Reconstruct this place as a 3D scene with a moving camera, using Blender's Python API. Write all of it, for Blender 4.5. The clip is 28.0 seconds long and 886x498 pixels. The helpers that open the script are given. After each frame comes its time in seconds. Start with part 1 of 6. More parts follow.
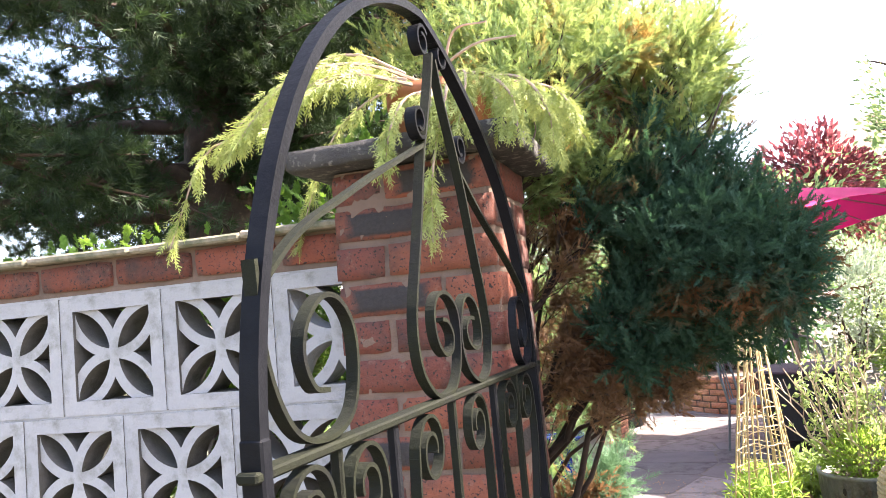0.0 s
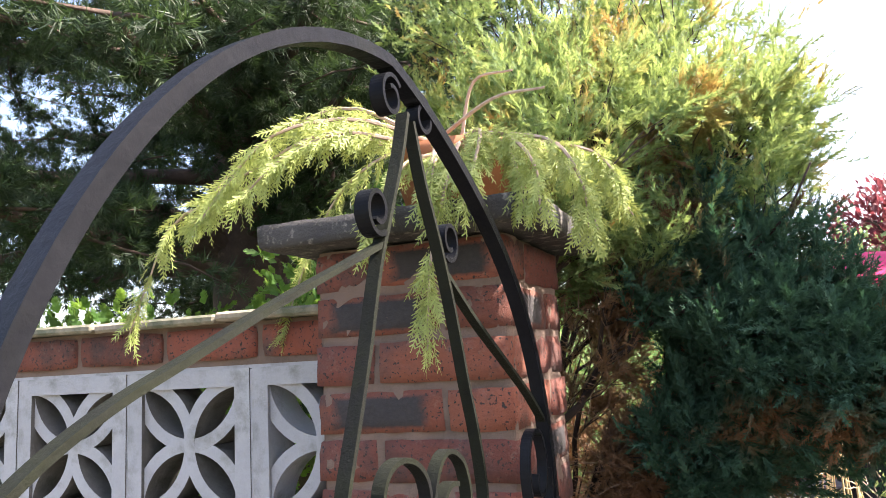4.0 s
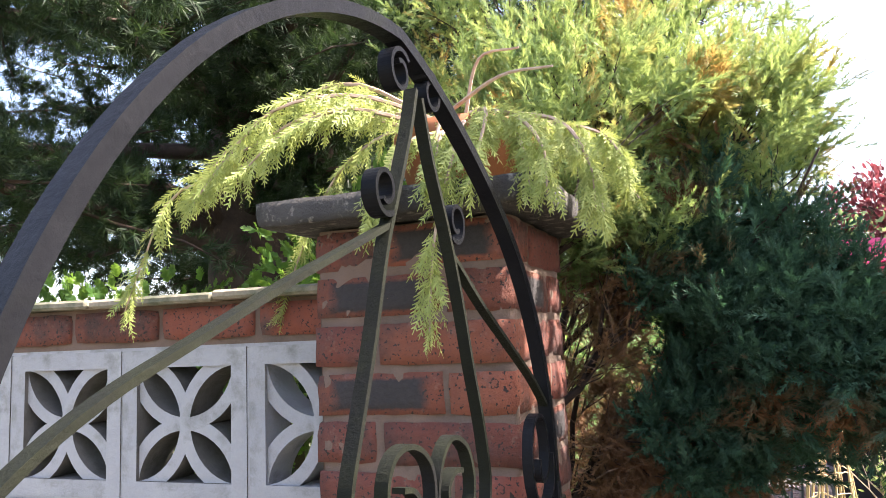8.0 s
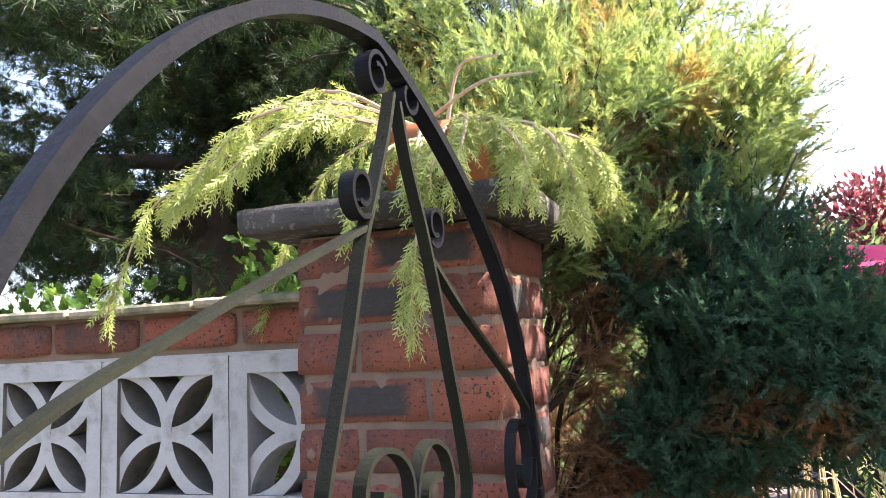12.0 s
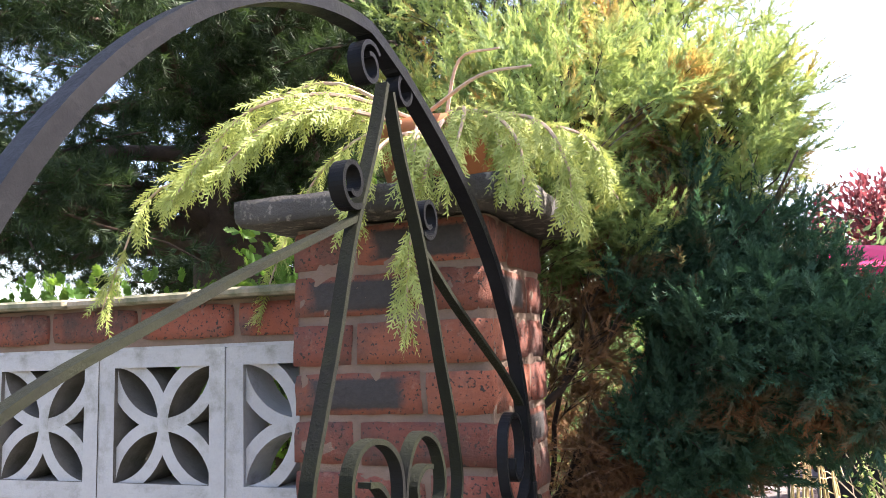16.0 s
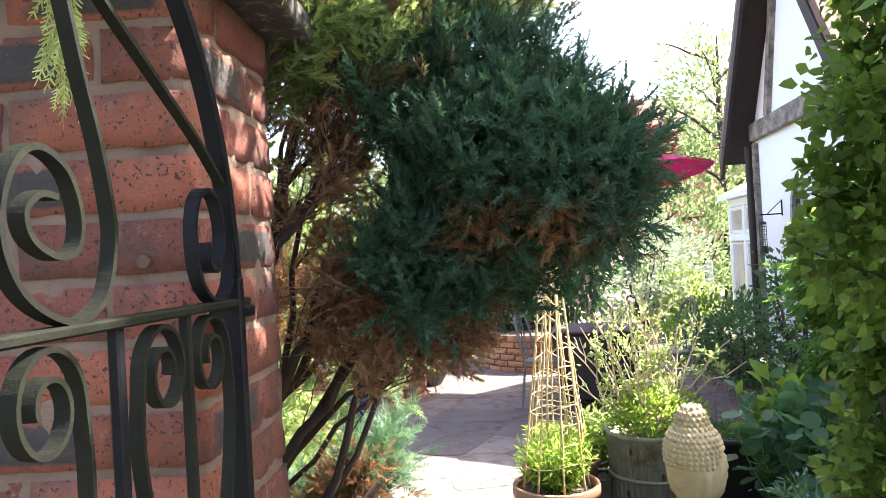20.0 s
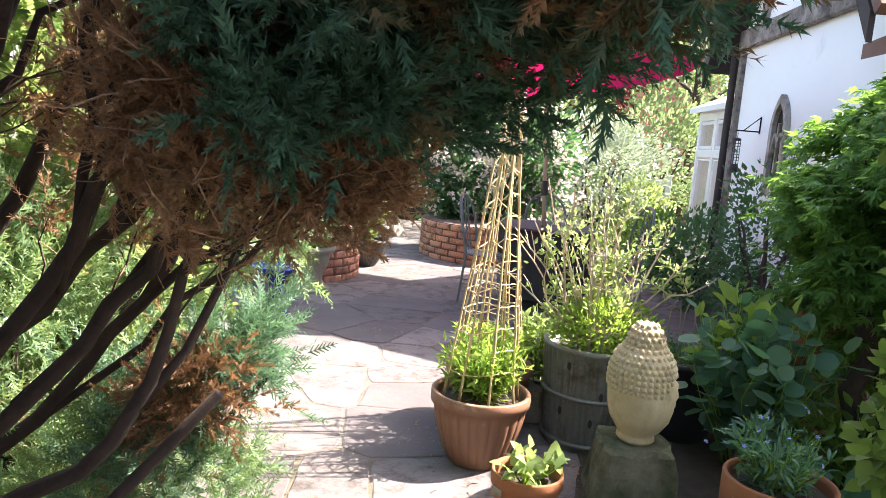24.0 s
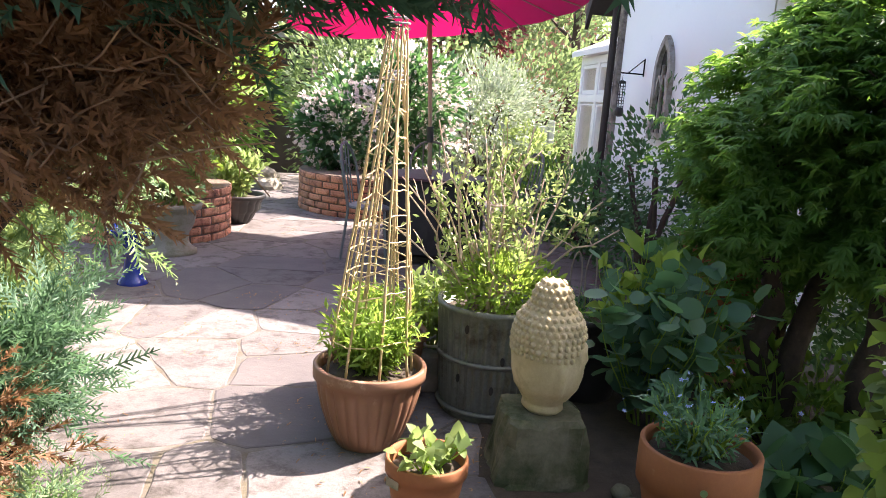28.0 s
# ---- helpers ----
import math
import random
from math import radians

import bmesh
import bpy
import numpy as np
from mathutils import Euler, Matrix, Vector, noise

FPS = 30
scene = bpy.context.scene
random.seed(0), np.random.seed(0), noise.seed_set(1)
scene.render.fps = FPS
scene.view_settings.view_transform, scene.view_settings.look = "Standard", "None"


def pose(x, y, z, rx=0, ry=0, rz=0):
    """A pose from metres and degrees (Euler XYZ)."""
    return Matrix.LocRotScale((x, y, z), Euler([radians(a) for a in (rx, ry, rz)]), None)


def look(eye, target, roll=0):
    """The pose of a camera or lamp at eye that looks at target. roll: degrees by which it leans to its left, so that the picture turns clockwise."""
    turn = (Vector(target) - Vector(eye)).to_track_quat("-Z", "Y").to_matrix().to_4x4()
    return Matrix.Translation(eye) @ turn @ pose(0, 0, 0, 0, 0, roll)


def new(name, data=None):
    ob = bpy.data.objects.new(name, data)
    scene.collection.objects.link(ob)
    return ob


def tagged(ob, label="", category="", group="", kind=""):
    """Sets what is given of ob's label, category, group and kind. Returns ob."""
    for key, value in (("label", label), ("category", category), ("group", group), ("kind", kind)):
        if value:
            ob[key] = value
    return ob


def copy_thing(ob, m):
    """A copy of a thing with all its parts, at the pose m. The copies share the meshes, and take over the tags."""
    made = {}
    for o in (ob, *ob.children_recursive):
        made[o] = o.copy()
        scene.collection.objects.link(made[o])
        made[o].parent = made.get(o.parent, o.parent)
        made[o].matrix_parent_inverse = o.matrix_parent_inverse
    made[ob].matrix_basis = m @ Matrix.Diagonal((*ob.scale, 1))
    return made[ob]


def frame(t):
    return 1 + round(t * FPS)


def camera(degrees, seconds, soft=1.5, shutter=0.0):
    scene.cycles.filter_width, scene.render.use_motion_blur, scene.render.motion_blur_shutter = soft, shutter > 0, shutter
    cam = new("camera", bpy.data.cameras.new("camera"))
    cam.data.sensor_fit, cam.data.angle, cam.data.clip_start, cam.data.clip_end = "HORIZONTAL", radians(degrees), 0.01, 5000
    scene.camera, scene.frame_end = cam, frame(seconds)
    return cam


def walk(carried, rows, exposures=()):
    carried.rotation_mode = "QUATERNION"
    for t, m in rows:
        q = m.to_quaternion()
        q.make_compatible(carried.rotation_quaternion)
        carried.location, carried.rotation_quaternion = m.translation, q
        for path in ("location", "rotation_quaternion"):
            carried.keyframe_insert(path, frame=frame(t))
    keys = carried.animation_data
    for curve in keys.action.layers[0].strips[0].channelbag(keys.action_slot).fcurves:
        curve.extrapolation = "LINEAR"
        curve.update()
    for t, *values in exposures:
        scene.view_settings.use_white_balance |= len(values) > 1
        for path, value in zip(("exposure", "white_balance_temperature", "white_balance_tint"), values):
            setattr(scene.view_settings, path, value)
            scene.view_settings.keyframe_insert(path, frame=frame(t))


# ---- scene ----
cam = camera(62.0, 28.0, soft=0.75)
EXPOSURES = ((0, 2.98, 7000, 22), (1, 2.57, 6950, 22), (2, 2.54, 6900, 21), (17, 2.6, 6900, 21), (19, 2.95, 7000, 21), (20, 2.92, 6950, 18), (22, 2.58, 6850, 17), (25, 2.62, 6950, 21), (27, 2.32, 7000, 23), (28, 2.36, 7000, 23))
PATH = [
    (0, (0.743, -1.34, 1.545), (0.039, 0.525, 1.711), -5.3),
    (0.5, (0.74, -1.234, 1.58), (0.129, 0.665, 1.728), -4.3),
    (1, (0.74, -1.127, 1.608), (0.047, 0.736, 1.825), -4.7),
    (1.5, (0.73, -1.072, 1.625), (-0.032, 0.757, 1.896), -4.1),
    (2, (0.728, -1.047, 1.63), (-0.078, 0.763, 1.9), -4.0),
    (2.5, (0.729, -1.035, 1.641), (-0.108, 0.76, 1.919), -3.3),
    (3, (0.722, -1.028, 1.645), (-0.12, 0.767, 1.909), -2.8),
    (3.5, (0.726, -1.032, 1.653), (-0.109, 0.759, 1.956), -3.2),
    (5.5, (0.71, -1.027, 1.659), (-0.122, 0.772, 1.926), -2.9),
    (6, (0.719, -1.027, 1.662), (-0.115, 0.768, 1.946), -3.0),
    (6.5, (0.721, -1.04, 1.664), (-0.125, 0.751, 1.939), -2.4),
    (7, (0.707, -1.023, 1.661), (-0.127, 0.778, 1.913), -2.0),
    (7.5, (0.705, -1.018, 1.661), (-0.122, 0.787, 1.904), -2.2),
    (8, (0.704, -1.018, 1.662), (-0.124, 0.787, 1.903), -2.3),
    (8.5, (0.703, -1.013, 1.66), (-0.135, 0.789, 1.886), -2.2),
    (9, (0.706, -1.012, 1.662), (-0.122, 0.794, 1.898), -2.1),
    (9.5, (0.7, -1.013, 1.656), (-0.123, 0.796, 1.879), -2.0),
    (10, (0.698, -1.01, 1.658), (-0.121, 0.801, 1.875), -1.9),
    (10.5, (0.695, -1.002, 1.652), (-0.115, 0.814, 1.86), -1.8),
    (11, (0.695, -1.002, 1.65), (-0.104, 0.818, 1.863), -2.0),
    (11.5, (0.702, -1.004, 1.652), (-0.093, 0.817, 1.881), -2.1),
    (12, (0.71, -1.013, 1.654), (-0.083, 0.804, 1.923), -2.8),
    (12.5, (0.718, -1.02, 1.653), (-0.066, 0.8, 1.921), -2.8),
    (14.5, (0.718, -1.01, 1.651), (-0.089, 0.8, 1.919), -1.7),
    (15, (0.723, -1.019, 1.653), (-0.075, 0.795, 1.922), -1.9),
    (15.5, (0.719, -1.019, 1.648), (-0.077, 0.797, 1.908), -1.7),
    (16, (0.72, -1.006, 1.65), (-0.084, 0.807, 1.908), -2.1),
    (16.5, (0.716, -1.025, 1.643), (-0.07, 0.797, 1.898), -2.0),
    (17, (0.717, -1.016, 1.646), (-0.07, 0.807, 1.89), -2.0),
    (17.5, (0.721, -1.021, 1.635), (-0.025, 0.823, 1.85), -2.0),
    (18, (0.706, -0.988, 1.603), (-0.028, 0.872, 1.659), -0.8),
    (18.5, (0.695, -0.955, 1.564), (-0.012, 0.916, 1.586), -0.3),
    (18.9, (0.676, -0.888, 1.543), (0.101, 1.027, 1.578), -0.7),
    (19, (0.686, -0.885, 1.535), (0.158, 1.044, 1.568), -0.9),
    (19.5, (0.715, -0.882, 1.515), (0.393, 1.091, 1.574), -2.7),
    (20, (0.731, -0.816, 1.472), (0.5, 1.17, 1.491), -3.2),
    (20.5, (0.757, -0.737, 1.446), (0.371, 1.225, 1.451), -2.1),
    (21, (0.825, -0.697, 1.391), (0.426, 1.261, 1.307), -0.4),
    (21.5, (0.857, -0.623, 1.327), (0.47, 1.327, 1.109), 1.3),
    (22, (0.836, -0.463, 1.283), (0.673, 1.509, 0.994), 3.6),
    (22.5, (0.782, -0.395, 1.327), (0.733, 1.588, 1.068), 4.2),
    (24.5, (0.731, -0.159, 1.362), (0.608, 1.816, 1.075), 4.4),
    (25, (0.758, -0.127, 1.358), (0.595, 1.846, 1.074), 4.3),
    (25.5, (0.763, -0.084, 1.329), (0.561, 1.881, 1.015), 5.0),
    (26, (0.795, -0.004, 1.314), (0.786, 1.964, 0.955), 4.8),
    (26.5, (0.762, 0.056, 1.319), (0.975, 2.007, 0.933), 4.8),
    (27, (0.732, 0.1, 1.313), (1.078, 2.041, 0.977), 4.0),
    (27.5, (0.717, 0.114, 1.318), (1.042, 2.056, 0.966), 3.9),
    (28, (0.733, 0.191, 1.313), (0.961, 2.14, 0.924), 4.2),
]
walk(cam, [(t, look(eye, target, roll)) for t, eye, target, roll in PATH], exposures=EXPOSURES)

# ---- world, sun, exposure ----
SUN_AZ, SUN_EL = 72.0, 47.5
sky_world = bpy.data.worlds.new("sky")
scene.world = sky_world
sky_world.use_nodes = True
wn = sky_world.node_tree.nodes
sky = wn.new("ShaderNodeTexSky")
sky.sky_type, sky.sun_disc = "NISHITA", False
sky.sun_elevation, sky.sun_rotation = radians(SUN_EL), radians(SUN_AZ)
sky.air_density, sky.dust_density = 1.0, 3.0
wn["Background"].inputs["Strength"].default_value = 0.125
sky_world.node_tree.links.new(sky.outputs[0], wn["Background"].inputs["Color"])
sun = new("sun", bpy.data.lights.new("sun", "SUN"))
sun.data.energy, sun.data.angle, sun.data.color = 5.0, radians(0.53), (1.0, 0.95, 0.87)
_az, _el = radians(SUN_AZ), radians(SUN_EL)
SUN_DIR = Vector((math.sin(_az) * math.cos(_el), math.cos(_az) * math.cos(_el), math.sin(_el)))
sun.matrix_world = look(SUN_DIR * 30, (0, 0, 0))

rng = np.random.default_rng(7)


# ---- materials ----
def _ramp(nt, fac, stops):
    r = nt.nodes.new("ShaderNodeValToRGB")
    e = r.color_ramp.elements
    e[0].position, e[0].color = stops[0][0], (*stops[0][1], 1)
    e[1].position, e[1].color = stops[-1][0], (*stops[-1][1], 1)
    for p, c in stops[1:-1]:
        k = e.new(p)
        k.color = (*c, 1)
    nt.links.new(fac, r.inputs[0])
    return r.outputs[0]


def _noise(nt, scale, detail=6, vec=None, rough=0.6):
    n = nt.nodes.new("ShaderNodeTexNoise")
    n.inputs["Scale"].default_value, n.inputs["Detail"].default_value, n.inputs["Roughness"].default_value = scale, detail, rough
    if vec is not None:
        nt.links.new(vec, n.inputs["Vector"])
    return n.outputs["Fac"]


def _mix(nt, fac, a, b, blend="MIX"):
    m = nt.nodes.new("ShaderNodeMix")
    m.data_type, m.blend_type = "RGBA", blend
    for sock, v in ((m.inputs[0], fac), (m.inputs[6], a), (m.inputs[7], b)):
        if hasattr(v, "links"):
            nt.links.new(v, sock)
        elif isinstance(v, tuple):
            sock.default_value = (*v, 1)
        else:
            sock.default_value = v
    return m.outputs[2]


def _math(nt, op, a, b=0.0):
    m = nt.nodes.new("ShaderNodeMath")
    m.operation = op
    for sock, v in zip(m.inputs, (a, b)):
        if hasattr(v, "links"):
            nt.links.new(v, sock)
        else:
            sock.default_value = v
    return m.outputs[0]


def surface(name, cols, scale=4.0, fine=60.0, rough=0.8, metal=0.0, bump=0.3, bump_scale=None, stain=None, stain_scale=1.5, vary=0.0, coord="Object", spec=0.5, edge=(0.42, 0.62)):
    """Two scales of colour noise, stains and fine relief. vary: change from object to object."""
    m = bpy.data.materials.new(name)
    m.use_nodes = True
    nt = m.node_tree
    b = nt.nodes["Principled BSDF"]
    tc = nt.nodes.new("ShaderNodeTexCoord").outputs[coord]
    info = nt.nodes.new("ShaderNodeObjectInfo")
    if vary:
        add = nt.nodes.new("ShaderNodeVectorMath")
        add.operation = "ADD"
        nt.links.new(tc, add.inputs[0])
        comb = nt.nodes.new("ShaderNodeCombineXYZ")
        for i in range(3):
            nt.links.new(_math(nt, "MULTIPLY", info.outputs["Random"], 17.0 + 9 * i), comb.inputs[i])
        nt.links.new(comb.outputs[0], add.inputs[1])
        tc = add.outputs[0]
    big, small = _noise(nt, scale, 5, tc), _noise(nt, fine, 4, tc, 0.7)
    fac = _math(nt, "ADD", _math(nt, "MULTIPLY", big, 0.65), _math(nt, "MULTIPLY", small, 0.35))
    n = len(cols)
    col = _ramp(nt, fac, [(0.3 + 0.4 * i / (n - 1), c) for i, c in enumerate(cols)])
    if stain:
        s = nt.nodes.new("ShaderNodeMapRange")
        s.inputs[1].default_value, s.inputs[2].default_value = edge
        nt.links.new(_noise(nt, stain_scale, 8, tc, 0.7), s.inputs[0])
        col = _mix(nt, s.outputs[0], col, stain)
    if vary:
        k = nt.nodes.new("ShaderNodeMapRange")
        k.inputs[3].default_value, k.inputs[4].default_value = 1 - vary, 1 + vary
        nt.links.new(info.outputs["Random"], k.inputs[0])
        col = _mix(nt, 1.0, col, k.outputs[0], "MULTIPLY")
    nt.links.new(col, b.inputs["Base Color"])
    b.inputs["Metallic"].default_value, b.inputs["Specular IOR Level"].default_value = metal, spec
    rr = nt.nodes.new("ShaderNodeMapRange")
    rr.inputs[3].default_value, rr.inputs[4].default_value = max(rough - 0.15, 0.02), min(rough + 0.12, 1)
    nt.links.new(small, rr.inputs[0])
    nt.links.new(rr.outputs[0], b.inputs["Roughness"])
    if bump:
        bp = nt.nodes.new("ShaderNodeBump")
        bp.inputs["Strength"].default_value, bp.inputs["Distance"].default_value = bump, 0.004
        nt.links.new(_math(nt, "ADD", _noise(nt, bump_scale or fine * 1.5, 8, tc, 0.7), _math(nt, "MULTIPLY", big, 1.5)), bp.inputs["Height"])
        nt.links.new(bp.outputs[0], b.inputs["Normal"])
    return m


def leafy(name, cols, through_col, amount=0.45, rough=0.55, patch=None, patch_scale=2.0, patch_edge=(0.5, 0.62)):
    """Leaves that let some light through; colour differs from leaf to leaf, with patches of a second colour."""
    m = bpy.data.materials.new(name)
    m.use_nodes = True
    nt = m.node_tree
    b = nt.nodes["Principled BSDF"]
    geo = nt.nodes.new("ShaderNodeNewGeometry")
    tc = nt.nodes.new("ShaderNodeTexCoord").outputs["Object"]
    n = len(cols)
    fac = _math(nt, "ADD", _math(nt, "MULTIPLY", geo.outputs["Random Per Island"], 0.6), _math(nt, "MULTIPLY", _noise(nt, 3.0, 3, tc), 0.4))
    col = _ramp(nt, fac, [(0.15 + 0.7 * i / (n - 1), c) for i, c in enumerate(cols)])
    tcol = through_col
    if patch:
        s = nt.nodes.new("ShaderNodeMapRange")
        s.inputs[1].default_value, s.inputs[2].default_value = patch_edge
        nt.links.new(_noise(nt, patch_scale, 3, tc), s.inputs[0])
        col = _mix(nt, s.outputs[0], col, patch)
        tcol = _mix(nt, s.outputs[0], through_col, tuple(min(1, 1.6 * c) for c in patch))
    nt.links.new(col, b.inputs["Base Color"])
    b.inputs["Roughness"].default_value, b.inputs["Specular IOR Level"].default_value = rough, 0.3
    t = nt.nodes.new("ShaderNodeBsdfTranslucent")
    if hasattr(tcol, "links"):
        nt.links.new(tcol, t.inputs[0])
    else:
        t.inputs[0].default_value = (*tcol, 1)
    mx = nt.nodes.new("ShaderNodeMixShader")
    mx.inputs[0].default_value = amount
    nt.links.new(b.outputs[0], mx.inputs[1])
    nt.links.new(t.outputs[0], mx.inputs[2])
    nt.links.new(mx.outputs[0], nt.nodes["Material Output"].inputs["Surface"])
    return m


def brick_mat(name, cols, burnt):
    """Wire-cut red brick with pits; burnt: a soot-black patch on the faces."""
    m = surface(name, cols, 9, 90, 0.86, bump=1.0, bump_scale=110, stain=(0.045, 0.032, 0.028), stain_scale=9, vary=0.25, edge=(0.48, 0.74))
    nt = m.node_tree
    b = nt.nodes["Principled BSDF"]
    tc = nt.nodes.new("ShaderNodeTexCoord").outputs["Object"]
    pit = nt.nodes.new("ShaderNodeMapRange")
    pit.inputs[1].default_value, pit.inputs[2].default_value = 0.6, 0.64
    nt.links.new(_noise(nt, 150, 2, tc), pit.inputs[0])
    nt.links.new(_mix(nt, pit.outputs[0], b.inputs["Base Color"].links[0].from_socket, (0.02, 0.014, 0.012)), b.inputs["Base Color"])
    pale = nt.nodes.new("ShaderNodeMapRange")
    pale.inputs[1].default_value, pale.inputs[2].default_value, pale.inputs[4].default_value = 0.57, 0.78, 0.5
    nt.links.new(_noise(nt, 26, 6, tc, 0.75), pale.inputs[0])
    nt.links.new(_mix(nt, pale.outputs[0], b.inputs["Base Color"].links[0].from_socket, (0.27, 0.2, 0.165)), b.inputs["Base Color"])
    nt = m.node_tree
    b = nt.nodes["Principled BSDF"]
    if burnt:
        tc = nt.nodes.new("ShaderNodeTexCoord").outputs["Object"]
        sp = nt.nodes.new("ShaderNodeSeparateXYZ")
        nt.links.new(tc, sp.inputs[0])
        wob = _math(nt, "MULTIPLY", _math(nt, "SUBTRACT", _noise(nt, 40, 4, tc), 0.5), 0.35)
        ex = _math(nt, "DIVIDE", _math(nt, "ABSOLUTE", sp.outputs[0]), burnt[0])
        ez = _math(nt, "DIVIDE", _math(nt, "ABSOLUTE", sp.outputs[2]), burnt[1])
        edge = _math(nt, "ADD", _math(nt, "MAXIMUM", ex, ez), wob)
        s = nt.nodes.new("ShaderNodeMapRange")
        s.inputs[1].default_value, s.inputs[2].default_value = 1.08, 0.86
        nt.links.new(edge, s.inputs[0])
        old = b.inputs["Base Color"].links[0].from_socket
        sooty = _mix(nt, _noise(nt, 140, 3, tc), (0.011, 0.011, 0.012), (0.036, 0.031, 0.03))
        nt.links.new(_mix(nt, s.outputs[0], old, sooty), b.inputs["Base Color"])
    return m


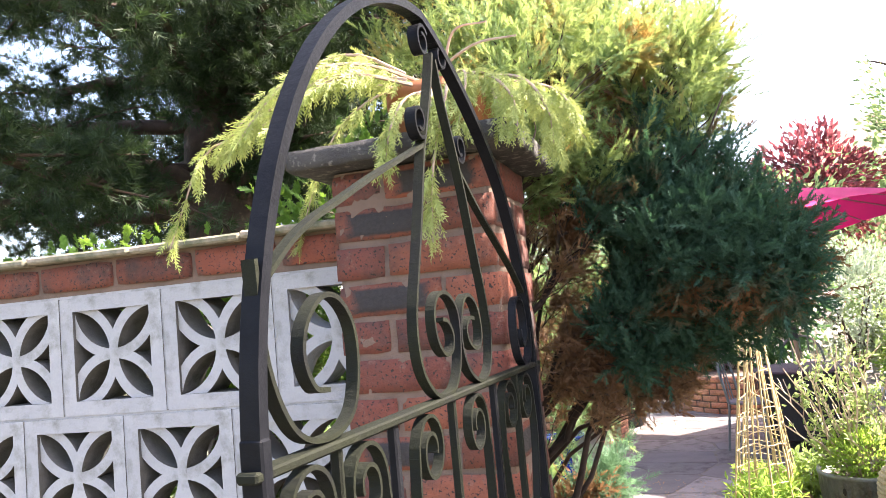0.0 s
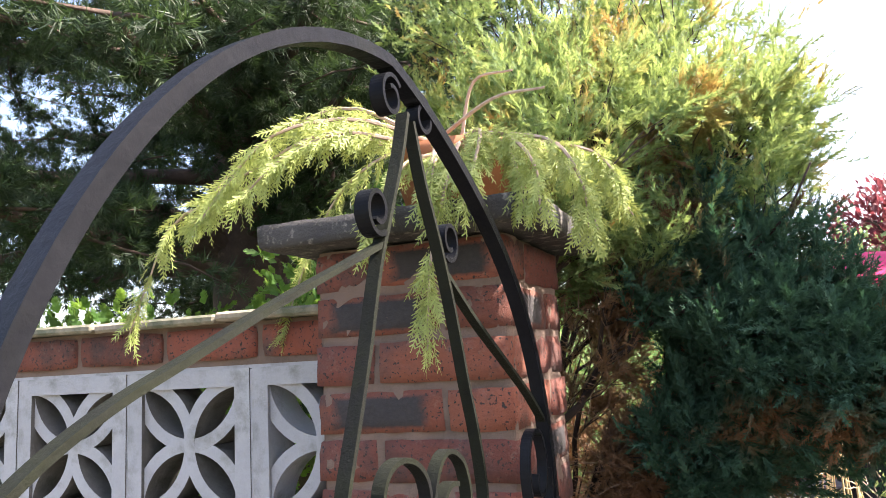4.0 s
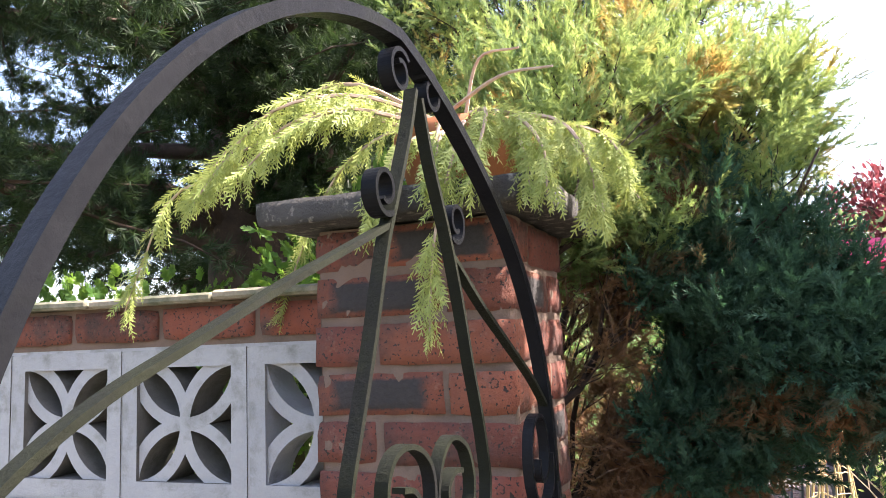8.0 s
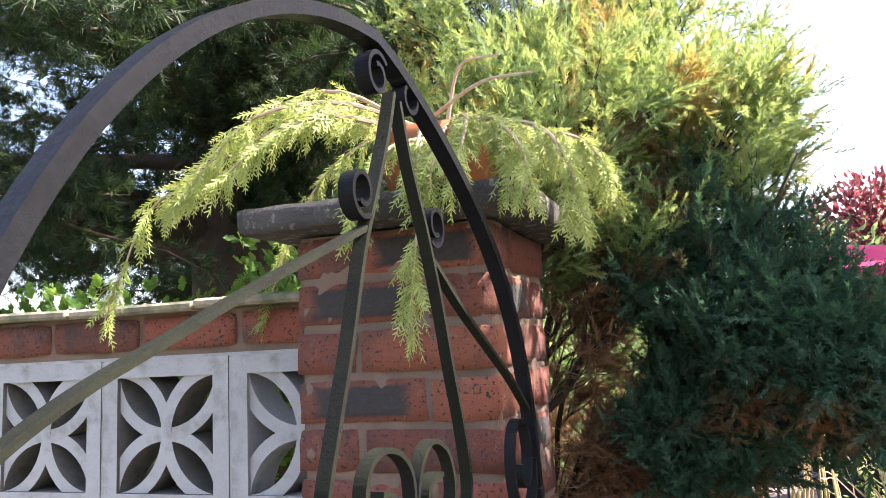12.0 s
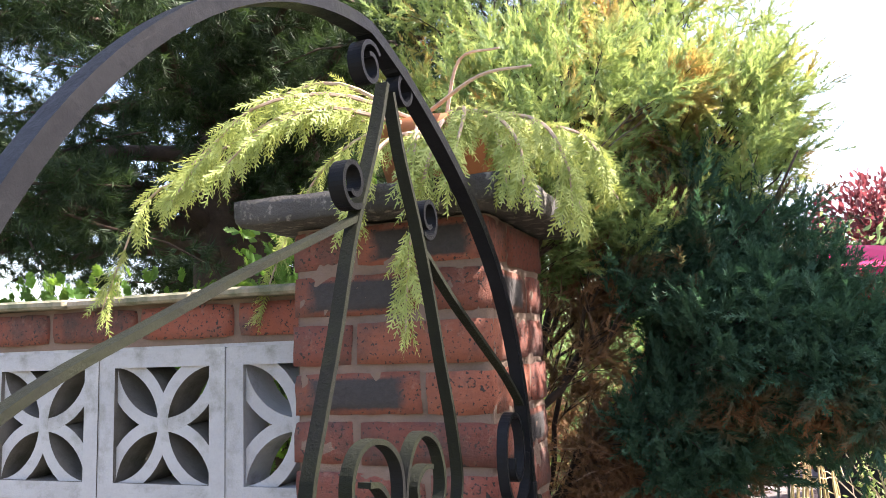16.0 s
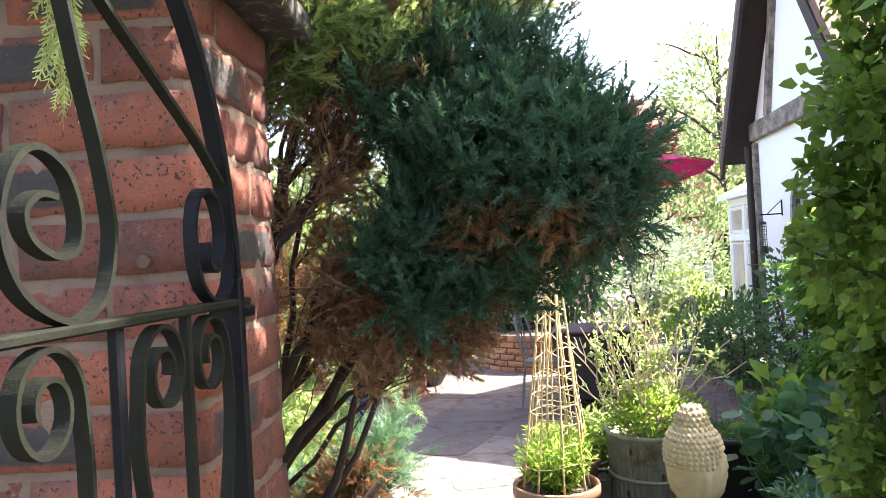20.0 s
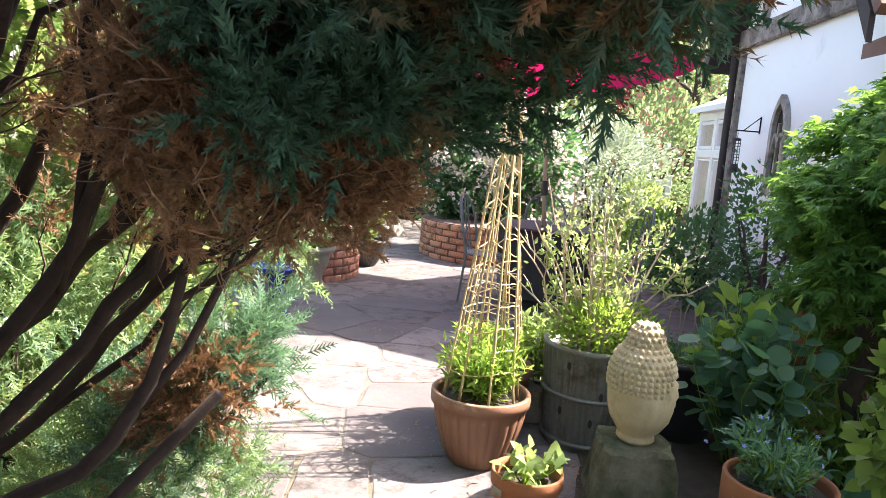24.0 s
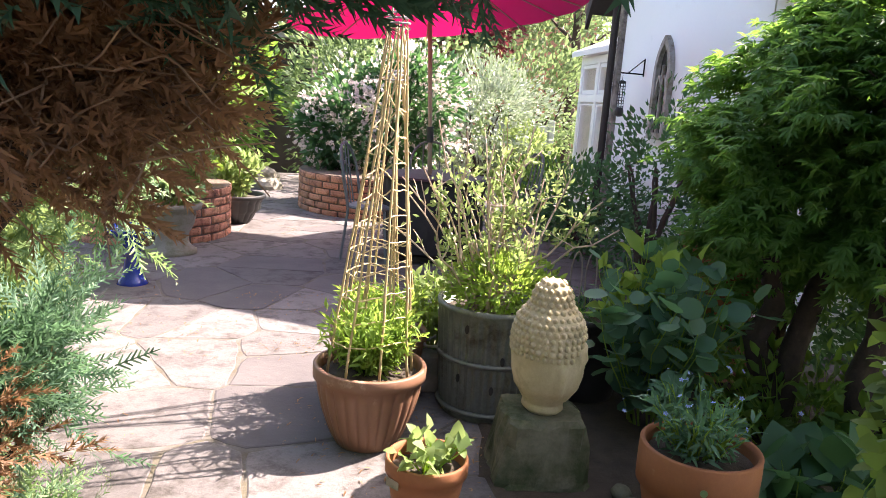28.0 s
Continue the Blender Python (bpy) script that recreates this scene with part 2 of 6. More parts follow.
BRICK = ((0.0722, 0.0186, 0.0123), (0.139, 0.0385, 0.0239), (0.098, 0.0254, 0.0172))
M = {
    "brick": brick_mat("brick_red", BRICK, None),
    "brick_orange": brick_mat("brick_orange", ((0.111, 0.0316, 0.0165), (0.178, 0.055, 0.0295), (0.128, 0.0364, 0.0203)), None),
    "brick_burnt": brick_mat("brick_burnt", ((0.101, 0.0289, 0.0165), (0.162, 0.0481, 0.0264), (0.111, 0.0289, 0.0184)), (0.082, 0.024)),
    "brick_wall": brick_mat("brick_wall", ((0.111, 0.0289, 0.0184), (0.169, 0.0468, 0.0264), (0.101, 0.0309, 0.0209)), None),
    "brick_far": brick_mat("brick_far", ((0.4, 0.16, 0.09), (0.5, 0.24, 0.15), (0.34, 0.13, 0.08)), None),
    "mortar": surface("mortar", ((0.085, 0.06, 0.045), (0.16, 0.115, 0.088)), 12, 150, 0.95, bump=0.8, bump_scale=160, stain=(0.15, 0.1, 0.075), stain_scale=6),
    "cap": surface("cap_concrete", ((0.0228, 0.0221, 0.0208), (0.0585, 0.0565, 0.052)), 14, 160, 0.92, bump=1.0, bump_scale=190, stain=(0.2, 0.19, 0.16), stain_scale=40, edge=(0.54, 0.66)),
    "coping": surface("coping_tile", ((0.2, 0.16, 0.12), (0.42, 0.37, 0.28)), 8, 90, 0.9, bump=0.6, stain=(0.09, 0.1, 0.06), stain_scale=6),
    "white_block": surface("painted_block", ((0.249, 0.257, 0.269), (0.366, 0.374, 0.382)), 6, 110, 0.75, bump=0.6, bump_scale=140, stain=(0.17, 0.18, 0.165), stain_scale=14, edge=(0.5, 0.68)),
    # darker grey for the side faces of the screen blocks
    "block_side": surface("darker_block_side", ((0.075, 0.072, 0.066), (0.15, 0.145, 0.135)), 9, 120, 0.92, bump=0.6, stain=(0.05, 0.05, 0.04), stain_scale=9),
    "iron": surface("black_iron", ((0.004, 0.0045, 0.006), (0.01, 0.011, 0.013)), 20, 140, 0.4, spec=0.06, bump=0.2, stain=(0.009, 0.01, 0.009), stain_scale=7, edge=(0.52, 0.72)),
    "iron_green": surface("algae_iron", ((0.0042, 0.00525, 0.0042), (0.0119, 0.0147, 0.0077)), 22, 150, 0.7, spec=0.12, bump=0.5, stain=(0.006, 0.0065, 0.007), stain_scale=12, edge=(0.5, 0.68)),
    "rust": surface("rusty_iron", ((0.056, 0.028, 0.0175), (0.105, 0.07, 0.0525)), 40, 200, 0.8, metal=0.2),
    "terracotta": surface("terracotta", ((0.22, 0.075, 0.025), (0.3, 0.115, 0.045)), 5, 80, 0.8, bump=0.25, stain=(0.5, 0.34, 0.22), stain_scale=4.5, edge=(0.62, 0.8)),
    "terracotta_brown": surface("brown_plastic_pot", ((0.191, 0.0892, 0.051), (0.242, 0.122, 0.0701)), 4, 60, 0.6, bump=0.15, stain=(0.47, 0.33, 0.23), stain_scale=6, edge=(0.6, 0.76)),
    "stone_head": surface("cast_stone", ((0.38, 0.31, 0.18), (0.56, 0.47, 0.31)), 7, 90, 0.9, bump=0.6, stain=(0.22, 0.19, 0.11), stain_scale=6, edge=(0.5, 0.72)),
    "stone_block": surface("mossy_stone", ((0.09, 0.088, 0.058), (0.2, 0.185, 0.13)), 6, 70, 0.95, bump=1.0, bump_scale=60, stain=(0.04, 0.055, 0.02), stain_scale=5),
    "urn_stone": surface("urn_stone", ((0.19, 0.17, 0.14), (0.34, 0.31, 0.26)), 6, 70, 0.92, bump=0.6, stain=(0.16, 0.15, 0.1), stain_scale=6),
    "paving": surface("paving_stone", ((0.0685, 0.0591, 0.0566), (0.14, 0.125, 0.121), (0.0977, 0.0883, 0.0853)), 5, 60, 0.88, bump=1.0, bump_scale=36, stain=(0.055, 0.046, 0.04), stain_scale=8, vary=0.3, edge=(0.5, 0.66)),
    "paving_dark": surface("paving_slate", ((0.0679, 0.06, 0.0612), (0.126, 0.11, 0.107)), 3.5, 45, 0.82, bump=0.7, bump_scale=30, vary=0.15),
    "bed": surface("joint_mortar", ((0.0888, 0.0777, 0.0702), (0.16, 0.142, 0.133)), 5, 60, 0.95, bump=0.9, bump_scale=50, stain=(0.09, 0.075, 0.045), stain_scale=6),
    "soil": surface("soil", ((0.025, 0.018, 0.012), (0.075, 0.055, 0.038)), 14, 120, 0.97, bump=1.0, bump_scale=90),
    "ground": surface("lawn_ground", ((0.05, 0.06, 0.025), (0.09, 0.1, 0.04)), 1.2, 30, 0.95, bump=0.6, stain=(0.12, 0.1, 0.07), stain_scale=0.8),
    "zinc": surface("galvanised_zinc", ((0.1, 0.107, 0.095), (0.22, 0.235, 0.21)), 5, 70, 0.5, metal=0.35, bump=0.15, stain=(0.06, 0.055, 0.035), stain_scale=5, edge=(0.5, 0.66)),
    "bamboo": surface("bamboo", ((0.34, 0.25, 0.12), (0.5, 0.39, 0.22)), 18, 90, 0.55, bump=0.15, stain=(0.2, 0.12, 0.05), stain_scale=16, edge=(0.6, 0.76)),
    "twine": surface("withy", ((0.5, 0.38, 0.2), (0.66, 0.54, 0.33)), 30, 160, 0.8),
    "blue_glaze": surface("blue_glaze", ((0.008, 0.018, 0.16), (0.02, 0.04, 0.3)), 5, 60, 0.16, bump=0.06, spec=0.6),
    "water": surface("water_film", ((0.1, 0.13, 0.17), (0.16, 0.2, 0.25)), 4, 30, 0.06, bump=0.02),
    "canopy": None,
    "pole": surface("varnished_pole", ((0.3, 0.21, 0.14), (0.42, 0.31, 0.21)), 10, 90, 0.5),
    "black": surface("black_plastic", ((0.012, 0.012, 0.013), (0.026, 0.026, 0.026)), 10, 90, 0.5, bump=0.1),
    "table": surface("dark_table", ((0.012, 0.01, 0.012), (0.03, 0.025, 0.028)), 10, 90, 0.7),
    "chair": surface("painted_chair", ((0.1, 0.12, 0.12), (0.16, 0.18, 0.18)), 10, 90, 0.55),
    "render_white": surface("white_render", ((0.84, 0.875, 0.87), (0.89, 0.91, 0.9)), 1.2, 40, 0.9, bump=0.35, bump_scale=40, stain=(0.66, 0.66, 0.64), stain_scale=2.0, edge=(0.6, 0.85)),
    "upvc": surface("white_frame", ((0.76, 0.77, 0.78), (0.82, 0.82, 0.83)), 3, 60, 0.35, bump=0.03),
    "old_oak": surface("weathered_oak", ((0.2, 0.17, 0.14), (0.38, 0.34, 0.3)), 8, 90, 0.9, bump=0.7, stain=(0.08, 0.065, 0.055), stain_scale=5),
    "dark_oak": surface("black_barge", ((0.02, 0.015, 0.013), (0.05, 0.037, 0.032)), 8, 90, 0.8, bump=0.3),
    "roof_tile": surface("roof_tile", ((0.14, 0.075, 0.055), (0.22, 0.13, 0.1)), 6, 60, 0.9, bump=0.6),
    "lead": surface("weathered_lead", ((0.3, 0.29, 0.26), (0.46, 0.44, 0.4)), 9, 80, 0.8, bump=0.4, stain=(0.18, 0.15, 0.11), stain_scale=7),
    "dark_glass": surface("leaded_glass", ((0.02, 0.022, 0.022), (0.06, 0.06, 0.055)), 6, 40, 0.12, bump=0.1),
    "fence": surface("grey_timber", ((0.2, 0.24, 0.22), (0.34, 0.38, 0.35)), 8, 80, 0.85, bump=0.4),
    "shed": surface("dark_creosote", ((0.03, 0.024, 0.02), (0.07, 0.055, 0.045)), 6, 70, 0.9, bump=0.4),
    "bark": surface("conifer_bark", ((0.025, 0.016, 0.012), (0.08, 0.052, 0.038)), 14, 60, 0.95, bump=1.0, bump_scale=45, stain=(0.2, 0.15, 0.1), stain_scale=10, edge=(0.58, 0.75)),
    "bark_juniper": surface("juniper_bark", ((0.018, 0.012, 0.009), (0.06, 0.038, 0.028)), 22, 120, 0.95, bump=0.9, bump_scale=80, stain=(0.11, 0.08, 0.06), stain_scale=14, edge=(0.62, 0.82)),
    "twig": surface("bare_twig", ((0.3, 0.22, 0.17), (0.5, 0.41, 0.33)), 20, 120, 0.85),
    "twig_pale": surface("pale_dead_twig", ((0.22, 0.15, 0.11), (0.46, 0.36, 0.28)), 30, 120, 0.9),
    "twig_bush": surface("juniper_twig", ((0.03, 0.018, 0.012), (0.09, 0.055, 0.036)), 20, 120, 0.92),
    "twig_dead": surface("dead_twig", ((0.14, 0.08, 0.05), (0.3, 0.2, 0.13)), 20, 120, 0.9),
    "flower_pink": leafy("pale_pink_petal", ((0.78, 0.62, 0.6), (0.88, 0.78, 0.75)), (0.8, 0.66, 0.62), 0.35),
    "flower_blue": leafy("blue_petal", ((0.25, 0.36, 0.85), (0.45, 0.55, 0.9)), (0.3, 0.4, 0.8), 0.3),
    # one juniper in two tones: shade and sun painted into the leaf colour
    "L_juniper_shaded": leafy("juniper_shaded", ((0.02, 0.058, 0.036), (0.034, 0.088, 0.056), (0.06, 0.13, 0.08)), (0.06, 0.16, 0.07), 0.3, rough=0.75, patch=(0.15, 0.075, 0.03), patch_scale=5.0, patch_edge=(0.55, 0.66)),
    "L_juniper_sunlit": leafy("juniper_sunlit", ((0.04, 0.11, 0.05), (0.13, 0.23, 0.095), (0.32, 0.38, 0.15)), (0.38, 0.48, 0.14), 0.4, patch=(0.32, 0.2, 0.06), patch_scale=4.5, patch_edge=(0.54, 0.68)),
    "L_brown": leafy("dead_foliage", ((0.085, 0.05, 0.03), (0.3, 0.175, 0.1), (0.15, 0.088, 0.05)), (0.38, 0.21, 0.095), 0.4),
    "L_sprig": leafy("cut_sprig", ((0.1, 0.15, 0.045), (0.34, 0.4, 0.13), (0.2, 0.27, 0.085)), (0.46, 0.52, 0.14), 0.34),
    "L_cypress": leafy("blue_cypress", ((0.028, 0.075, 0.045), (0.12, 0.22, 0.11), (0.33, 0.41, 0.2)), (0.28, 0.42, 0.15), 0.4, patch=(0.3, 0.15, 0.06), patch_scale=2.8, patch_edge=(0.62, 0.72)),
    "L_blue": leafy("blue_green_cypress", ((0.035, 0.085, 0.055), (0.09, 0.17, 0.11), (0.2, 0.3, 0.19)), (0.16, 0.32, 0.15), 0.35, patch=(0.3, 0.15, 0.06), patch_scale=4.0, patch_edge=(0.6, 0.7)),
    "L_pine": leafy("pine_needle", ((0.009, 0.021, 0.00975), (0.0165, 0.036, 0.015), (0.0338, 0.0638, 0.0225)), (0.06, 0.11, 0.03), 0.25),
    "L_ivy": leafy("hedge_leaf", ((0.03, 0.085, 0.02), (0.055, 0.13, 0.03), (0.1, 0.2, 0.045)), (0.24, 0.42, 0.06), 0.45),
    "L_lime": leafy("lime_leaf", ((0.11, 0.18, 0.06), (0.18, 0.26, 0.085), (0.27, 0.34, 0.14)), (0.34, 0.45, 0.15), 0.45),
    "L_green": leafy("fresh_leaf", ((0.09, 0.17, 0.035), (0.15, 0.26, 0.05), (0.22, 0.33, 0.07)), (0.38, 0.55, 0.09), 0.5),
    "L_dark": leafy("dark_leaf", ((0.025, 0.075, 0.035), (0.04, 0.11, 0.05), (0.06, 0.14, 0.06)), (0.12, 0.28, 0.08), 0.35, rough=0.45),
    "L_hydrangea": leafy("hydrangea_leaf", ((0.045, 0.11, 0.075), (0.075, 0.16, 0.105), (0.11, 0.2, 0.12)), (0.14, 0.34, 0.12), 0.35, rough=0.4),
    "L_maple": leafy("maple_leaf", ((0.035, 0.1, 0.03), (0.062, 0.16, 0.042), (0.1, 0.22, 0.06)), (0.24, 0.45, 0.07), 0.45),
    "L_grey": leafy("variegated_leaf", ((0.2, 0.26, 0.19), (0.5, 0.54, 0.45), (0.11, 0.17, 0.1)), (0.3, 0.4, 0.22), 0.25),
    "L_green_leaf": leafy("branch_leaf", ((0.042, 0.091, 0.0175), (0.07, 0.133, 0.0245), (0.105, 0.175, 0.035)), (0.196, 0.308, 0.049), 0.42),
    "L_copper": leafy("copper_leaf", ((0.07, 0.02, 0.024), (0.13, 0.034, 0.04), (0.045, 0.015, 0.018)), (0.26, 0.06, 0.07), 0.4),
    "L_far": leafy("far_leaf", ((0.04, 0.075, 0.03), (0.1, 0.155, 0.065), (0.16, 0.23, 0.1)), (0.25, 0.36, 0.14), 0.4),
}


def cloth(name, col, thru):
    m = bpy.data.materials.new(name)
    m.use_nodes = True
    nt = m.node_tree
    b = nt.nodes["Principled BSDF"]
    tc = nt.nodes.new("ShaderNodeTexCoord").outputs["Object"]
    nt.links.new(_mix(nt, _noise(nt, 5, 4, tc), col, tuple(c * 0.8 for c in col)), b.inputs["Base Color"])
    b.inputs["Roughness"].default_value = 0.85
    t = nt.nodes.new("ShaderNodeBsdfTranslucent")
    t.inputs[0].default_value = (*thru, 1)
    mx = nt.nodes.new("ShaderNodeMixShader")
    mx.inputs[0].default_value = 0.35
    nt.links.new(b.outputs[0], mx.inputs[1])
    nt.links.new(t.outputs[0], mx.inputs[2])
    nt.links.new(mx.outputs[0], nt.nodes["Material Output"].inputs["Surface"])
    return m


M["canopy"] = cloth("pink_cloth", (0.55, 0.02, 0.13), (0.5, 0.008, 0.09))


def clear_glass():
    m = bpy.data.materials.new("window_glass")
    m.use_nodes = True
    nt = m.node_tree
    g = nt.nodes.new("ShaderNodeBsdfGlass")
    g.inputs["Roughness"].default_value, g.inputs["IOR"].default_value = 0.0, 1.1
    nt.links.new(g.outputs[0], nt.nodes["Material Output"].inputs["Surface"])
    return m


M["glass"] = clear_glass()


# ---- mesh tools ----
class Mb:
    """Gathers vertices and faces, then links them as one mesh."""

    def __init__(self):
        self.v, self.f = [], []

    def add(self, vs, fs):
        n = len(self.v)
        self.v += [tuple(p) for p in vs]
        self.f += [tuple(i + n for i in q) for q in fs]
        return self

    def box(self, c, s, m=None, bevel=0.0):
        x, y, z = (k / 2 for k in s)
        if bevel:
            e = bevel
            vs = []
            for sx in (-1, 1):
                for sy in (-1, 1):
                    for sz in (-1, 1):
                        vs += [(sx * x, sy * (y - e), sz * (z - e)), (sx * (x - e), sy * y, sz * (z - e)), (sx * (x - e), sy * (y - e), sz * z)]
            bm = bmesh.new()
            for p in vs:
                bm.verts.new(p)
            bmesh.ops.convex_hull(bm, input=bm.verts)
            bmesh.ops.recalc_face_normals(bm, faces=bm.faces)
            bm.verts.index_update()
            vs, fs = [v.co.copy() for v in bm.verts], [[v.index for v in q.verts] for q in bm.faces]
            bm.free()
        else:
            vs = [(a * x, b * y, d * z) for a in (-1, 1) for b in (-1, 1) for d in (-1, 1)]
            fs = [(0, 1, 3, 2), (4, 6, 7, 5), (0, 4, 5, 1), (2, 3, 7, 6), (0, 2, 6, 4), (1, 5, 7, 3)]
        c = Vector(c)
        return self.add([(m @ Vector(p) if m else Vector(p)) + c for p in vs], fs)

    def tube(self, pts, radii, n=8, cap=True):
        pts = [Vector(p) for p in pts]
        if not hasattr(radii, "__len__"):
            radii = [radii] * len(pts)
        vs, fs = [], []
        up = None
        for i, p in enumerate(pts):
            d = (pts[min(i + 1, len(pts) - 1)] - pts[max(i - 1, 0)]).normalized()
            if up is None:
                up = d.orthogonal().normalized()
            up = (up - d * up.dot(d)).normalized()
            side = d.cross(up)
            for k in range(n):
                a = 2 * math.pi * k / n
                vs.append(p + (up * math.cos(a) + side * math.sin(a)) * radii[i])
        for i in range(len(pts) - 1):
            for k in range(n):
                a, b = i * n + k, i * n + (k + 1) % n
                fs.append((a, b, b + n, a + n))
        if cap:
            fs += [tuple(range(n - 1, -1, -1)), tuple(range((len(pts) - 1) * n, len(pts) * n))]
        return self.add(vs, fs)

    def lathe(self, prof, c=(0, 0, 0), n=32, wave=None):
        """prof: rows of radius and height; wave(angle, radius, height) changes the radius."""
        vs, fs = [], []
        for r, z in prof:
            for k in range(n):
                a = 2 * math.pi * k / n
                q = wave(a, r, z) if wave else r
                vs.append((c[0] + q * math.cos(a), c[1] + q * math.sin(a), c[2] + z))
        for i in range(len(prof) - 1):
            for k in range(n):
                a, b = i * n + k, i * n + (k + 1) % n
                fs.append((a, b, b + n, a + n))
        fs += [tuple(range(n - 1, -1, -1)), tuple(range((len(prof) - 1) * n, len(prof) * n))]
        return self.add(vs, fs)

    def strip(self, pts, wide, w, th):
        """A flat bar along pts: w across (along the vector wide), th thick."""
        pts = [Vector(p) for p in pts]
        wide = Vector(wide).normalized()
        vs, fs = [], []
        for i, p in enumerate(pts):
            d = (pts[min(i + 1, len(pts) - 1)] - pts[max(i - 1, 0)]).normalized()
            o = d.cross(wide).normalized()
            for a, b in ((-1, -1), (1, -1), (1, 1), (-1, 1)):
                vs.append(p + wide * (a * w / 2) + o * (b * th / 2))
        for i in range(len(pts) - 1):
            for k in range(4):
                a, b = 4 * i + k, 4 * i + (k + 1) % 4
                fs.append((a, b, b + 4, a + 4))
        e = 4 * (len(pts) - 1)
        fs += [(3, 2, 1, 0), (e, e + 1, e + 2, e + 3)]
        return self.add(vs, fs)

    def mesh(self, name, smooth=False):
        me = bpy.data.meshes.new(name)
        me.from_pydata(self.v, [], self.f)
        if smooth:
            me.shade_smooth()
        me.update()
        return me


def part(name, mb, material, parent=None, label="", smooth=False, at=None):
    me = mb.mesh(name, smooth) if isinstance(mb, Mb) else mb
    if material and not me.materials:
        me.materials.append(M[material] if isinstance(material, str) else material)
    ob = new(name, me)
    if parent:
        ob.parent = parent
    if at is not None:
        ob.matrix_local = at
    if label:
        ob["label"] = label
    return ob


def thing(name, label, category, at=None, group="", kind="", mesh=None, material=None, smooth=False):
    ob = part(name, mesh, material, smooth=smooth) if mesh is not None else new(name)
    if at is not None:
        ob.matrix_world = at
    return tagged(ob, label, category, group, kind)


def curve_pts(ctrl, n=24):
    """Points of a smooth curve through the control points."""
    c = [Vector(p) for p in ctrl]
    c = [c[0] * 2 - c[1]] + c + [c[-1] * 2 - c[-2]]
    out = []
    m = len(c) - 3
    for i in range(n + 1):
        t = i / n * m
        k = min(int(t), m - 1)
        t -= k
        a, b, d, e = c[k : k + 4]
        out.append(0.5 * ((2 * b) + (d - a) * t + (2 * a - 5 * b + 4 * d - e) * t * t + (3 * b - a - 3 * d + e) * t ** 3))
    return out


# ---- foliage tools ----
def spray(n=7, width=0.4, thin=0.04):
    """A flat feathery conifer spray along +y, length 1."""
    v, f = [], []

    def blade(a, b, w):
        a, b = np.array(a), np.array(b)
        d = (b - a) / np.linalg.norm(b - a)
        o = np.array([-d[1], d[0], 0]) * w
        k = len(v)
        v.extend([a - o * 0.6, a + o * 0.6, b + o * 0.35, b - o * 0.35])
        f.extend([(k, k + 1, k + 2), (k, k + 2, k + 3)])

    blade((0, 0, 0), (0, 1, 0.02), thin * 0.7)
    for i in range(n):
        y = 0.08 + 0.84 * i / n
        for s in (-1, 1):
            l = width * (1 - 0.65 * y) * (0.85 + 0.3 * ((i * 7 + (s > 0) * 3) % 5) / 5)
            blade((0, y, 0), (s * l * 0.72, y + l * 0.78, 0.06 * (((i + s) % 3) - 1)), thin)
    return np.array(v), np.array(f)


def tuft(n=12, thin=0.035):
    """Needles round a short shoot along +y."""
    v, f = [], []
    r = np.random.default_rng(3)
    for i in range(n):
        a = 2 * math.pi * i * 0.381966
        y0 = 0.35 * i / n
        d = np.array([math.cos(a) * 0.8, 0.75, math.sin(a) * 0.8]) * (0.8 + 0.3 * r.random())
        o = np.cross(d, [0.3, 0.2, 1])
        o = o / np.linalg.norm(o) * thin
        k = len(v)
        b = np.array([0, y0, 0])
        v.extend([b - o, b + o, b + d * 0.7])
        f.append((k, k + 1, k + 2))
    return np.array(v), np.array(f)


def leaf(width=0.45, fold=0.12, bend=0.12):
    """One pointed leaf along +y with a folded midrib."""
    w = width / 2
    v = [(0, 0, 0), (-w, 0.38, fold), (0, 0.42, 0), (w, 0.38, fold), (-w * 0.62, 0.75, fold * 0.6 - bend * 0.5), (0, 0.78, -bend * 0.5), (w * 0.62, 0.75, fold * 0.6 - bend * 0.5), (0, 1, -bend)]
    f = [(0, 2, 1), (0, 3, 2), (1, 2, 5), (1, 5, 4), (2, 3, 6), (2, 6, 5), (4, 5, 7), (5, 6, 7)]
    return np.array(v, float), np.array(f)


def round_leaf(fold=0.1):
    v, f = [(0, 0.45, -0.03)], []
    n = 9
    for i in range(n):
        a = -math.pi / 2 + 2 * math.pi * (i + 0.5) / n
        r = 0.5 * (1.0 + 0.1 * math.cos(2 * a))
        v.append((r * math.cos(a), 0.5 + r * math.sin(a), fold * abs(math.cos(a)) - 0.05 * (math.sin(a) > 0)))
    for i in range(n):
        f.append((0, 1 + i, 1 + (i + 1) % n))
    return np.array(v, float), np.array(f)


def palmate(lobes=5, slim=0.11):
    """A maple leaf of narrow pointed lobes."""
    v, f = [], []
    for i in range(lobes):
        a = (i - (lobes - 1) / 2) * 0.62
        l = 1 - 0.16 * abs(i - (lobes - 1) / 2)
        d, o = np.array([math.sin(a), math.cos(a), 0]), np.array([math.cos(a), -math.sin(a), 0])
        k = len(v)
        v.extend([np.zeros(3), d * l * 0.45 - o * slim + [0, 0, 0.03], d * l + [0, 0, -0.12], d * l * 0.45 + o * slim + [0, 0, 0.03]])
        f.extend([(k, k + 1, k + 2), (k, k + 2, k + 3)])
    return np.array(v, float), np.array(f)


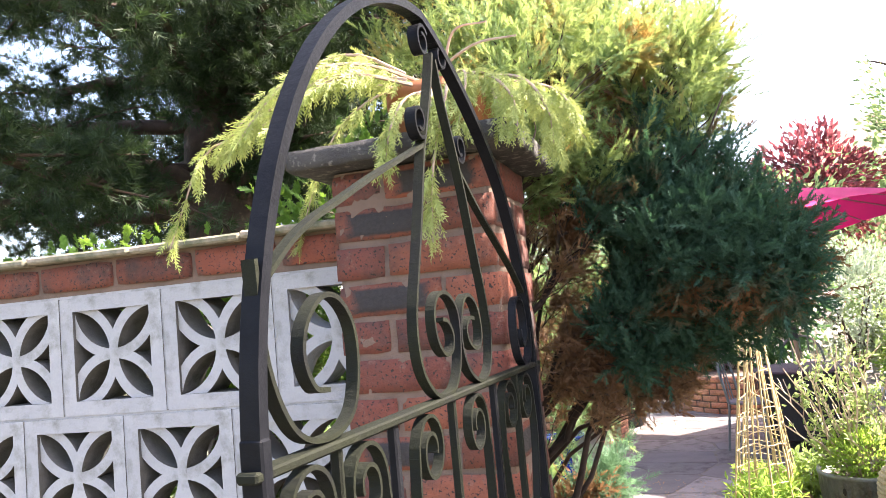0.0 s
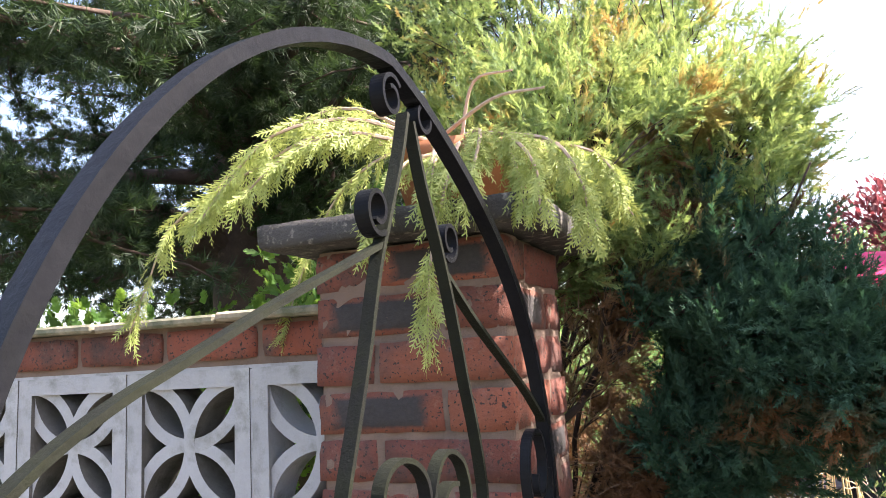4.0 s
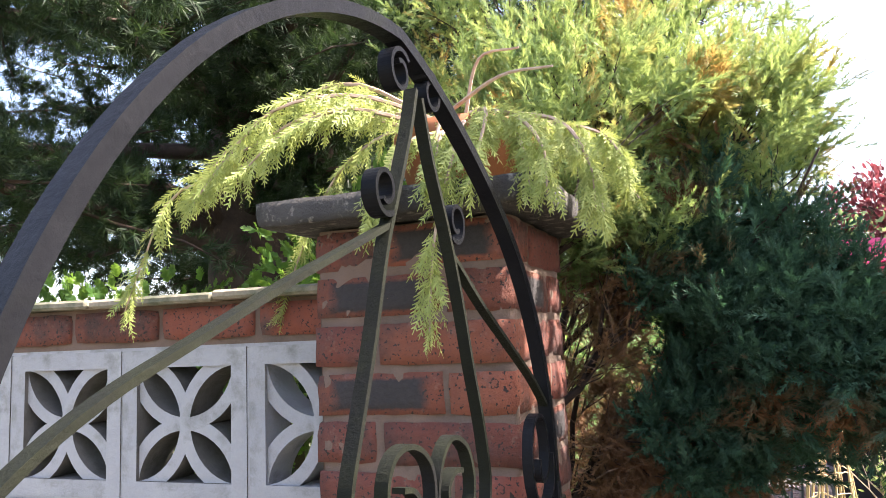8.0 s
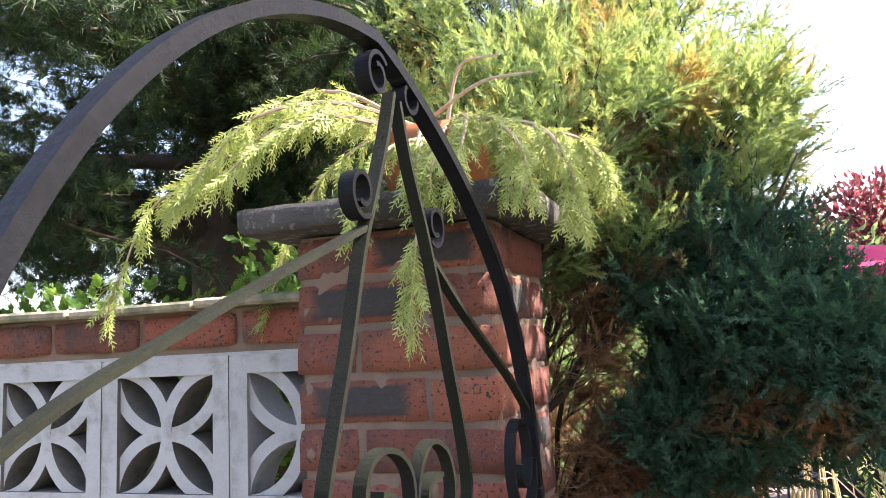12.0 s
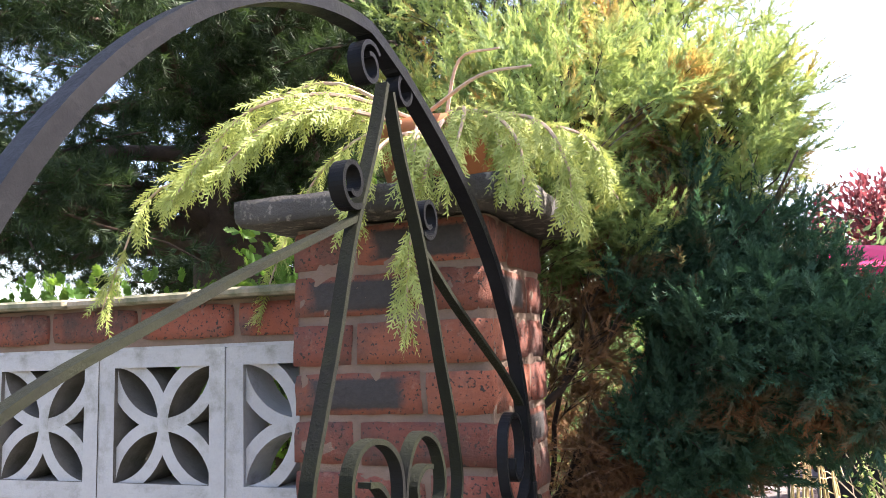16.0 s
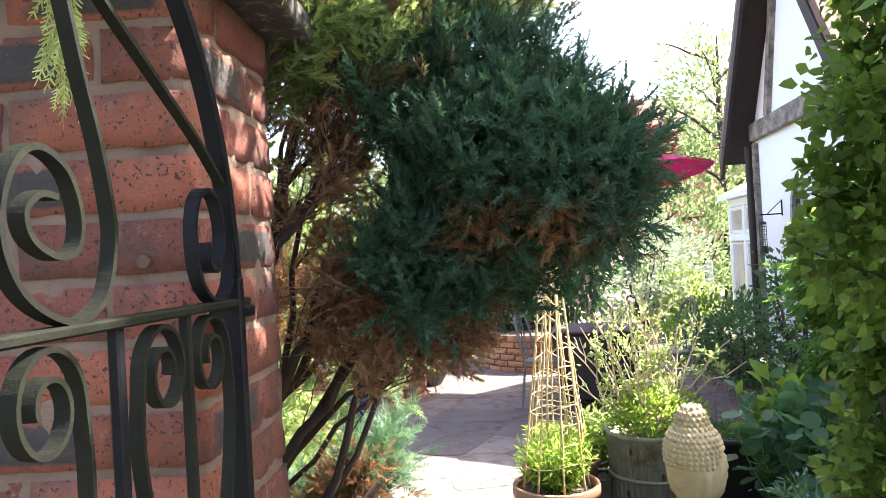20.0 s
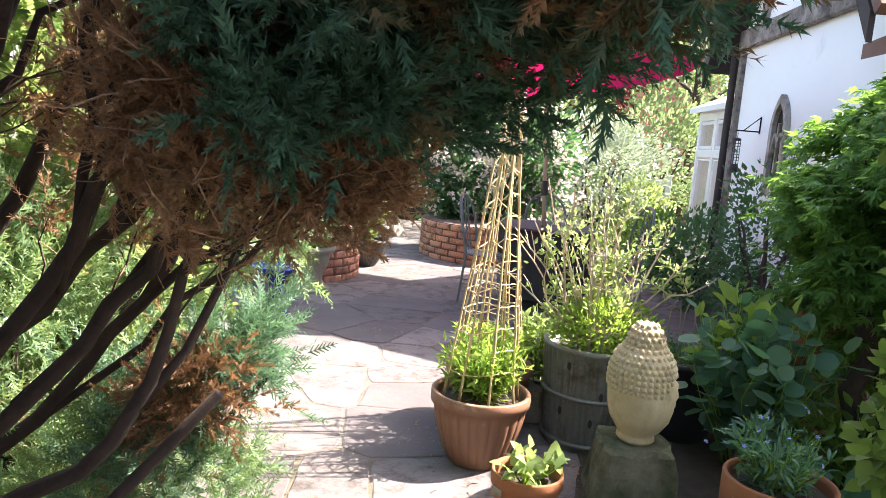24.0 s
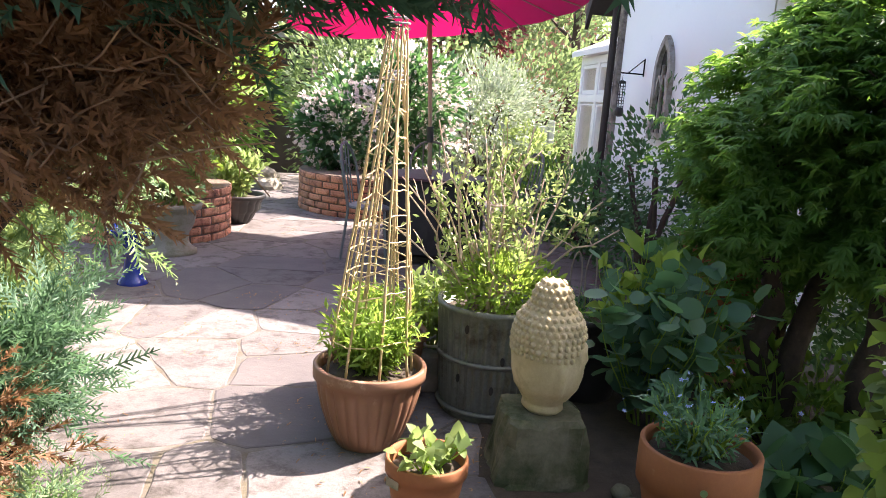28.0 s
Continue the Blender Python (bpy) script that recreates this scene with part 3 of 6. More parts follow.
def petals(n=5):
    v, f = [], []
    for i in range(n):
        a = 2 * math.pi * i / n
        d, o = np.array([math.cos(a), math.sin(a), 0.2]), np.array([-math.sin(a), math.cos(a), 0]) * 0.32
        k = len(v)
        v.extend([np.zeros(3), d * 0.6 - o, d, d * 0.6 + o])
        f.extend([(k, k + 1, k + 2), (k, k + 2, k + 3)])
    return np.array(v, float), np.array(f)


def plume(n=8):
    """A short upright juniper tip: pairs of scale-like needles set crosswise along +y."""
    v, f = [], []
    for i in range(n):
        y = 0.04 + 0.88 * i / n
        l = 0.34 * (1.1 - 0.55 * y)
        for k in (0, 1):
            a = 1.571 * (i % 2) + math.pi * k + 0.5 * i
            d = np.array([math.cos(a) * 0.62, 0.8, math.sin(a) * 0.62]) * l
            o = np.cross(d, [0.31, 0.2, 0.93])
            o = o / np.linalg.norm(o) * 0.042
            b = np.array([0, y, 0])
            j = len(v)
            v.extend([b - o, b + o, b + d])
            f.append((j, j + 1, j + 2))
    j = len(v)
    v.extend([np.array([-0.035, 0, 0]), np.array([0.035, 0, 0]), np.array([0, 1.05, 0])])
    f.append((j, j + 1, j + 2))
    return np.array(v), np.array(f)


T = {"plume": plume(), "spray": spray(), "strand": spray(6, 0.27, 0.042), "tuft": tuft(), "leaf": leaf(), "broad": leaf(0.78, 0.1, 0.2), "slim": leaf(0.24, 0.06, 0.25), "round": round_leaf(), "maple": palmate(), "petals": petals(), "pinnate": spray(6, 0.42, 0.13)}


def unit(a):
    return a / np.maximum(np.linalg.norm(a, axis=-1, keepdims=True), 1e-9)


def foliage(name, kind, pos, axis, size, material, parent=None, label="", flat=0.0):
    """One mesh of many copies of a leaf, at pos, pointing along axis. flat: how far the leaves lie level."""
    tv, tf = T[kind]
    pos, axis = np.asarray(pos, float), unit(np.asarray(axis, float))
    n = len(pos)
    ref = unit(rng.normal(size=(n, 3)) * (1 - flat) + np.array([0, 0, 1.0]) * flat * 3)
    x = unit(np.cross(axis, ref))
    z = np.cross(x, axis)
    R = np.stack([x, axis, z], 1)
    size = np.broadcast_to(np.asarray(size, float).reshape(-1, 1, 1) if np.ndim(size) else size, (n, 1, 1))
    v = (pos[:, None] + size * np.einsum("kj,njc->nkc", tv, R)).reshape(-1, 3)
    f = (tf[None] + (np.arange(n) * len(tv))[:, None, None]).reshape(-1, 3)
    me = bpy.data.meshes.new(name)
    me.vertices.add(len(v))
    me.vertices.foreach_set("co", v.astype(np.float32).ravel())
    me.loops.add(f.size)
    me.loops.foreach_set("vertex_index", f.astype(np.int32).ravel())
    me.polygons.add(len(f))
    me.polygons.foreach_set("loop_start", np.arange(0, f.size, 3, dtype=np.int32))
    me.update()
    me.validate()
    return part(name, me, material, parent, label)


def rand_dir(n):
    return unit(rng.normal(size=(n, 3)))


def blob(n, c, r, shell=0.5, lift=0.3, clumps=0):
    """Points in an ellipsoid, denser near its skin, with directions outwards and up; clumps: gathered in so many knots, which leaves gaps."""
    c, r = np.array(c, float), np.array(r, float)
    if clumps:
        d = rand_dir(clumps)
        k = d * (shell + (1 - shell) * rng.random((clumps, 1))) * (0.88 + 0.24 * rng.random((clumps, 1)))
        i = rng.integers(0, clumps, n)
        p = k[i] + rng.normal(size=(n, 3)) * 0.55 / clumps ** 0.36
        d = unit(p + rng.normal(size=(n, 3)) * 0.35)
    else:
        d = rand_dir(n)
        p = d * (shell + (1 - shell) * rng.random((n, 1)) ** 0.7)
        d = d + rng.normal(size=(n, 3)) * 0.4
    return c + p * r, d + np.array([0, 0, lift])


def plumes(ps, ds, length, k=9, splay=0.6):
    """Twigs that start at ps along ds, each set with k shoots: the shoots' places and directions."""
    n = len(ps)
    ds = unit(np.asarray(ds, float))
    ln = length * (0.6 + 0.8 * rng.random((n, 1, 1)))
    t = (np.arange(k) + rng.random((n, k)))[..., None] / k
    sag = rng.normal(size=(n, 1, 3)) * 0.25
    p = ps[:, None] + (ds[:, None] + sag * t) * ln * t
    d = ds[:, None] * (0.55 + 0.5 * t) + sag * t + rng.normal(size=(n, k, 3)) * splay * (1 - 0.55 * t)
    return p.reshape(-1, 3), d.reshape(-1, 3)


def join(*sets):
    return np.concatenate([s[0] for s in sets]), np.concatenate([s[1] for s in sets])


def along(lines, n, spread, out=0.5, start=0.3):
    """Points scattered round polylines from start of their length on, with directions along and away."""
    ps, ds = [], []
    for line in lines:
        a = np.array([tuple(p) for p in line])
        t = (start + (1 - start) * rng.random(n)) * (len(a) - 1)
        k = np.minimum(t.astype(int), len(a) - 2)
        p = a[k] + (a[k + 1] - a[k]) * (t - k)[:, None]
        o = rand_dir(n)
        ps.append(p + o * spread * rng.random((n, 1)))
        ds.append(unit(a[k + 1] - a[k]) * (1 - out) + o * out)
    return np.concatenate(ps), np.concatenate(ds)


def limb(base, tip, bow=0.1, n=7, wob=0.03):
    """A crooked line from base to tip."""
    a, b = np.array(base, float), np.array(tip, float)
    l = np.linalg.norm(b - a)
    mid = (a + b) / 2 + np.array([0, 0, bow * l]) + rng.normal(size=3) * wob * l
    t = np.linspace(0, 1, n)[:, None]
    line = (1 - t) ** 2 * a + 2 * t * (1 - t) * mid + t * t * b
    line[1:-1] += rng.normal(size=(n - 2, 3)) * wob * l * 0.4
    return [tuple(p) for p in line]


def branches(mb, lines, r0, r1, n=6):
    for line in lines:
        k = len(line)
        mb.tube(line, [r0 + (r1 - r0) * i / (k - 1) for i in range(k)], n)
    return mb


def keep_clear(ps, ds, r=0.17):
    """Leaves out what would grow in the walking line under the bush."""
    a, b = np.array([0.74, -0.45, 1.33]), np.array([0.70, 0.36, 1.30])
    t = np.clip(((ps - a) @ (b - a)) / ((b - a) @ (b - a)), 0, 1)[:, None]
    ok = np.linalg.norm(ps - (a + t * (b - a)), axis=1) > r
    return ps[ok], ds[ok]


# ---- ground and setting ----
g = Mb().add([(-900, -900, -0.03), (900, -900, -0.03), (900, 900, -0.03), (-900, 900, -0.03)], [(0, 1, 2, 3)])
thing("ground", "rough grass and earth around the garden", "ground", mesh=g, material="ground", kind="structure")
g = Mb().box((0.9, 5.2, -0.0065), (5.6, 15.6, 0.03))
pavement = thing("pavement", "crazy paving of pale stone slabs, half in shade", "paving", mesh=g, material="bed", kind="structure")

# ---- screen wall beside the gate ----
WM = Matrix.Rotation(radians(5.6), 4, "Z")
W0 = Vector((0.0, 0.191, 0.0))
SCREEN_TOP, BLK = 1.665, 0.3
wall = thing("wall_front", "low garden wall of white pierced screen blocks under a red brick course", "wall", kind="structure")
wall.matrix_world = Matrix.Translation(W0) @ WM


def screen_block():
    mb = Mb()
    s, d, bar = 0.294, 0.09, 0.035
    for a in (0, 1, 2, 3):
        r = Matrix.Rotation(a * math.pi / 2, 4, "Y")
        c = r @ Vector((0, 0, s / 2 - bar / 2))
        ln = s if a % 2 == 0 else s - 2 * bar
        mb.box(c, (ln, d, bar), r)
    h = s / 2 - bar * 0.6
    k = 0
    for q in range(4):
        for sx, sz in ((1, 0), (0, 1)):
            pts = []
            for i in range(11):
                a = (math.pi / 2) * i / 10
                if sx:
                    x, z = h - h * math.cos(a), h * math.sin(a)
                else:
                    x, z = h * math.sin(a), h - h * math.cos(a)
                p = Matrix.Rotation(q * math.pi / 2, 4, "Y") @ Vector((x, 0, z))
                pts.append(p + Vector((0, 0.0015 + 0.0006 * k, 0)))
            mb.strip(pts, (0, 1, 0), d - 0.008, 0.025)
            k += 1
    me = mb.mesh("screen_block")
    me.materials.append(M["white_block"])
    me.materials.append(M["block_side"])
    # faces turned sideways get the darker grey, front and back stay white
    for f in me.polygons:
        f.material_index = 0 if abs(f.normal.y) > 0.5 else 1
    return me


def brick_mesh(l, w, h, name, cut=None):
    """A brick with worn, uneven arrises and dented faces."""
    nx, ny, nz = cut or (8, 3, 3)
    mb, seen = Mb(), {}
    seed = random.uniform(0, 50)

    def vert(i, j, k):
        if (i, j, k) not in seen:
            p = Vector(((i / nx - 0.5) * l, (j / ny - 0.5) * w, (k / nz - 0.5) * h))
            on = [i in (0, nx), j in (0, ny), k in (0, nz)]
            worn = sum(on) - 1
            for a, s in enumerate((l, w, h)):
                if on[a]:
                    p[a] -= math.copysign(worn * (0.0009 + 0.0022 * max(0, noise.noise(p * 24 + Vector((seed, 0, 0))) + 0.2)), p[a])
            p += Vector([noise.noise(p * 30 + Vector((seed, 7 * a, 3))) * 0.0022 for a in range(3)])
            seen[i, j, k] = len(mb.v)
            mb.v.append(tuple(p))
        return seen[i, j, k]

    for i in range(nx):
        for j in range(ny):
            mb.f += [(vert(i, j, 0), vert(i, j + 1, 0), vert(i + 1, j + 1, 0), vert(i + 1, j, 0)), (vert(i, j, nz), vert(i + 1, j, nz), vert(i + 1, j + 1, nz), vert(i, j + 1, nz))]
        for k in range(nz):
            mb.f += [(vert(i, 0, k), vert(i + 1, 0, k), vert(i + 1, 0, k + 1), vert(i, 0, k + 1)), (vert(i, ny, k), vert(i, ny, k + 1), vert(i + 1, ny, k + 1), vert(i + 1, ny, k))]
    for j in range(ny):
        for k in range(nz):
            mb.f += [(vert(0, j, k), vert(0, j, k + 1), vert(0, j + 1, k + 1), vert(0, j + 1, k)), (vert(nx, j, k), vert(nx, j + 1, k), vert(nx, j + 1, k + 1), vert(nx, j, k + 1))]
    return mb.mesh(name, True)


blk = screen_block()


def cut_block(x):
    """A block sawn off at x, where the wall meets the pillar."""
    bm = bmesh.new()
    bm.from_mesh(blk)
    bmesh.ops.bisect_plane(bm, geom=bm.verts[:] + bm.edges[:] + bm.faces[:], plane_co=(x, 0, 0), plane_no=(1, 0, 0), clear_outer=True)
    me = bpy.data.meshes.new("screen_block")
    bm.to_mesh(me)
    bm.free()
    return me


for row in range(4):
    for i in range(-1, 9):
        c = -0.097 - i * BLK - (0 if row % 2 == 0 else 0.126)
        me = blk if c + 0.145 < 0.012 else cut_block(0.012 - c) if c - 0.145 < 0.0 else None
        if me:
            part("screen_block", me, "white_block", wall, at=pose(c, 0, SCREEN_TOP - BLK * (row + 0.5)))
bars = Mb()
for row in range(5):
    bars.box((-1.35, 0.0005, SCREEN_TOP - BLK * row), (2.7, 0.086, 0.008))
for i in range(10):
    for row in range(4):
        bars.box((-BLK * i - 0.247 - (0 if row % 2 == 0 else 0.126), 0.0005, SCREEN_TOP - BLK * (row + 0.5)), (0.008, 0.086, 0.29))
part("block_joint", bars, "white_block", wall)
wb = brick_mesh(0.215, 0.1025, 0.066, "wall_brick")
for i in range(12):
    part("brick", wb, "brick_wall", wall, at=pose(-0.11 - 0.226 * i, random.uniform(-0.002, 0.002), SCREEN_TOP + 0.047, 0, random.uniform(-0.8, 0.8), 0))
part("mortar_bed", Mb().box((-1.35, 0.006, SCREEN_TOP + 0.045), (2.7, 0.0985, 0.084)), "mortar", wall)
for i in range(9):
    part("coping_tile", Mb().box((0, 0, 0), (0.3, 0.17, 0.018), bevel=0.005), "coping", wall, at=pose(-0.15 - 0.305 * i, random.uniform(-0.004, 0.004), SCREEN_TOP + 0.097, random.uniform(-1.5, 1.5), random.uniform(-1.2, 1.2), 0))
for i in range(12):
    for row in range(6):
        part("brick", wb, "brick_wall", wall, at=pose(-0.11 - 0.226 * i - 0.1 * (row % 2), 0, 0.04 + 0.076 * row))
part("mortar_core", Mb().box((-1.4, 0.004, 0.24), (2.8, 0.09, 0.48)), "mortar", wall)

# ---- gate pillar ----
PW, BL, BW, BH, CO = 0.34, 0.2235, 0.1085, 0.0675, 0.077
pillar = thing("gate_pillar", "square red brick gate pillar with soot-dark bricks and a concrete cap", "pillar", kind="structure")
core = Mb()
for k in range(4):
    turn_k = Matrix.Translation((PW / 2, PW / 2, 0)) @ Matrix.Rotation(k * math.pi / 2, 4, "Z")
    nu, nv = (44, 236) if k < 2 else (12, 60)
    vs = []
    for j in range(nv + 1):
        for i in range(nu + 1):
            u, z = (i / nu - 0.5) * (PW - 0.012), 1.846 * j / nv
            q = Vector((u, 11.0 * k, z))
            out = 0.0022 * noise.noise(q * 70) + 0.005 * noise.noise(q * 21 + Vector((3, 1, 9))) - 0.0042
            e = min(i, nu - i)
            vs.append(turn_k @ Vector((u, -(PW / 2 + (min(out, 0.0012) if e else -0.008)), z)))
    core.add(vs, [(j * (nu + 1) + i, j * (nu + 1) + i + 1, (j + 1) * (nu + 1) + i + 1, (j + 1) * (nu + 1) + i) for j in range(nv) for i in range(nu)])
part("mortar_core", core, "mortar", pillar, "smeared sandy mortar", smooth=True)
TOP = 1.844
pb = {n: [brick_mesh(BL, BW, BH, "pillar_brick") for _ in range(4)] for n in ("brick", "brick_orange", "brick_burnt")}
course = 0
while TOP - course * CO - BH > 0:
    z = TOP - course * CO - BH / 2
    flip = course % 2 == 0
    for k in range(4):
        a = k * math.pi / 2
        off = (PW - BL) / 2
        local = Vector((off if flip else -off, -(PW - BW) / 2, 0))
        p = Matrix.Rotation(a, 4, "Z") @ local
        kind = "brick"
        if k == 0:
            kind = {1: "brick_burnt", 3: "brick_burnt", 5: "brick", 7: "brick_burnt", 0: "brick_burnt"}.get(course, random.choice(("brick", "brick_orange")))
        elif k == 1:
            kind = "brick_burnt" if course % 3 == 1 else random.choice(("brick", "brick_orange"))
        part("brick", pb[kind][(course + k) % 4], kind, pillar, at=pose(PW / 2 + p.x + random.uniform(-0.002, 0.002), PW / 2 + p.y + random.uniform(-0.002, 0.002), z, random.uniform(-0.6, 0.6), random.uniform(-0.7, 0.7), 90 * k + random.uniform(-0.5, 0.5)))
    course += 1
cw = 0.238
part("pillar_cap", brick_mesh(2 * cw, 2 * cw, 0.042, "pillar_cap", (26, 26, 3)), "cap", pillar, "dark weathered concrete cap", at=pose(PW / 2, PW / 2, 1.872))
cap = Mb()
vs = [(s * a, t * a, z) for a, z in ((0.228, 1.889), (0.15, 1.908)) for s, t in ((-1, -1), (1, -1), (1, 1), (-1, 1))]
cap.add([(x + PW / 2, y + PW / 2, z) for x, y, z in vs], [(3, 2, 1, 0), (0, 1, 5, 4), (1, 2, 6, 5), (2, 3, 7, 6), (3, 0, 4, 7), (4, 5, 6, 7)])
part("cap_top", cap, "cap", pillar)
part("screw_plug", Mb().lathe([(0.0005, 0), (0.008, 0), (0.008, 0.004), (0.003, 0.005)], n=10), "rust", pillar, at=pose(0.276, -0.001, 1.485, 90, 0, 0))
pillar.matrix_world = pose(0, 0, 0, 0, 0, 3.5)
# unseen second pillar, added to cut sky light on the first one's side
copy_thing(pillar, pose(1.36, 0.02, 0))
crock = Mb().lathe([(0.1, 0), (0.125, 0.09), (0.132, 0.095), (0.132, 0.125), (0.118, 0.125), (0.11, 0.1), (0.06, 0.085)], n=28)
thing("planter_bowl", "small terracotta bowl on the pillar cap under cut sprigs", "pot", at=pose(0.2, 0.2, 1.906), mesh=crock, material="terracotta", smooth=True)

# cut conifer sprigs draped over the cap
sprig_lines = [
    [(0.16, 0.14, 2.02), (0.02, 0.05, 2.06), (-0.16, 0.02, 1.985), (-0.29, -0.02, 1.94), (-0.35, -0.03, 1.83), (-0.4, -0.03, 1.73)],
    [(0.2, 0.12, 2.03), (0.08, 0.02, 2.075), (-0.04, -0.05, 2.05), (-0.13, -0.07, 1.97), (-0.19, -0.08, 1.9)],
    [(0.15, 0.2, 2.02), (0.05, 0.22, 2.07), (-0.08, 0.22, 2.01), (-0.13, 0.16, 1.86), (-0.16, 0.12, 1.72)],
    [(0.24, 0.1, 2.01), (0.28, 0.0, 1.99), (0.29, -0.07, 1.92), (0.265, -0.09, 1.8), (0.255, -0.095, 1.67)],
    [(0.22, 0.1, 2.01), (0.2, -0.02, 1.97), (0.19, -0.09, 1.9), (0.18, -0.11, 1.82)],
    [(0.24, 0.12, 2.02), (0.33, 0.05, 2.0), (0.38, -0.02, 1.93), (0.4, -0.06, 1.86)],
    [(0.24, 0.16, 2.03), (0.36, 0.16, 2.01), (0.44, 0.12, 1.93), (0.47, 0.08, 1.84)],
    [(0.2, 0.2, 2.05), (0.32, 0.26, 2.04), (0.44, 0.26, 1.97), (0.5, 0.22, 1.88)],
    [(0.14, 0.16, 2.05), (0.06, 0.1, 2.1), (-0.02, 0.04, 2.08)],
    [(0.26, 0.08, 2.03), (0.36, 0.0, 1.99), (0.42, -0.06, 1.92), (0.43, -0.08, 1.85)],
    [(0.3, 0.1, 2.03), (0.42, 0.04, 1.98), (0.47, 0.0, 1.9), (0.48, -0.02, 1.83)],
    [(0.22, 0.06, 2.0), (0.26, -0.05, 1.95), (0.27, -0.1, 1.88)],
    [(0.3, 0.22, 2.05), (0.44, 0.2, 2.0), (0.5, 0.16, 1.92)],
    [(0.26, 0.1, 2.04), (0.31, 0.02, 2.01), (0.33, -0.06, 1.94), (0.32, -0.09, 1.87)],
    [(0.15, 0.1, 2.06), (0.05, 0.05, 2.11), (-0.08, 0.02, 2.08), (-0.2, 0.0, 2.0), (-0.27, -0.01, 1.92)],
    [(0.16, 0.08, 2.04), (0.02, 0.02, 2.06), (-0.1, -0.02, 2.01), (-0.22, -0.03, 1.96)],
    [(0.18, 0.06, 2.02), (0.08, -0.02, 2.04), (-0.02, -0.06, 2.0), (-0.1, -0.08, 1.93)],
]
sprigs = thing("conifer_prunings", "yellow-green cut conifer sprigs draped over the pillar cap", "branches")
sl = [[tuple(p) for p in curve_pts(c, 14)] for c in sprig_lines]
for ln in sl:
    part("stem", branches(Mb(), [ln], 0.0045, 0.0012, 5), "twig_pale", sprigs, "pale brown stem")
ps, ds = along(sl, 120, 0.013, 0.5, 0.1)
ds = ds + np.array([-0.05, -0.1, -0.9]) * (0.3 + rng.random((len(ds), 1)))
foliage("sprig_leaf", "strand", ps, ds, 0.028 + 0.032 * rng.random(len(ps)), "L_sprig", sprigs)
tw = [curve_pts([(0.2, 0.2, 2.06), (0.24, 0.18, 2.16), (0.33, 0.14, 2.15)], 10), curve_pts([(0.2, 0.12, 2.05), (0.32, 0.06, 2.075), (0.42, 0.02, 2.06)], 10), curve_pts([(0.22, 0.05, 2.03), (0.25, -0.02, 1.99), (0.25, -0.06, 1.93)], 8)]
part("bare_stem", branches(Mb(), [[tuple(p) for p in t] for t in tw], 0.004, 0.002, 5), "twig_pale", sprigs)

# ---- wrought iron gate, standing open ----
GX, GY = 0.39, 0.0
GN = (1, 0, 0)
gate = thing("garden_gate", "black wrought iron gate with round arch and scrolls, standing open", "gate")


def gp(u, z):
    """A point of the gate: u from its hinges, z up."""
    return (GX, GY - u, z)


def gbar(name, uz, w=0.013, th=0.005, mat_="iron_green", n=None, parent=gate, smooth_n=28):
    pts = curve_pts([gp(*p) for p in uz], smooth_n) if n is None else [gp(*p) for p in uz]
    return part(name, Mb().strip(pts, GN, w, th), mat_, parent)


def spiral(c, r0, r1, a0, turns, n=40):
    return [(c[0] + (r0 + (r1 - r0) * i / n) * math.cos(a0 + 2 * math.pi * turns * i / n), c[1] + (r0 + (r1 - r0) * i / n) * 1.12 * math.sin(a0 + 2 * math.pi * turns * i / n)) for i in range(n + 1)]


GC = 0.427
arch = []
for i in range(65):
    x = math.cos(math.pi * i / 64)
    arch.append((GC - GC * x, 1.44 + 0.508 * math.sqrt(max(0, 1 - x * x)) - 0.037 * math.sin(math.pi * max(0, x))))
gbar("arch", arch, 0.018, 0.012, "iron", n=1)


def gbox(name, u, z, su, sz, th, mat_, label=""):
    return part(name, Mb().box(gp(u, z), (th, su, sz), bevel=0.002), mat_, gate, label)


gbox("stile", 0.0, 0.83, 0.014, 1.26, 0.022, "iron")
gbox("stile", 2 * GC, 0.83, 0.014, 1.26, 0.022, "iron")
for z in (1.432, 0.9, 0.22):
    gbox("rail", GC - 0.008, z, 2 * GC + 0.045, 0.009, 0.02, "iron_green", "rail green with algae")
gbar("lyre_bar", [(0.393, 1.905), (0.409, 1.858), (0.436, 1.797), (0.461, 1.741), (0.487, 1.66), (0.511, 1.595), (0.528, 1.547), (0.531, 1.509), (0.52, 1.472), (0.487, 1.444), (0.454, 1.437), (0.418, 1.443), (0.394, 1.47), (0.384, 1.513), (0.388, 1.543), (0.408, 1.562), (0.436, 1.569), (0.461, 1.561), (0.473, 1.537), (0.466, 1.506), (0.441, 1.488), (0.417, 1.493), (0.411, 1.513), (0.426, 1.53), (0.445, 1.534)], smooth_n=110)
gbar("lyre_bar", [(0.382, 1.899), (0.362, 1.84), (0.331, 1.775), (0.304, 1.706), (0.28, 1.63), (0.262, 1.58), (0.249, 1.53), (0.247, 1.498), (0.262, 1.456), (0.297, 1.438), (0.334, 1.446), (0.363, 1.466), (0.378, 1.498), (0.373, 1.532), (0.356, 1.557), (0.333, 1.564), (0.304, 1.549), (0.291, 1.517), (0.298, 1.492), (0.322, 1.487), (0.348, 1.499), (0.354, 1.518), (0.338, 1.531), (0.319, 1.53)], smooth_n=110)
gbar("brace", [(0.45, 1.764), (0.51, 1.74), (0.6, 1.704), (0.69, 1.665), (0.745, 1.641), (0.79, 1.615), (0.834, 1.58)], 0.011)
gbar("brace", [(0.316, 1.747), (0.24, 1.698), (0.157, 1.652), (0.079, 1.608), (0.018, 1.565)], 0.011)
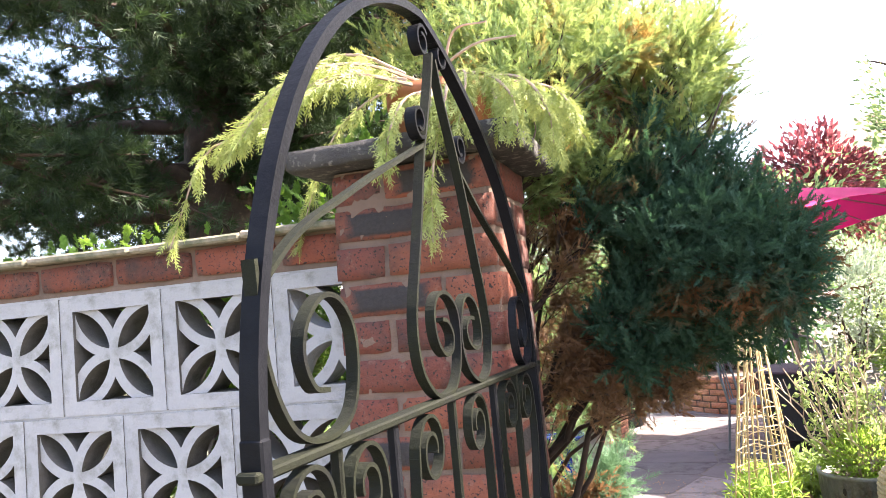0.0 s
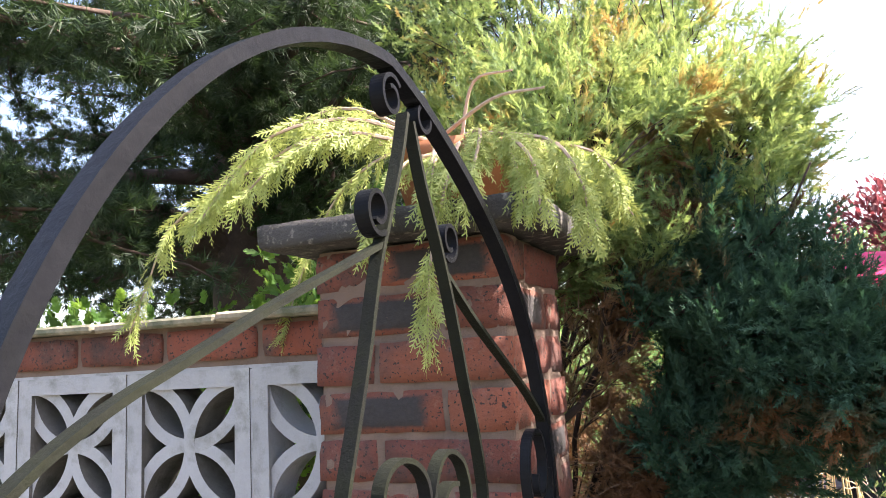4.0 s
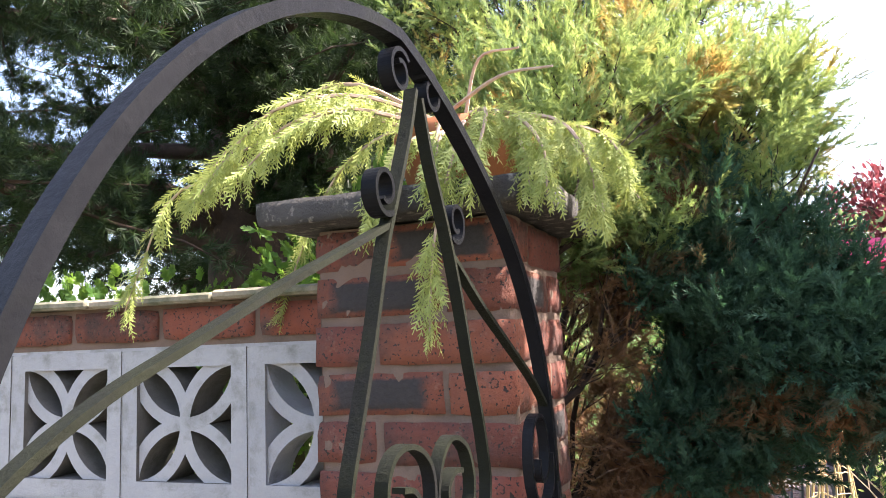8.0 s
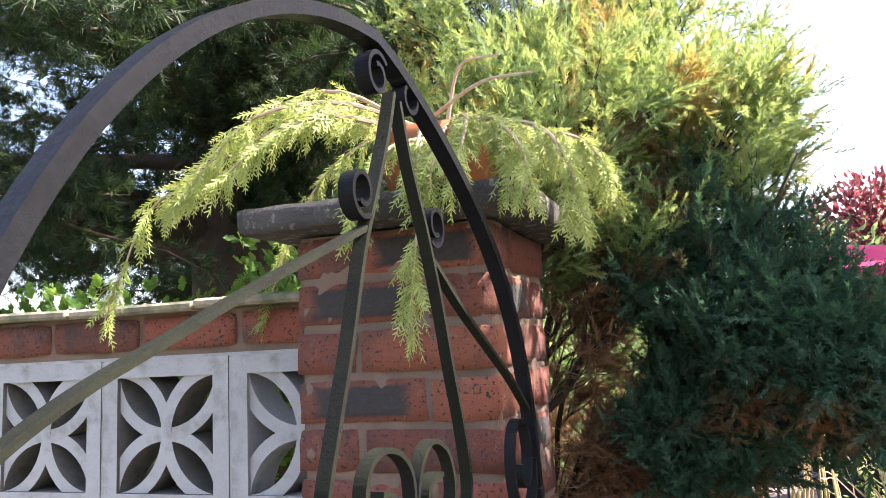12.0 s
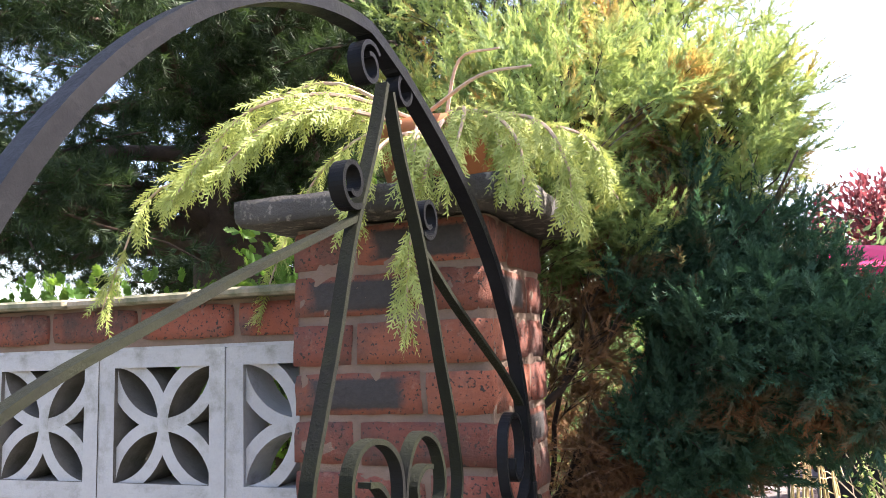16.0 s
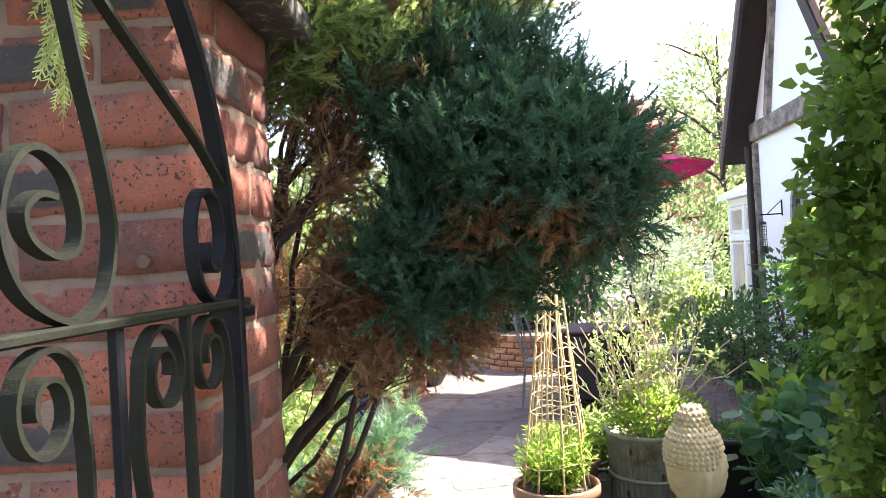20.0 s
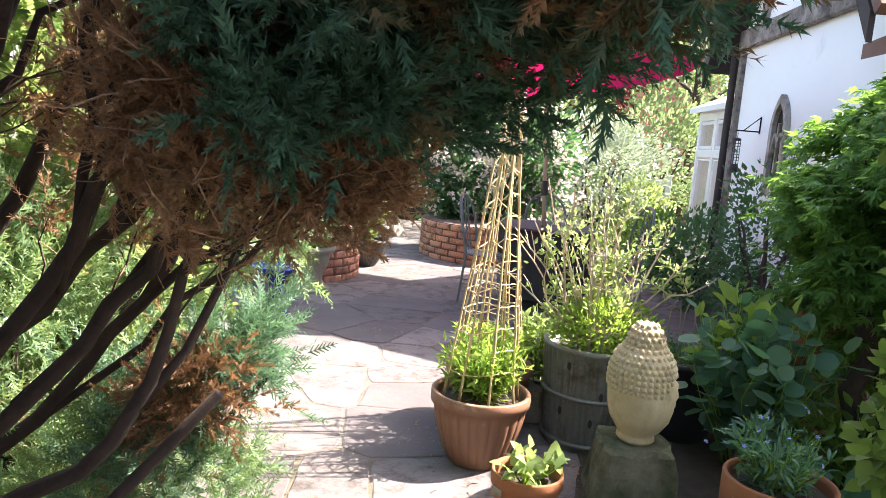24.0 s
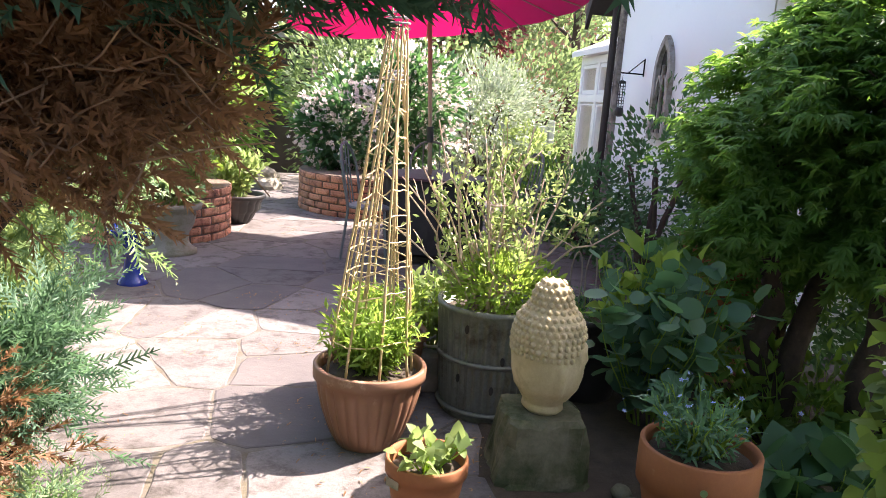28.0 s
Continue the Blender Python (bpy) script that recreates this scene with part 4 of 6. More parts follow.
for c, a0, tn in (((0.462, 1.794), -2.2, 1.2), ((0.31, 1.784), -0.9, -1.2), ((0.427, 1.912), 2.5, -1.2), ((0.36, 1.91), 0.6, 1.2)):
    gbar("curl", spiral(c, 0.021, 0.009, a0, tn), 0.015, 0.0045, "iron", n=1)
gbar("scroll", [(0.845, 1.6), (0.838, 1.52), (0.815, 1.469), (0.783, 1.445), (0.735, 1.442), (0.7, 1.46), (0.686, 1.5), (0.69, 1.54), (0.715, 1.566), (0.746, 1.568), (0.775, 1.545), (0.783, 1.515), (0.768, 1.488), (0.744, 1.483)], smooth_n=60)
gbar("scroll", [(0.01, 1.5), (0.014, 1.46), (0.034, 1.439), (0.062, 1.438), (0.09, 1.46), (0.1, 1.5), (0.092, 1.54), (0.068, 1.556), (0.043, 1.547), (0.03, 1.515), (0.036, 1.483), (0.054, 1.47), (0.069, 1.481), (0.068, 1.5)], 0.014, smooth_n=60, mat_="iron")
for u in (0.245, 0.609):
    gbox("upright", u, 0.83, 0.011, 1.2, 0.011, "iron")
for u in (0.122, 0.427, 0.732):
    gbox("centre_bar", u, 1.16, 0.007, 0.54, 0.012, "iron_green")
    wide = 1.75 if u == 0.427 else 1.0
    for sgn in (-1, 1):
        a0 = 0 if sgn > 0 else math.pi
        o = 0.05 * wide
        gbar("scroll", spiral((u + sgn * o, 1.38), 0.042, 0.013, a0, sgn * 1.55), 0.013, 0.0045, n=1)
        gbar("scroll", [(u + sgn * (o + 0.042), 1.38), (u + sgn * (o + 0.046), 1.31), (u + sgn * 0.07 * wide, 1.2), (u + sgn * 0.03 * wide, 1.06), (u + sgn * 0.012, 0.95)], 0.013, 0.0045)
        gbar("scroll", spiral((u + sgn * 0.05, 0.85), 0.042, 0.013, -math.pi / 2, -sgn * 1.5), 0.012, 0.0045, n=1)
for z in (1.418, 0.35):
    part("hinge", Mb().box((GX - 0.014, GY + 0.03, z), (0.03, 0.07, 0.016), bevel=0.003).tube([(GX - 0.022, GY + 0.055, z - 0.03), (GX - 0.022, GY + 0.055, z + 0.02)], 0.009, 8), "iron", gate)

# ---- juniper bush arching over the path ----
bush = thing("juniper_bush", "tall dark green juniper with bare stems and brown dead patches", "bush")
root = (-0.55, 0.95, 0.0)
fan = [
    [root, (-0.35, 0.95, 0.5), (-0.05, 0.92, 0.82), (0.18, 0.88, 1.07), (0.34, 0.8, 1.24), (0.5, 0.72, 1.44), (0.68, 0.64, 1.6)],
    [root, (-0.3, 0.9, 0.42), (0.0, 0.85, 0.72), (0.2, 0.82, 0.87), (0.29, 0.8, 1.04), (0.4, 0.74, 1.3), (0.56, 0.66, 1.54)],
    [root, (-0.38, 0.98, 0.6), (-0.05, 0.98, 0.98), (0.15, 0.92, 1.2), (0.32, 0.84, 1.4), (0.5, 0.74, 1.6), (0.68, 0.64, 1.78)],
    [root, (-0.42, 1.0, 0.7), (-0.1, 1.0, 1.15), (0.1, 0.92, 1.45), (0.22, 0.82, 1.75), (0.36, 0.74, 2.05), (0.55, 0.7, 2.2)],
    [root, (-0.45, 0.9, 0.75), (-0.15, 0.8, 1.2), (0.05, 0.68, 1.6), (0.18, 0.6, 1.85), (0.34, 0.55, 2.05)],
    [root, (-0.5, 1.05, 0.8), (-0.3, 1.1, 1.4), (-0.1, 1.05, 1.9), (0.1, 1.0, 2.4)],
    [root, (-0.4, 0.85, 0.66), (-0.1, 0.72, 1.08), (0.14, 0.62, 1.4), (0.32, 0.56, 1.6), (0.52, 0.52, 1.74)],
    [root, (-0.35, 1.0, 0.5), (0.0, 1.05, 0.85), (0.2, 0.98, 1.1), (0.32, 0.9, 1.3), (0.42, 0.82, 1.52)],
    [root, (-0.35, 0.95, 0.6), (0.0, 0.88, 1.0), (0.2, 0.78, 1.25), (0.36, 0.68, 1.46), (0.56, 0.6, 1.62), (0.78, 0.55, 1.7)],
]
stub = [root, (-0.25, 0.85, 0.38), (0.05, 0.8, 0.62), (0.19, 0.82, 0.76), (0.36, 0.85, 0.96)]
main = [[tuple(np.array(p) + rng.normal(size=3) * 0.009 * min(1, k / 4)) for k, p in enumerate(curve_pts(c, 16))] for c in fan]
for ln in main:
    part("stem", branches(Mb(), [ln], 0.021, 0.004, 8), "bark_juniper", bush, "bare brown stem", smooth=True)
part("stem", branches(Mb(), [[tuple(p) for p in curve_pts(stub, 10)]], 0.016, 0.009, 8), "bark_juniper", bush, "broken bare stem", smooth=True)
more = []
for ln in main:
    for _ in range(2):
        k0 = int(rng.integers(5, 10))
        o = rng.normal(size=3) * np.array([0.13, 0.12, 0.12]) + np.array([0.02, 0, 0.05])
        more.append([tuple(np.array(p) + o * min(1.0, k / 6) + rng.normal(size=3) * 0.009) for k, p in enumerate(ln[k0:])])
more = [ln for ln in more if all(p[2] > 0.62 + p[0] for p in ln)]
tagged(part("branch", branches(Mb(), more, 0.009, 0.002, 6), "bark_juniper", bush, "thin bare branches", smooth=True), kind="stuff")
wood = np.array([p for ln in main + more for p in ln[len(ln) // 3:]])


def grow(targets, reach):
    """Twigs from the nearest wood behind each target out to it."""
    out = []
    for q in targets:
        back = q - np.array([0.1, 0.0, 0.12])
        b = wood[np.argmin(np.linalg.norm(wood - back, axis=1))]
        d = q - b
        l = np.linalg.norm(d)
        b = q - d * min(1.0, reach / max(l, 1e-6))
        out.append(limb(b, q, 0.06, 6, 0.05))
    return out


def clothe(lines, per, length, k, splay, start, up=0.25):
    """Feathery plumes along the outer part of the twigs."""
    ps, ds = along(lines, per, 0.006, 0.55, start)
    return plumes(ps, ds + np.array([0.1, -0.05, up]), length, k, splay)


def clear_under(ps, ds, r):
    """Leaves the way under the bush free."""
    ps, ds = keep_clear(ps, ds, r)
    ok = ps[:, 2] > 1.355 + 0.5 * np.maximum(0, ps[:, 0] - 0.76) - 1.4 * np.clip(0.69 - ps[:, 0], 0, 0.14)
    return ps[ok], ds[ok]


# shade is put into the lobe's darker green, sun into the crown's lighter
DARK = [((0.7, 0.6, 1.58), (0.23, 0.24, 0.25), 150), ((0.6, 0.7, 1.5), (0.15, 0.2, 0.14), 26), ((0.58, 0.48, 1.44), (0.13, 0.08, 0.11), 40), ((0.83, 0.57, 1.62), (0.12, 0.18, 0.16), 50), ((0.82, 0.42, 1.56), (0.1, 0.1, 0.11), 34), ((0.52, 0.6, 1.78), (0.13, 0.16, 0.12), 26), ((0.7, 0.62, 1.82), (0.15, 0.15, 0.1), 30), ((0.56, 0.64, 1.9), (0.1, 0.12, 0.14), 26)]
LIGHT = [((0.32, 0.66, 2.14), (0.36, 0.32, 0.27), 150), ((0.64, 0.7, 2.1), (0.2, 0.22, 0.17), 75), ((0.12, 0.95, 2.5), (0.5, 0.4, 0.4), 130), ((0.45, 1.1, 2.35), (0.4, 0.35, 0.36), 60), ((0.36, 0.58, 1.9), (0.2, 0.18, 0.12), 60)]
for sets, mat_, per, length, size, label in ((DARK, "L_juniper_shaded", 8, 0.075, 0.036, "green foliage coloured darker for shade"), (LIGHT, "L_juniper_sunlit", 10, 0.085, 0.032, "yellow-green crown coloured lighter for sun")):
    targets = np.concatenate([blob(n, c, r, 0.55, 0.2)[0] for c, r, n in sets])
    if mat_ == "L_juniper_shaded":
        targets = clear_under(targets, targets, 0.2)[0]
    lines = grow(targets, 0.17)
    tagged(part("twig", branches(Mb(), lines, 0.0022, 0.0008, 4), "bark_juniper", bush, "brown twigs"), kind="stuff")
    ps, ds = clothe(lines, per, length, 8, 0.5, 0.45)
    if mat_ == "L_juniper_shaded":
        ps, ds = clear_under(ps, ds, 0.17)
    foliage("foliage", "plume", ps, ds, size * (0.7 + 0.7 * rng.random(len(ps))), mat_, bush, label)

# dead, brown inside of the bush
p0 = np.concatenate([blob(n, c, r, 0.1, 0.1)[0] for c, r, n in (((0.42, 0.74, 1.42), (0.2, 0.2, 0.2), 120), ((0.43, 0.56, 1.38), (0.13, 0.1, 0.14), 60), ((0.36, 0.64, 1.72), (0.18, 0.2, 0.18), 50), ((0.44, 0.62, 1.98), (0.2, 0.16, 0.14), 60), ((0.58, 0.7, 1.44), (0.14, 0.14, 0.08), 30), ((0.57, 0.68, 1.33), (0.1, 0.1, 0.08), 85), ((0.14, 0.88, 1.4), (0.2, 0.18, 0.22), 26))])
p0 = clear_under(p0, p0, 0.3)[0]
lines = grow(p0, 0.22)
fine = []
for ln in lines:
    for k in (2, 3, 4, 5):
        p = np.array(ln[k])
        for _ in range(2):
            fine.append(limb(p, p + unit(rng.normal(size=3) + np.array([0.5, -0.1, 0.5])) * (0.04 + 0.06 * rng.random()), 0, 4, 0.06))
tagged(part("dead_twig", branches(Mb(), lines, 0.0024, 0.0009, 4), "twig_bush", bush, "dark dead twigs"), kind="stuff")
tagged(part("dead_twig", branches(Mb(), fine, 0.0011, 0.0005, 3), "twig_dead", bush, "fine pale dead twigs"), kind="stuff")
ps, ds = clothe(lines, 6, 0.05, 5, 0.7, 0.5, 0.1)
ps, ds = clear_under(ps, ds, 0.24)
foliage("dead_foliage", "plume", ps, ds, 0.024 + 0.016 * rng.random(len(ps)), "L_brown", bush, "brown dead foliage")

# ---- low cypress and shrubs on the near bed ----
low = thing("low_cypress", "low blue-green cypress with a browned side, beside the paving", "bush")
part("stem", branches(Mb(), [limb((-0.2, 1.3, 0), q, 0.1) for q in ((0.1, 1.25, 0.6), (0.36, 1.16, 0.9), (-0.1, 1.4, 0.6))], 0.014, 0.004), "bark_juniper", low)
for sets, m_ in (((blob(420, (0.03, 1.3, 0.42), (0.27, 0.31, 0.32), 0.5, 0.3, 36), blob(260, (-0.28, 1.25, 0.5), (0.28, 0.3, 0.34), 0.5, 0.3, 26), blob(120, (0.1, 1.18, 0.74), (0.17, 0.13, 0.1), 0.5, 0.3, 16)), "L_cypress"), ((blob(120, (0.26, 1.17, 0.92), (0.07, 0.09, 0.07), 0.4, 0.4, 14), blob(120, (0.12, 1.12, 0.76), (0.11, 0.1, 0.14), 0.4, 0.4, 16)), "L_blue")):
    ps, ds = join(*sets)
    ps, ds = plumes(ps, ds + rng.normal(size=ps.shape) * 0.5 + np.array([0.05, -0.1, 0.4]), 0.075, 7, 0.6)
    foliage("foliage", "strand", ps, ds, 0.045 + 0.03 * rng.random(len(ps)), m_, low)
ps, ds = plumes(*blob(100, (0.25, 1.06, 0.87), (0.08, 0.06, 0.08), 0.3, 0.2, 16), 0.07, 8)
foliage("dead_foliage", "plume", ps, ds, 0.025 + 0.02 * rng.random(len(ps)), "L_brown", low, "browned side")
lawn = thing("bed_shrub", "bright lime-green shrub behind the brick pillar", "bush")
part("stem", branches(Mb(), [limb((-1.2, 2.2, 0), (-1.2 + a, 2.2 + b, c), 0.1) for a, b, c in ((0.4, 0, 0.9), (-0.4, 0.2, 1.0), (0.2, 0.5, 1.1), (0, -0.4, 0.9))], 0.025, 0.006), "bark", lawn)
ps, ds = join(blob(1500, (-1.15, 2.35, 0.8), (0.75, 0.9, 0.75), 0.45, 0.3, 60), blob(900, (-1.0, 2.5, 1.45), (0.7, 0.6, 0.5), 0.4, 0.2, 40))
foliage("foliage", "pinnate", ps, ds, 0.1 + 0.07 * rng.random(len(ps)), "L_lime", lawn, flat=0.2)
mid = thing("cypress_shrub", "pale green feathery cypress behind the juniper", "bush")
part("stem", branches(Mb(), [limb((-0.7, 2.0, 0), (-0.7 + a, 2.0 + b, c), 0.1) for a, b, c in ((0.2, 0.1, 0.9), (-0.2, 0.1, 1.0), (0.1, -0.2, 0.8), (0.64, 0.1, 1.55))], 0.025, 0.006), "bark", mid)
ps, ds = plumes(*join(blob(520, (-0.6, 1.9, 0.62), (0.48, 0.55, 0.6), 0.55, 0.3, 40), blob(330, (-0.02, 2.1, 1.3), (0.26, 0.28, 0.42), 0.5, 0.3, 30)), 0.12, 7)
foliage("foliage", "strand", ps, ds, 0.075 + 0.05 * rng.random(len(ps)), "L_cypress", mid)

# ---- tall conifer and hedge behind the screen wall ----
pine = thing("cedar_tree", "tall dark conifer with rough trunk and long bare limbs", "tree")
PB = Vector((-1.55, 1.75, 0))
mb = Mb()
mb.tube([PB + Vector((0, 0, z)) + Vector((0.04 * math.sin(z * 2), 0, 0)) for z in (0, 0.6, 1.2, 1.8, 2.4, 3.2, 4.2, 5.4)], [0.26, 0.22, 0.2, 0.19, 0.18, 0.16, 0.12, 0.05], 12)
limbs = []
for i in range(46):
    z = 1.95 + 2.6 * (i / 46)
    a = i * 2.39996
    l = (1.7 + 0.7 * rng.random()) * (0.45 if math.cos(a - 0.42) > 0.3 else 1.0)
    tip = PB + Vector((math.cos(a) * l, math.sin(a) * l * 0.9, z + 0.15 - 0.25 * rng.random()))
    limbs.append(limb(PB + Vector((0, 0, z)), tip, 0.06, 8, 0.05))
for q in ((-0.1, 0.95, 2.75), (-0.35, 0.6, 3.0), (0.1, 1.2, 3.0), (-2.9, 0.5, 2.2), (-2.6, 0.2, 2.6), (-2.4, 0.4, 1.95), (-0.7, 0.5, 2.7)):
    limbs.append(limb(PB + Vector((0, 0, 2.1 + 0.4 * rng.random())), q, 0.12, 8, 0.05))
branches(mb, limbs, 0.045, 0.008, 6)
twigs = []
for ln in limbs:
    for k in range(3, 8):
        p = np.array(ln[k])
        for _ in range(2):
            twigs.append(limb(p, p + rng.normal(size=3) * np.array([0.3, 0.3, 0.14]), 0.05, 4, 0.06))
branches(mb, twigs, 0.008, 0.002, 4)
part("trunk", mb, "bark", pine, "rough brown trunk and limbs", smooth=True)
ps, ds = along(twigs, 60, 0.05, 0.7, 0.2)
p2, d2 = along(limbs, 480, 0.22, 0.8, 0.3)
ps, ds = np.concatenate([ps, p2]), np.concatenate([ds, d2])
foliage("needles", "tuft", ps, ds, 0.05 + 0.03 * rng.random(len(ps)), "L_pine", pine)
# needle mass added behind the cedar to close bright gaps of sky
ps, ds = join(blob(2600, (-2.6, 3.0, 2.5), (1.7, 0.7, 1.3), 0.2, 0.1, 90), blob(900, (-0.6, 2.6, 2.9), (0.8, 0.5, 0.6), 0.2, 0.1, 40))
foliage("needles", "spray", ps, ds, 0.14 + 0.08 * rng.random(len(ps)), "L_pine", pine, "backing needles added behind the crown")
hedge = thing("wall_hedge", "leafy green hedge just behind the screen wall", "hedge")
ps, ds = join(blob(3200, (-1.5, 0.75, 1.6), (1.5, 0.35, 0.36), 0.4, 0.2, 120), blob(1600, (-0.45, 0.9, 1.7), (0.5, 0.3, 0.5), 0.4, 0.2, 60), blob(900, (-2.6, 0.6, 1.9), (0.7, 0.3, 0.5), 0.3, 0.2, 50), blob(3000, (-1.45, 0.72, 0.85), (1.5, 0.32, 0.75), 0.3, 0.2, 140))
part("stem", branches(Mb(), [limb((-2.8 + 0.26 * i, 0.75, 0), (-2.85 + 0.28 * i, 0.7, 1.75), 0.0) for i in range(10)], 0.014, 0.005), "bark", hedge)
foliage("foliage", "pinnate", ps, ds, 0.03 + 0.03 * rng.random(len(ps)), "L_ivy", hedge)
# darkest leaf colour here stands for the shade behind the wall's holes
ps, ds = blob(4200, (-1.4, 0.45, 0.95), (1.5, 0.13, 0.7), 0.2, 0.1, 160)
foliage("foliage", "leaf", ps, ds, 0.04 + 0.03 * rng.random(len(ps)), "L_pine", hedge, "leaves coloured dark for the shade behind the wall")


# ---- pots beside the path ----
def pot(name, label, at, r, h, material, ribs=0, lip=0.035, taper=0.68, soil=True, rnd=0.0):
    """A flower pot: outer wall with rim, inner wall and soil."""
    ob = thing(name, label, "pot", at=at)
    rb = r * taper
    prof = [(rb * 0.9, 0), (rb, 0.012)]
    for i in range(1, 7):
        t = i / 6
        prof.append((rb + (r * 0.94 - rb) * (t + rnd * t * (1 - t)), h * 0.02 + (h - lip - h * 0.02) * t))
    prof += [(r, h - lip), (r * 1.005, h - lip * 0.5), (r, h - 0.004), (r * 0.985, h), (r * 0.92, h), (r * 0.9, h - 0.02), (r * 0.82, h * 0.5), (rb * 0.7, 0.03)]
    wave = (lambda a, q, z: q * (1 + 0.045 * (abs(math.cos(a * ribs / 2)) ** 0.6 - 0.5)) if 0.02 < z < h - lip - 0.005 else q) if ribs else None
    part("pot_body", Mb().lathe(prof, n=208 if ribs else 48, wave=wave), material, ob, smooth=True)
    if soil:
        part("soil", Mb().lathe([(0.001, h - 0.03), (r * 0.5, h - 0.032), (r * 0.89, h - 0.045), (r * 0.85, h - 0.09)], n=24), "soil", ob)
    return ob


def plant(name, label, base, spread, height, n, kind, size, material, stems=10, stem_mat="L_green", lift=0.8, category="plant", flat=0.2):
    ob = thing(name, label, category)
    lines = []
    for i in range(stems):
        a = 2 * math.pi * rng.random()
        q = (base[0] + math.cos(a) * spread * rng.random() ** 0.6, base[1] + math.sin(a) * spread * rng.random() ** 0.6, base[2] + height * (0.55 + 0.45 * rng.random()))
        s = (base[0] + math.cos(a) * spread * 0.2, base[1] + math.sin(a) * spread * 0.2, base[2] - 0.02)
        lines.append(limb(s, q, 0.08, 6, 0.05))
    tagged(part("stem", branches(Mb(), lines, 0.004, 0.0015, 5), stem_mat, ob), kind="stuff")
    ps, ds = along(lines, max(1, n // stems), spread * 0.16, 0.75, 0.15)
    foliage("foliage", kind, ps, ds + np.array([0, 0, lift * 0.3]), size * (0.7 + 0.6 * rng.random(len(ps))), material, ob, flat=flat)
    return ob


BIG = (0.8, 2.87)
big_pot = pot("large_pot", "large brown ribbed flower pot, sunlit on one side", pose(*BIG, 0), 0.215, 0.325, "terracotta_brown", ribs=26, rnd=0.55, taper=0.56, lip=0.05)
BACK = (0.84, 3.31)
copy_thing(big_pot, pose(*BACK, 0))
plant("pot_seedlings", "bright green sweet pea seedlings in the large pot", (*BIG, 0.29), 0.2, 0.24, 1500, "slim", 0.05, "L_green", 70)
plant("pot_seedlings", "bright green seedlings in the pot behind", (*BACK, 0.29), 0.2, 0.22, 1200, "slim", 0.05, "L_green", 60)
plant("pot_seedlings", "tall fresh green growth behind the large pot", (1.1, 3.45, 0.18), 0.15, 0.42, 700, "leaf", 0.045, "L_lime", 40)
thing("stone_trough", "pale stone trough behind the large pot", "trough", mesh=Mb().box((1.13, 3.47, 0.1), (0.26, 0.26, 0.2), bevel=0.02), material="urn_stone")
def obelisk(at, OT, rings=13):
    ob = thing("plant_obelisk", "tall bamboo cane obelisk tied with willow rings", "plant support")
    legs = []
    for i in range(8):
        a = 2 * math.pi * (i + 0.25) / 8
        b = Vector((at[0] + 0.165 * math.cos(a), at[1] + 0.165 * math.sin(a), 0.28))
        t = OT + Vector((0.03 * math.cos(a + 0.5), 0.03 * math.sin(a + 0.5), random.uniform(-0.05, 0.06)))
        legs.append((b, t))
        pts = [b + (t - b) * k / 16 + Vector((random.uniform(-1, 1), random.uniform(-1, 1), 0)) * 0.002 for k in range(17)]
        part("cane", Mb().tube(pts, [0.0052 + (0.0012 if k % 4 == 0 else 0) - 0.00012 * k for k in range(17)], 7), "bamboo", ob, smooth=True)
    for k in range(rings):
        h = 0.08 + 0.85 * k / 12.5
        ring = []
        for j in range(33):
            f = j / 32 * 8
            i0, i1 = int(f) % 8, (int(f) + 1) % 8
            hh = h + 0.045 * j / 32
            p0, p1 = (legs[i][0].lerp(legs[i][1], hh) for i in (i0, i1))
            ring.append(p0.lerp(p1, f - int(f)) + Vector((0, 0, random.uniform(-0.004, 0.004))))
        part("willow_ring", Mb().tube(ring, 0.0026, 5), "twine", ob)
    tie = [OT + Vector((0.043 * math.cos(a * 0.7), 0.043 * math.sin(a * 0.7), -0.045 + 0.002 * a)) for a in range(0, 30)]
    part("tie", Mb().tube(tie, 0.004, 5), "white_block", ob, "white plastic tie")


obelisk(BIG, Vector((0.83, 2.86, 1.6)))
obelisk(BACK, Vector((0.85, 3.3, 1.42)), 6)

pot("small_pot", "small terracotta pot with a paper label on its side", pose(0.975, 2.27, 0), 0.128, 0.25, "terracotta", lip=0.045)
plant("strawberry_plant", "young plant with pale serrated leaves in the small pot", (0.97, 2.26, 0.22), 0.13, 0.1, 56, "broad", 0.06, "L_lime", 18, flat=0.4)
thing("pot_label", "small faded paper label on a pot", "label", at=pose(0.868, 2.198, 0.195, 90, 0, -48), mesh=Mb().box((0, 0, 0), (0.05, 0.026, 0.003)), material="coping")

# ---- carved head on its plinth ----
HB = Vector((1.42, 2.64, 0.257))
plinth = Mb()
rows = [(0.21, 0.2, -0.262), (0.2, 0.19, -0.225), (0.18, 0.17, -0.1), (0.165, 0.16, -0.02), (0.15, 0.145, 0.0)]
vs, fs = [], []
N = 28
for ri, (a, b, z) in enumerate(rows):
    for k in range(N):
        t = 2 * math.pi * k / N
        c, s = math.cos(t), math.sin(t)
        w = 1 / max(abs(c), abs(s)) ** 0.8
        j = 1 + 0.05 * math.sin(5 * t + ri * 2) + random.uniform(-0.03, 0.03)
        vs.append((HB.x + a * 0.87 * c * w * j, HB.y + b * 0.87 * s * w * j, HB.z + z + random.uniform(-0.008, 0.008)))
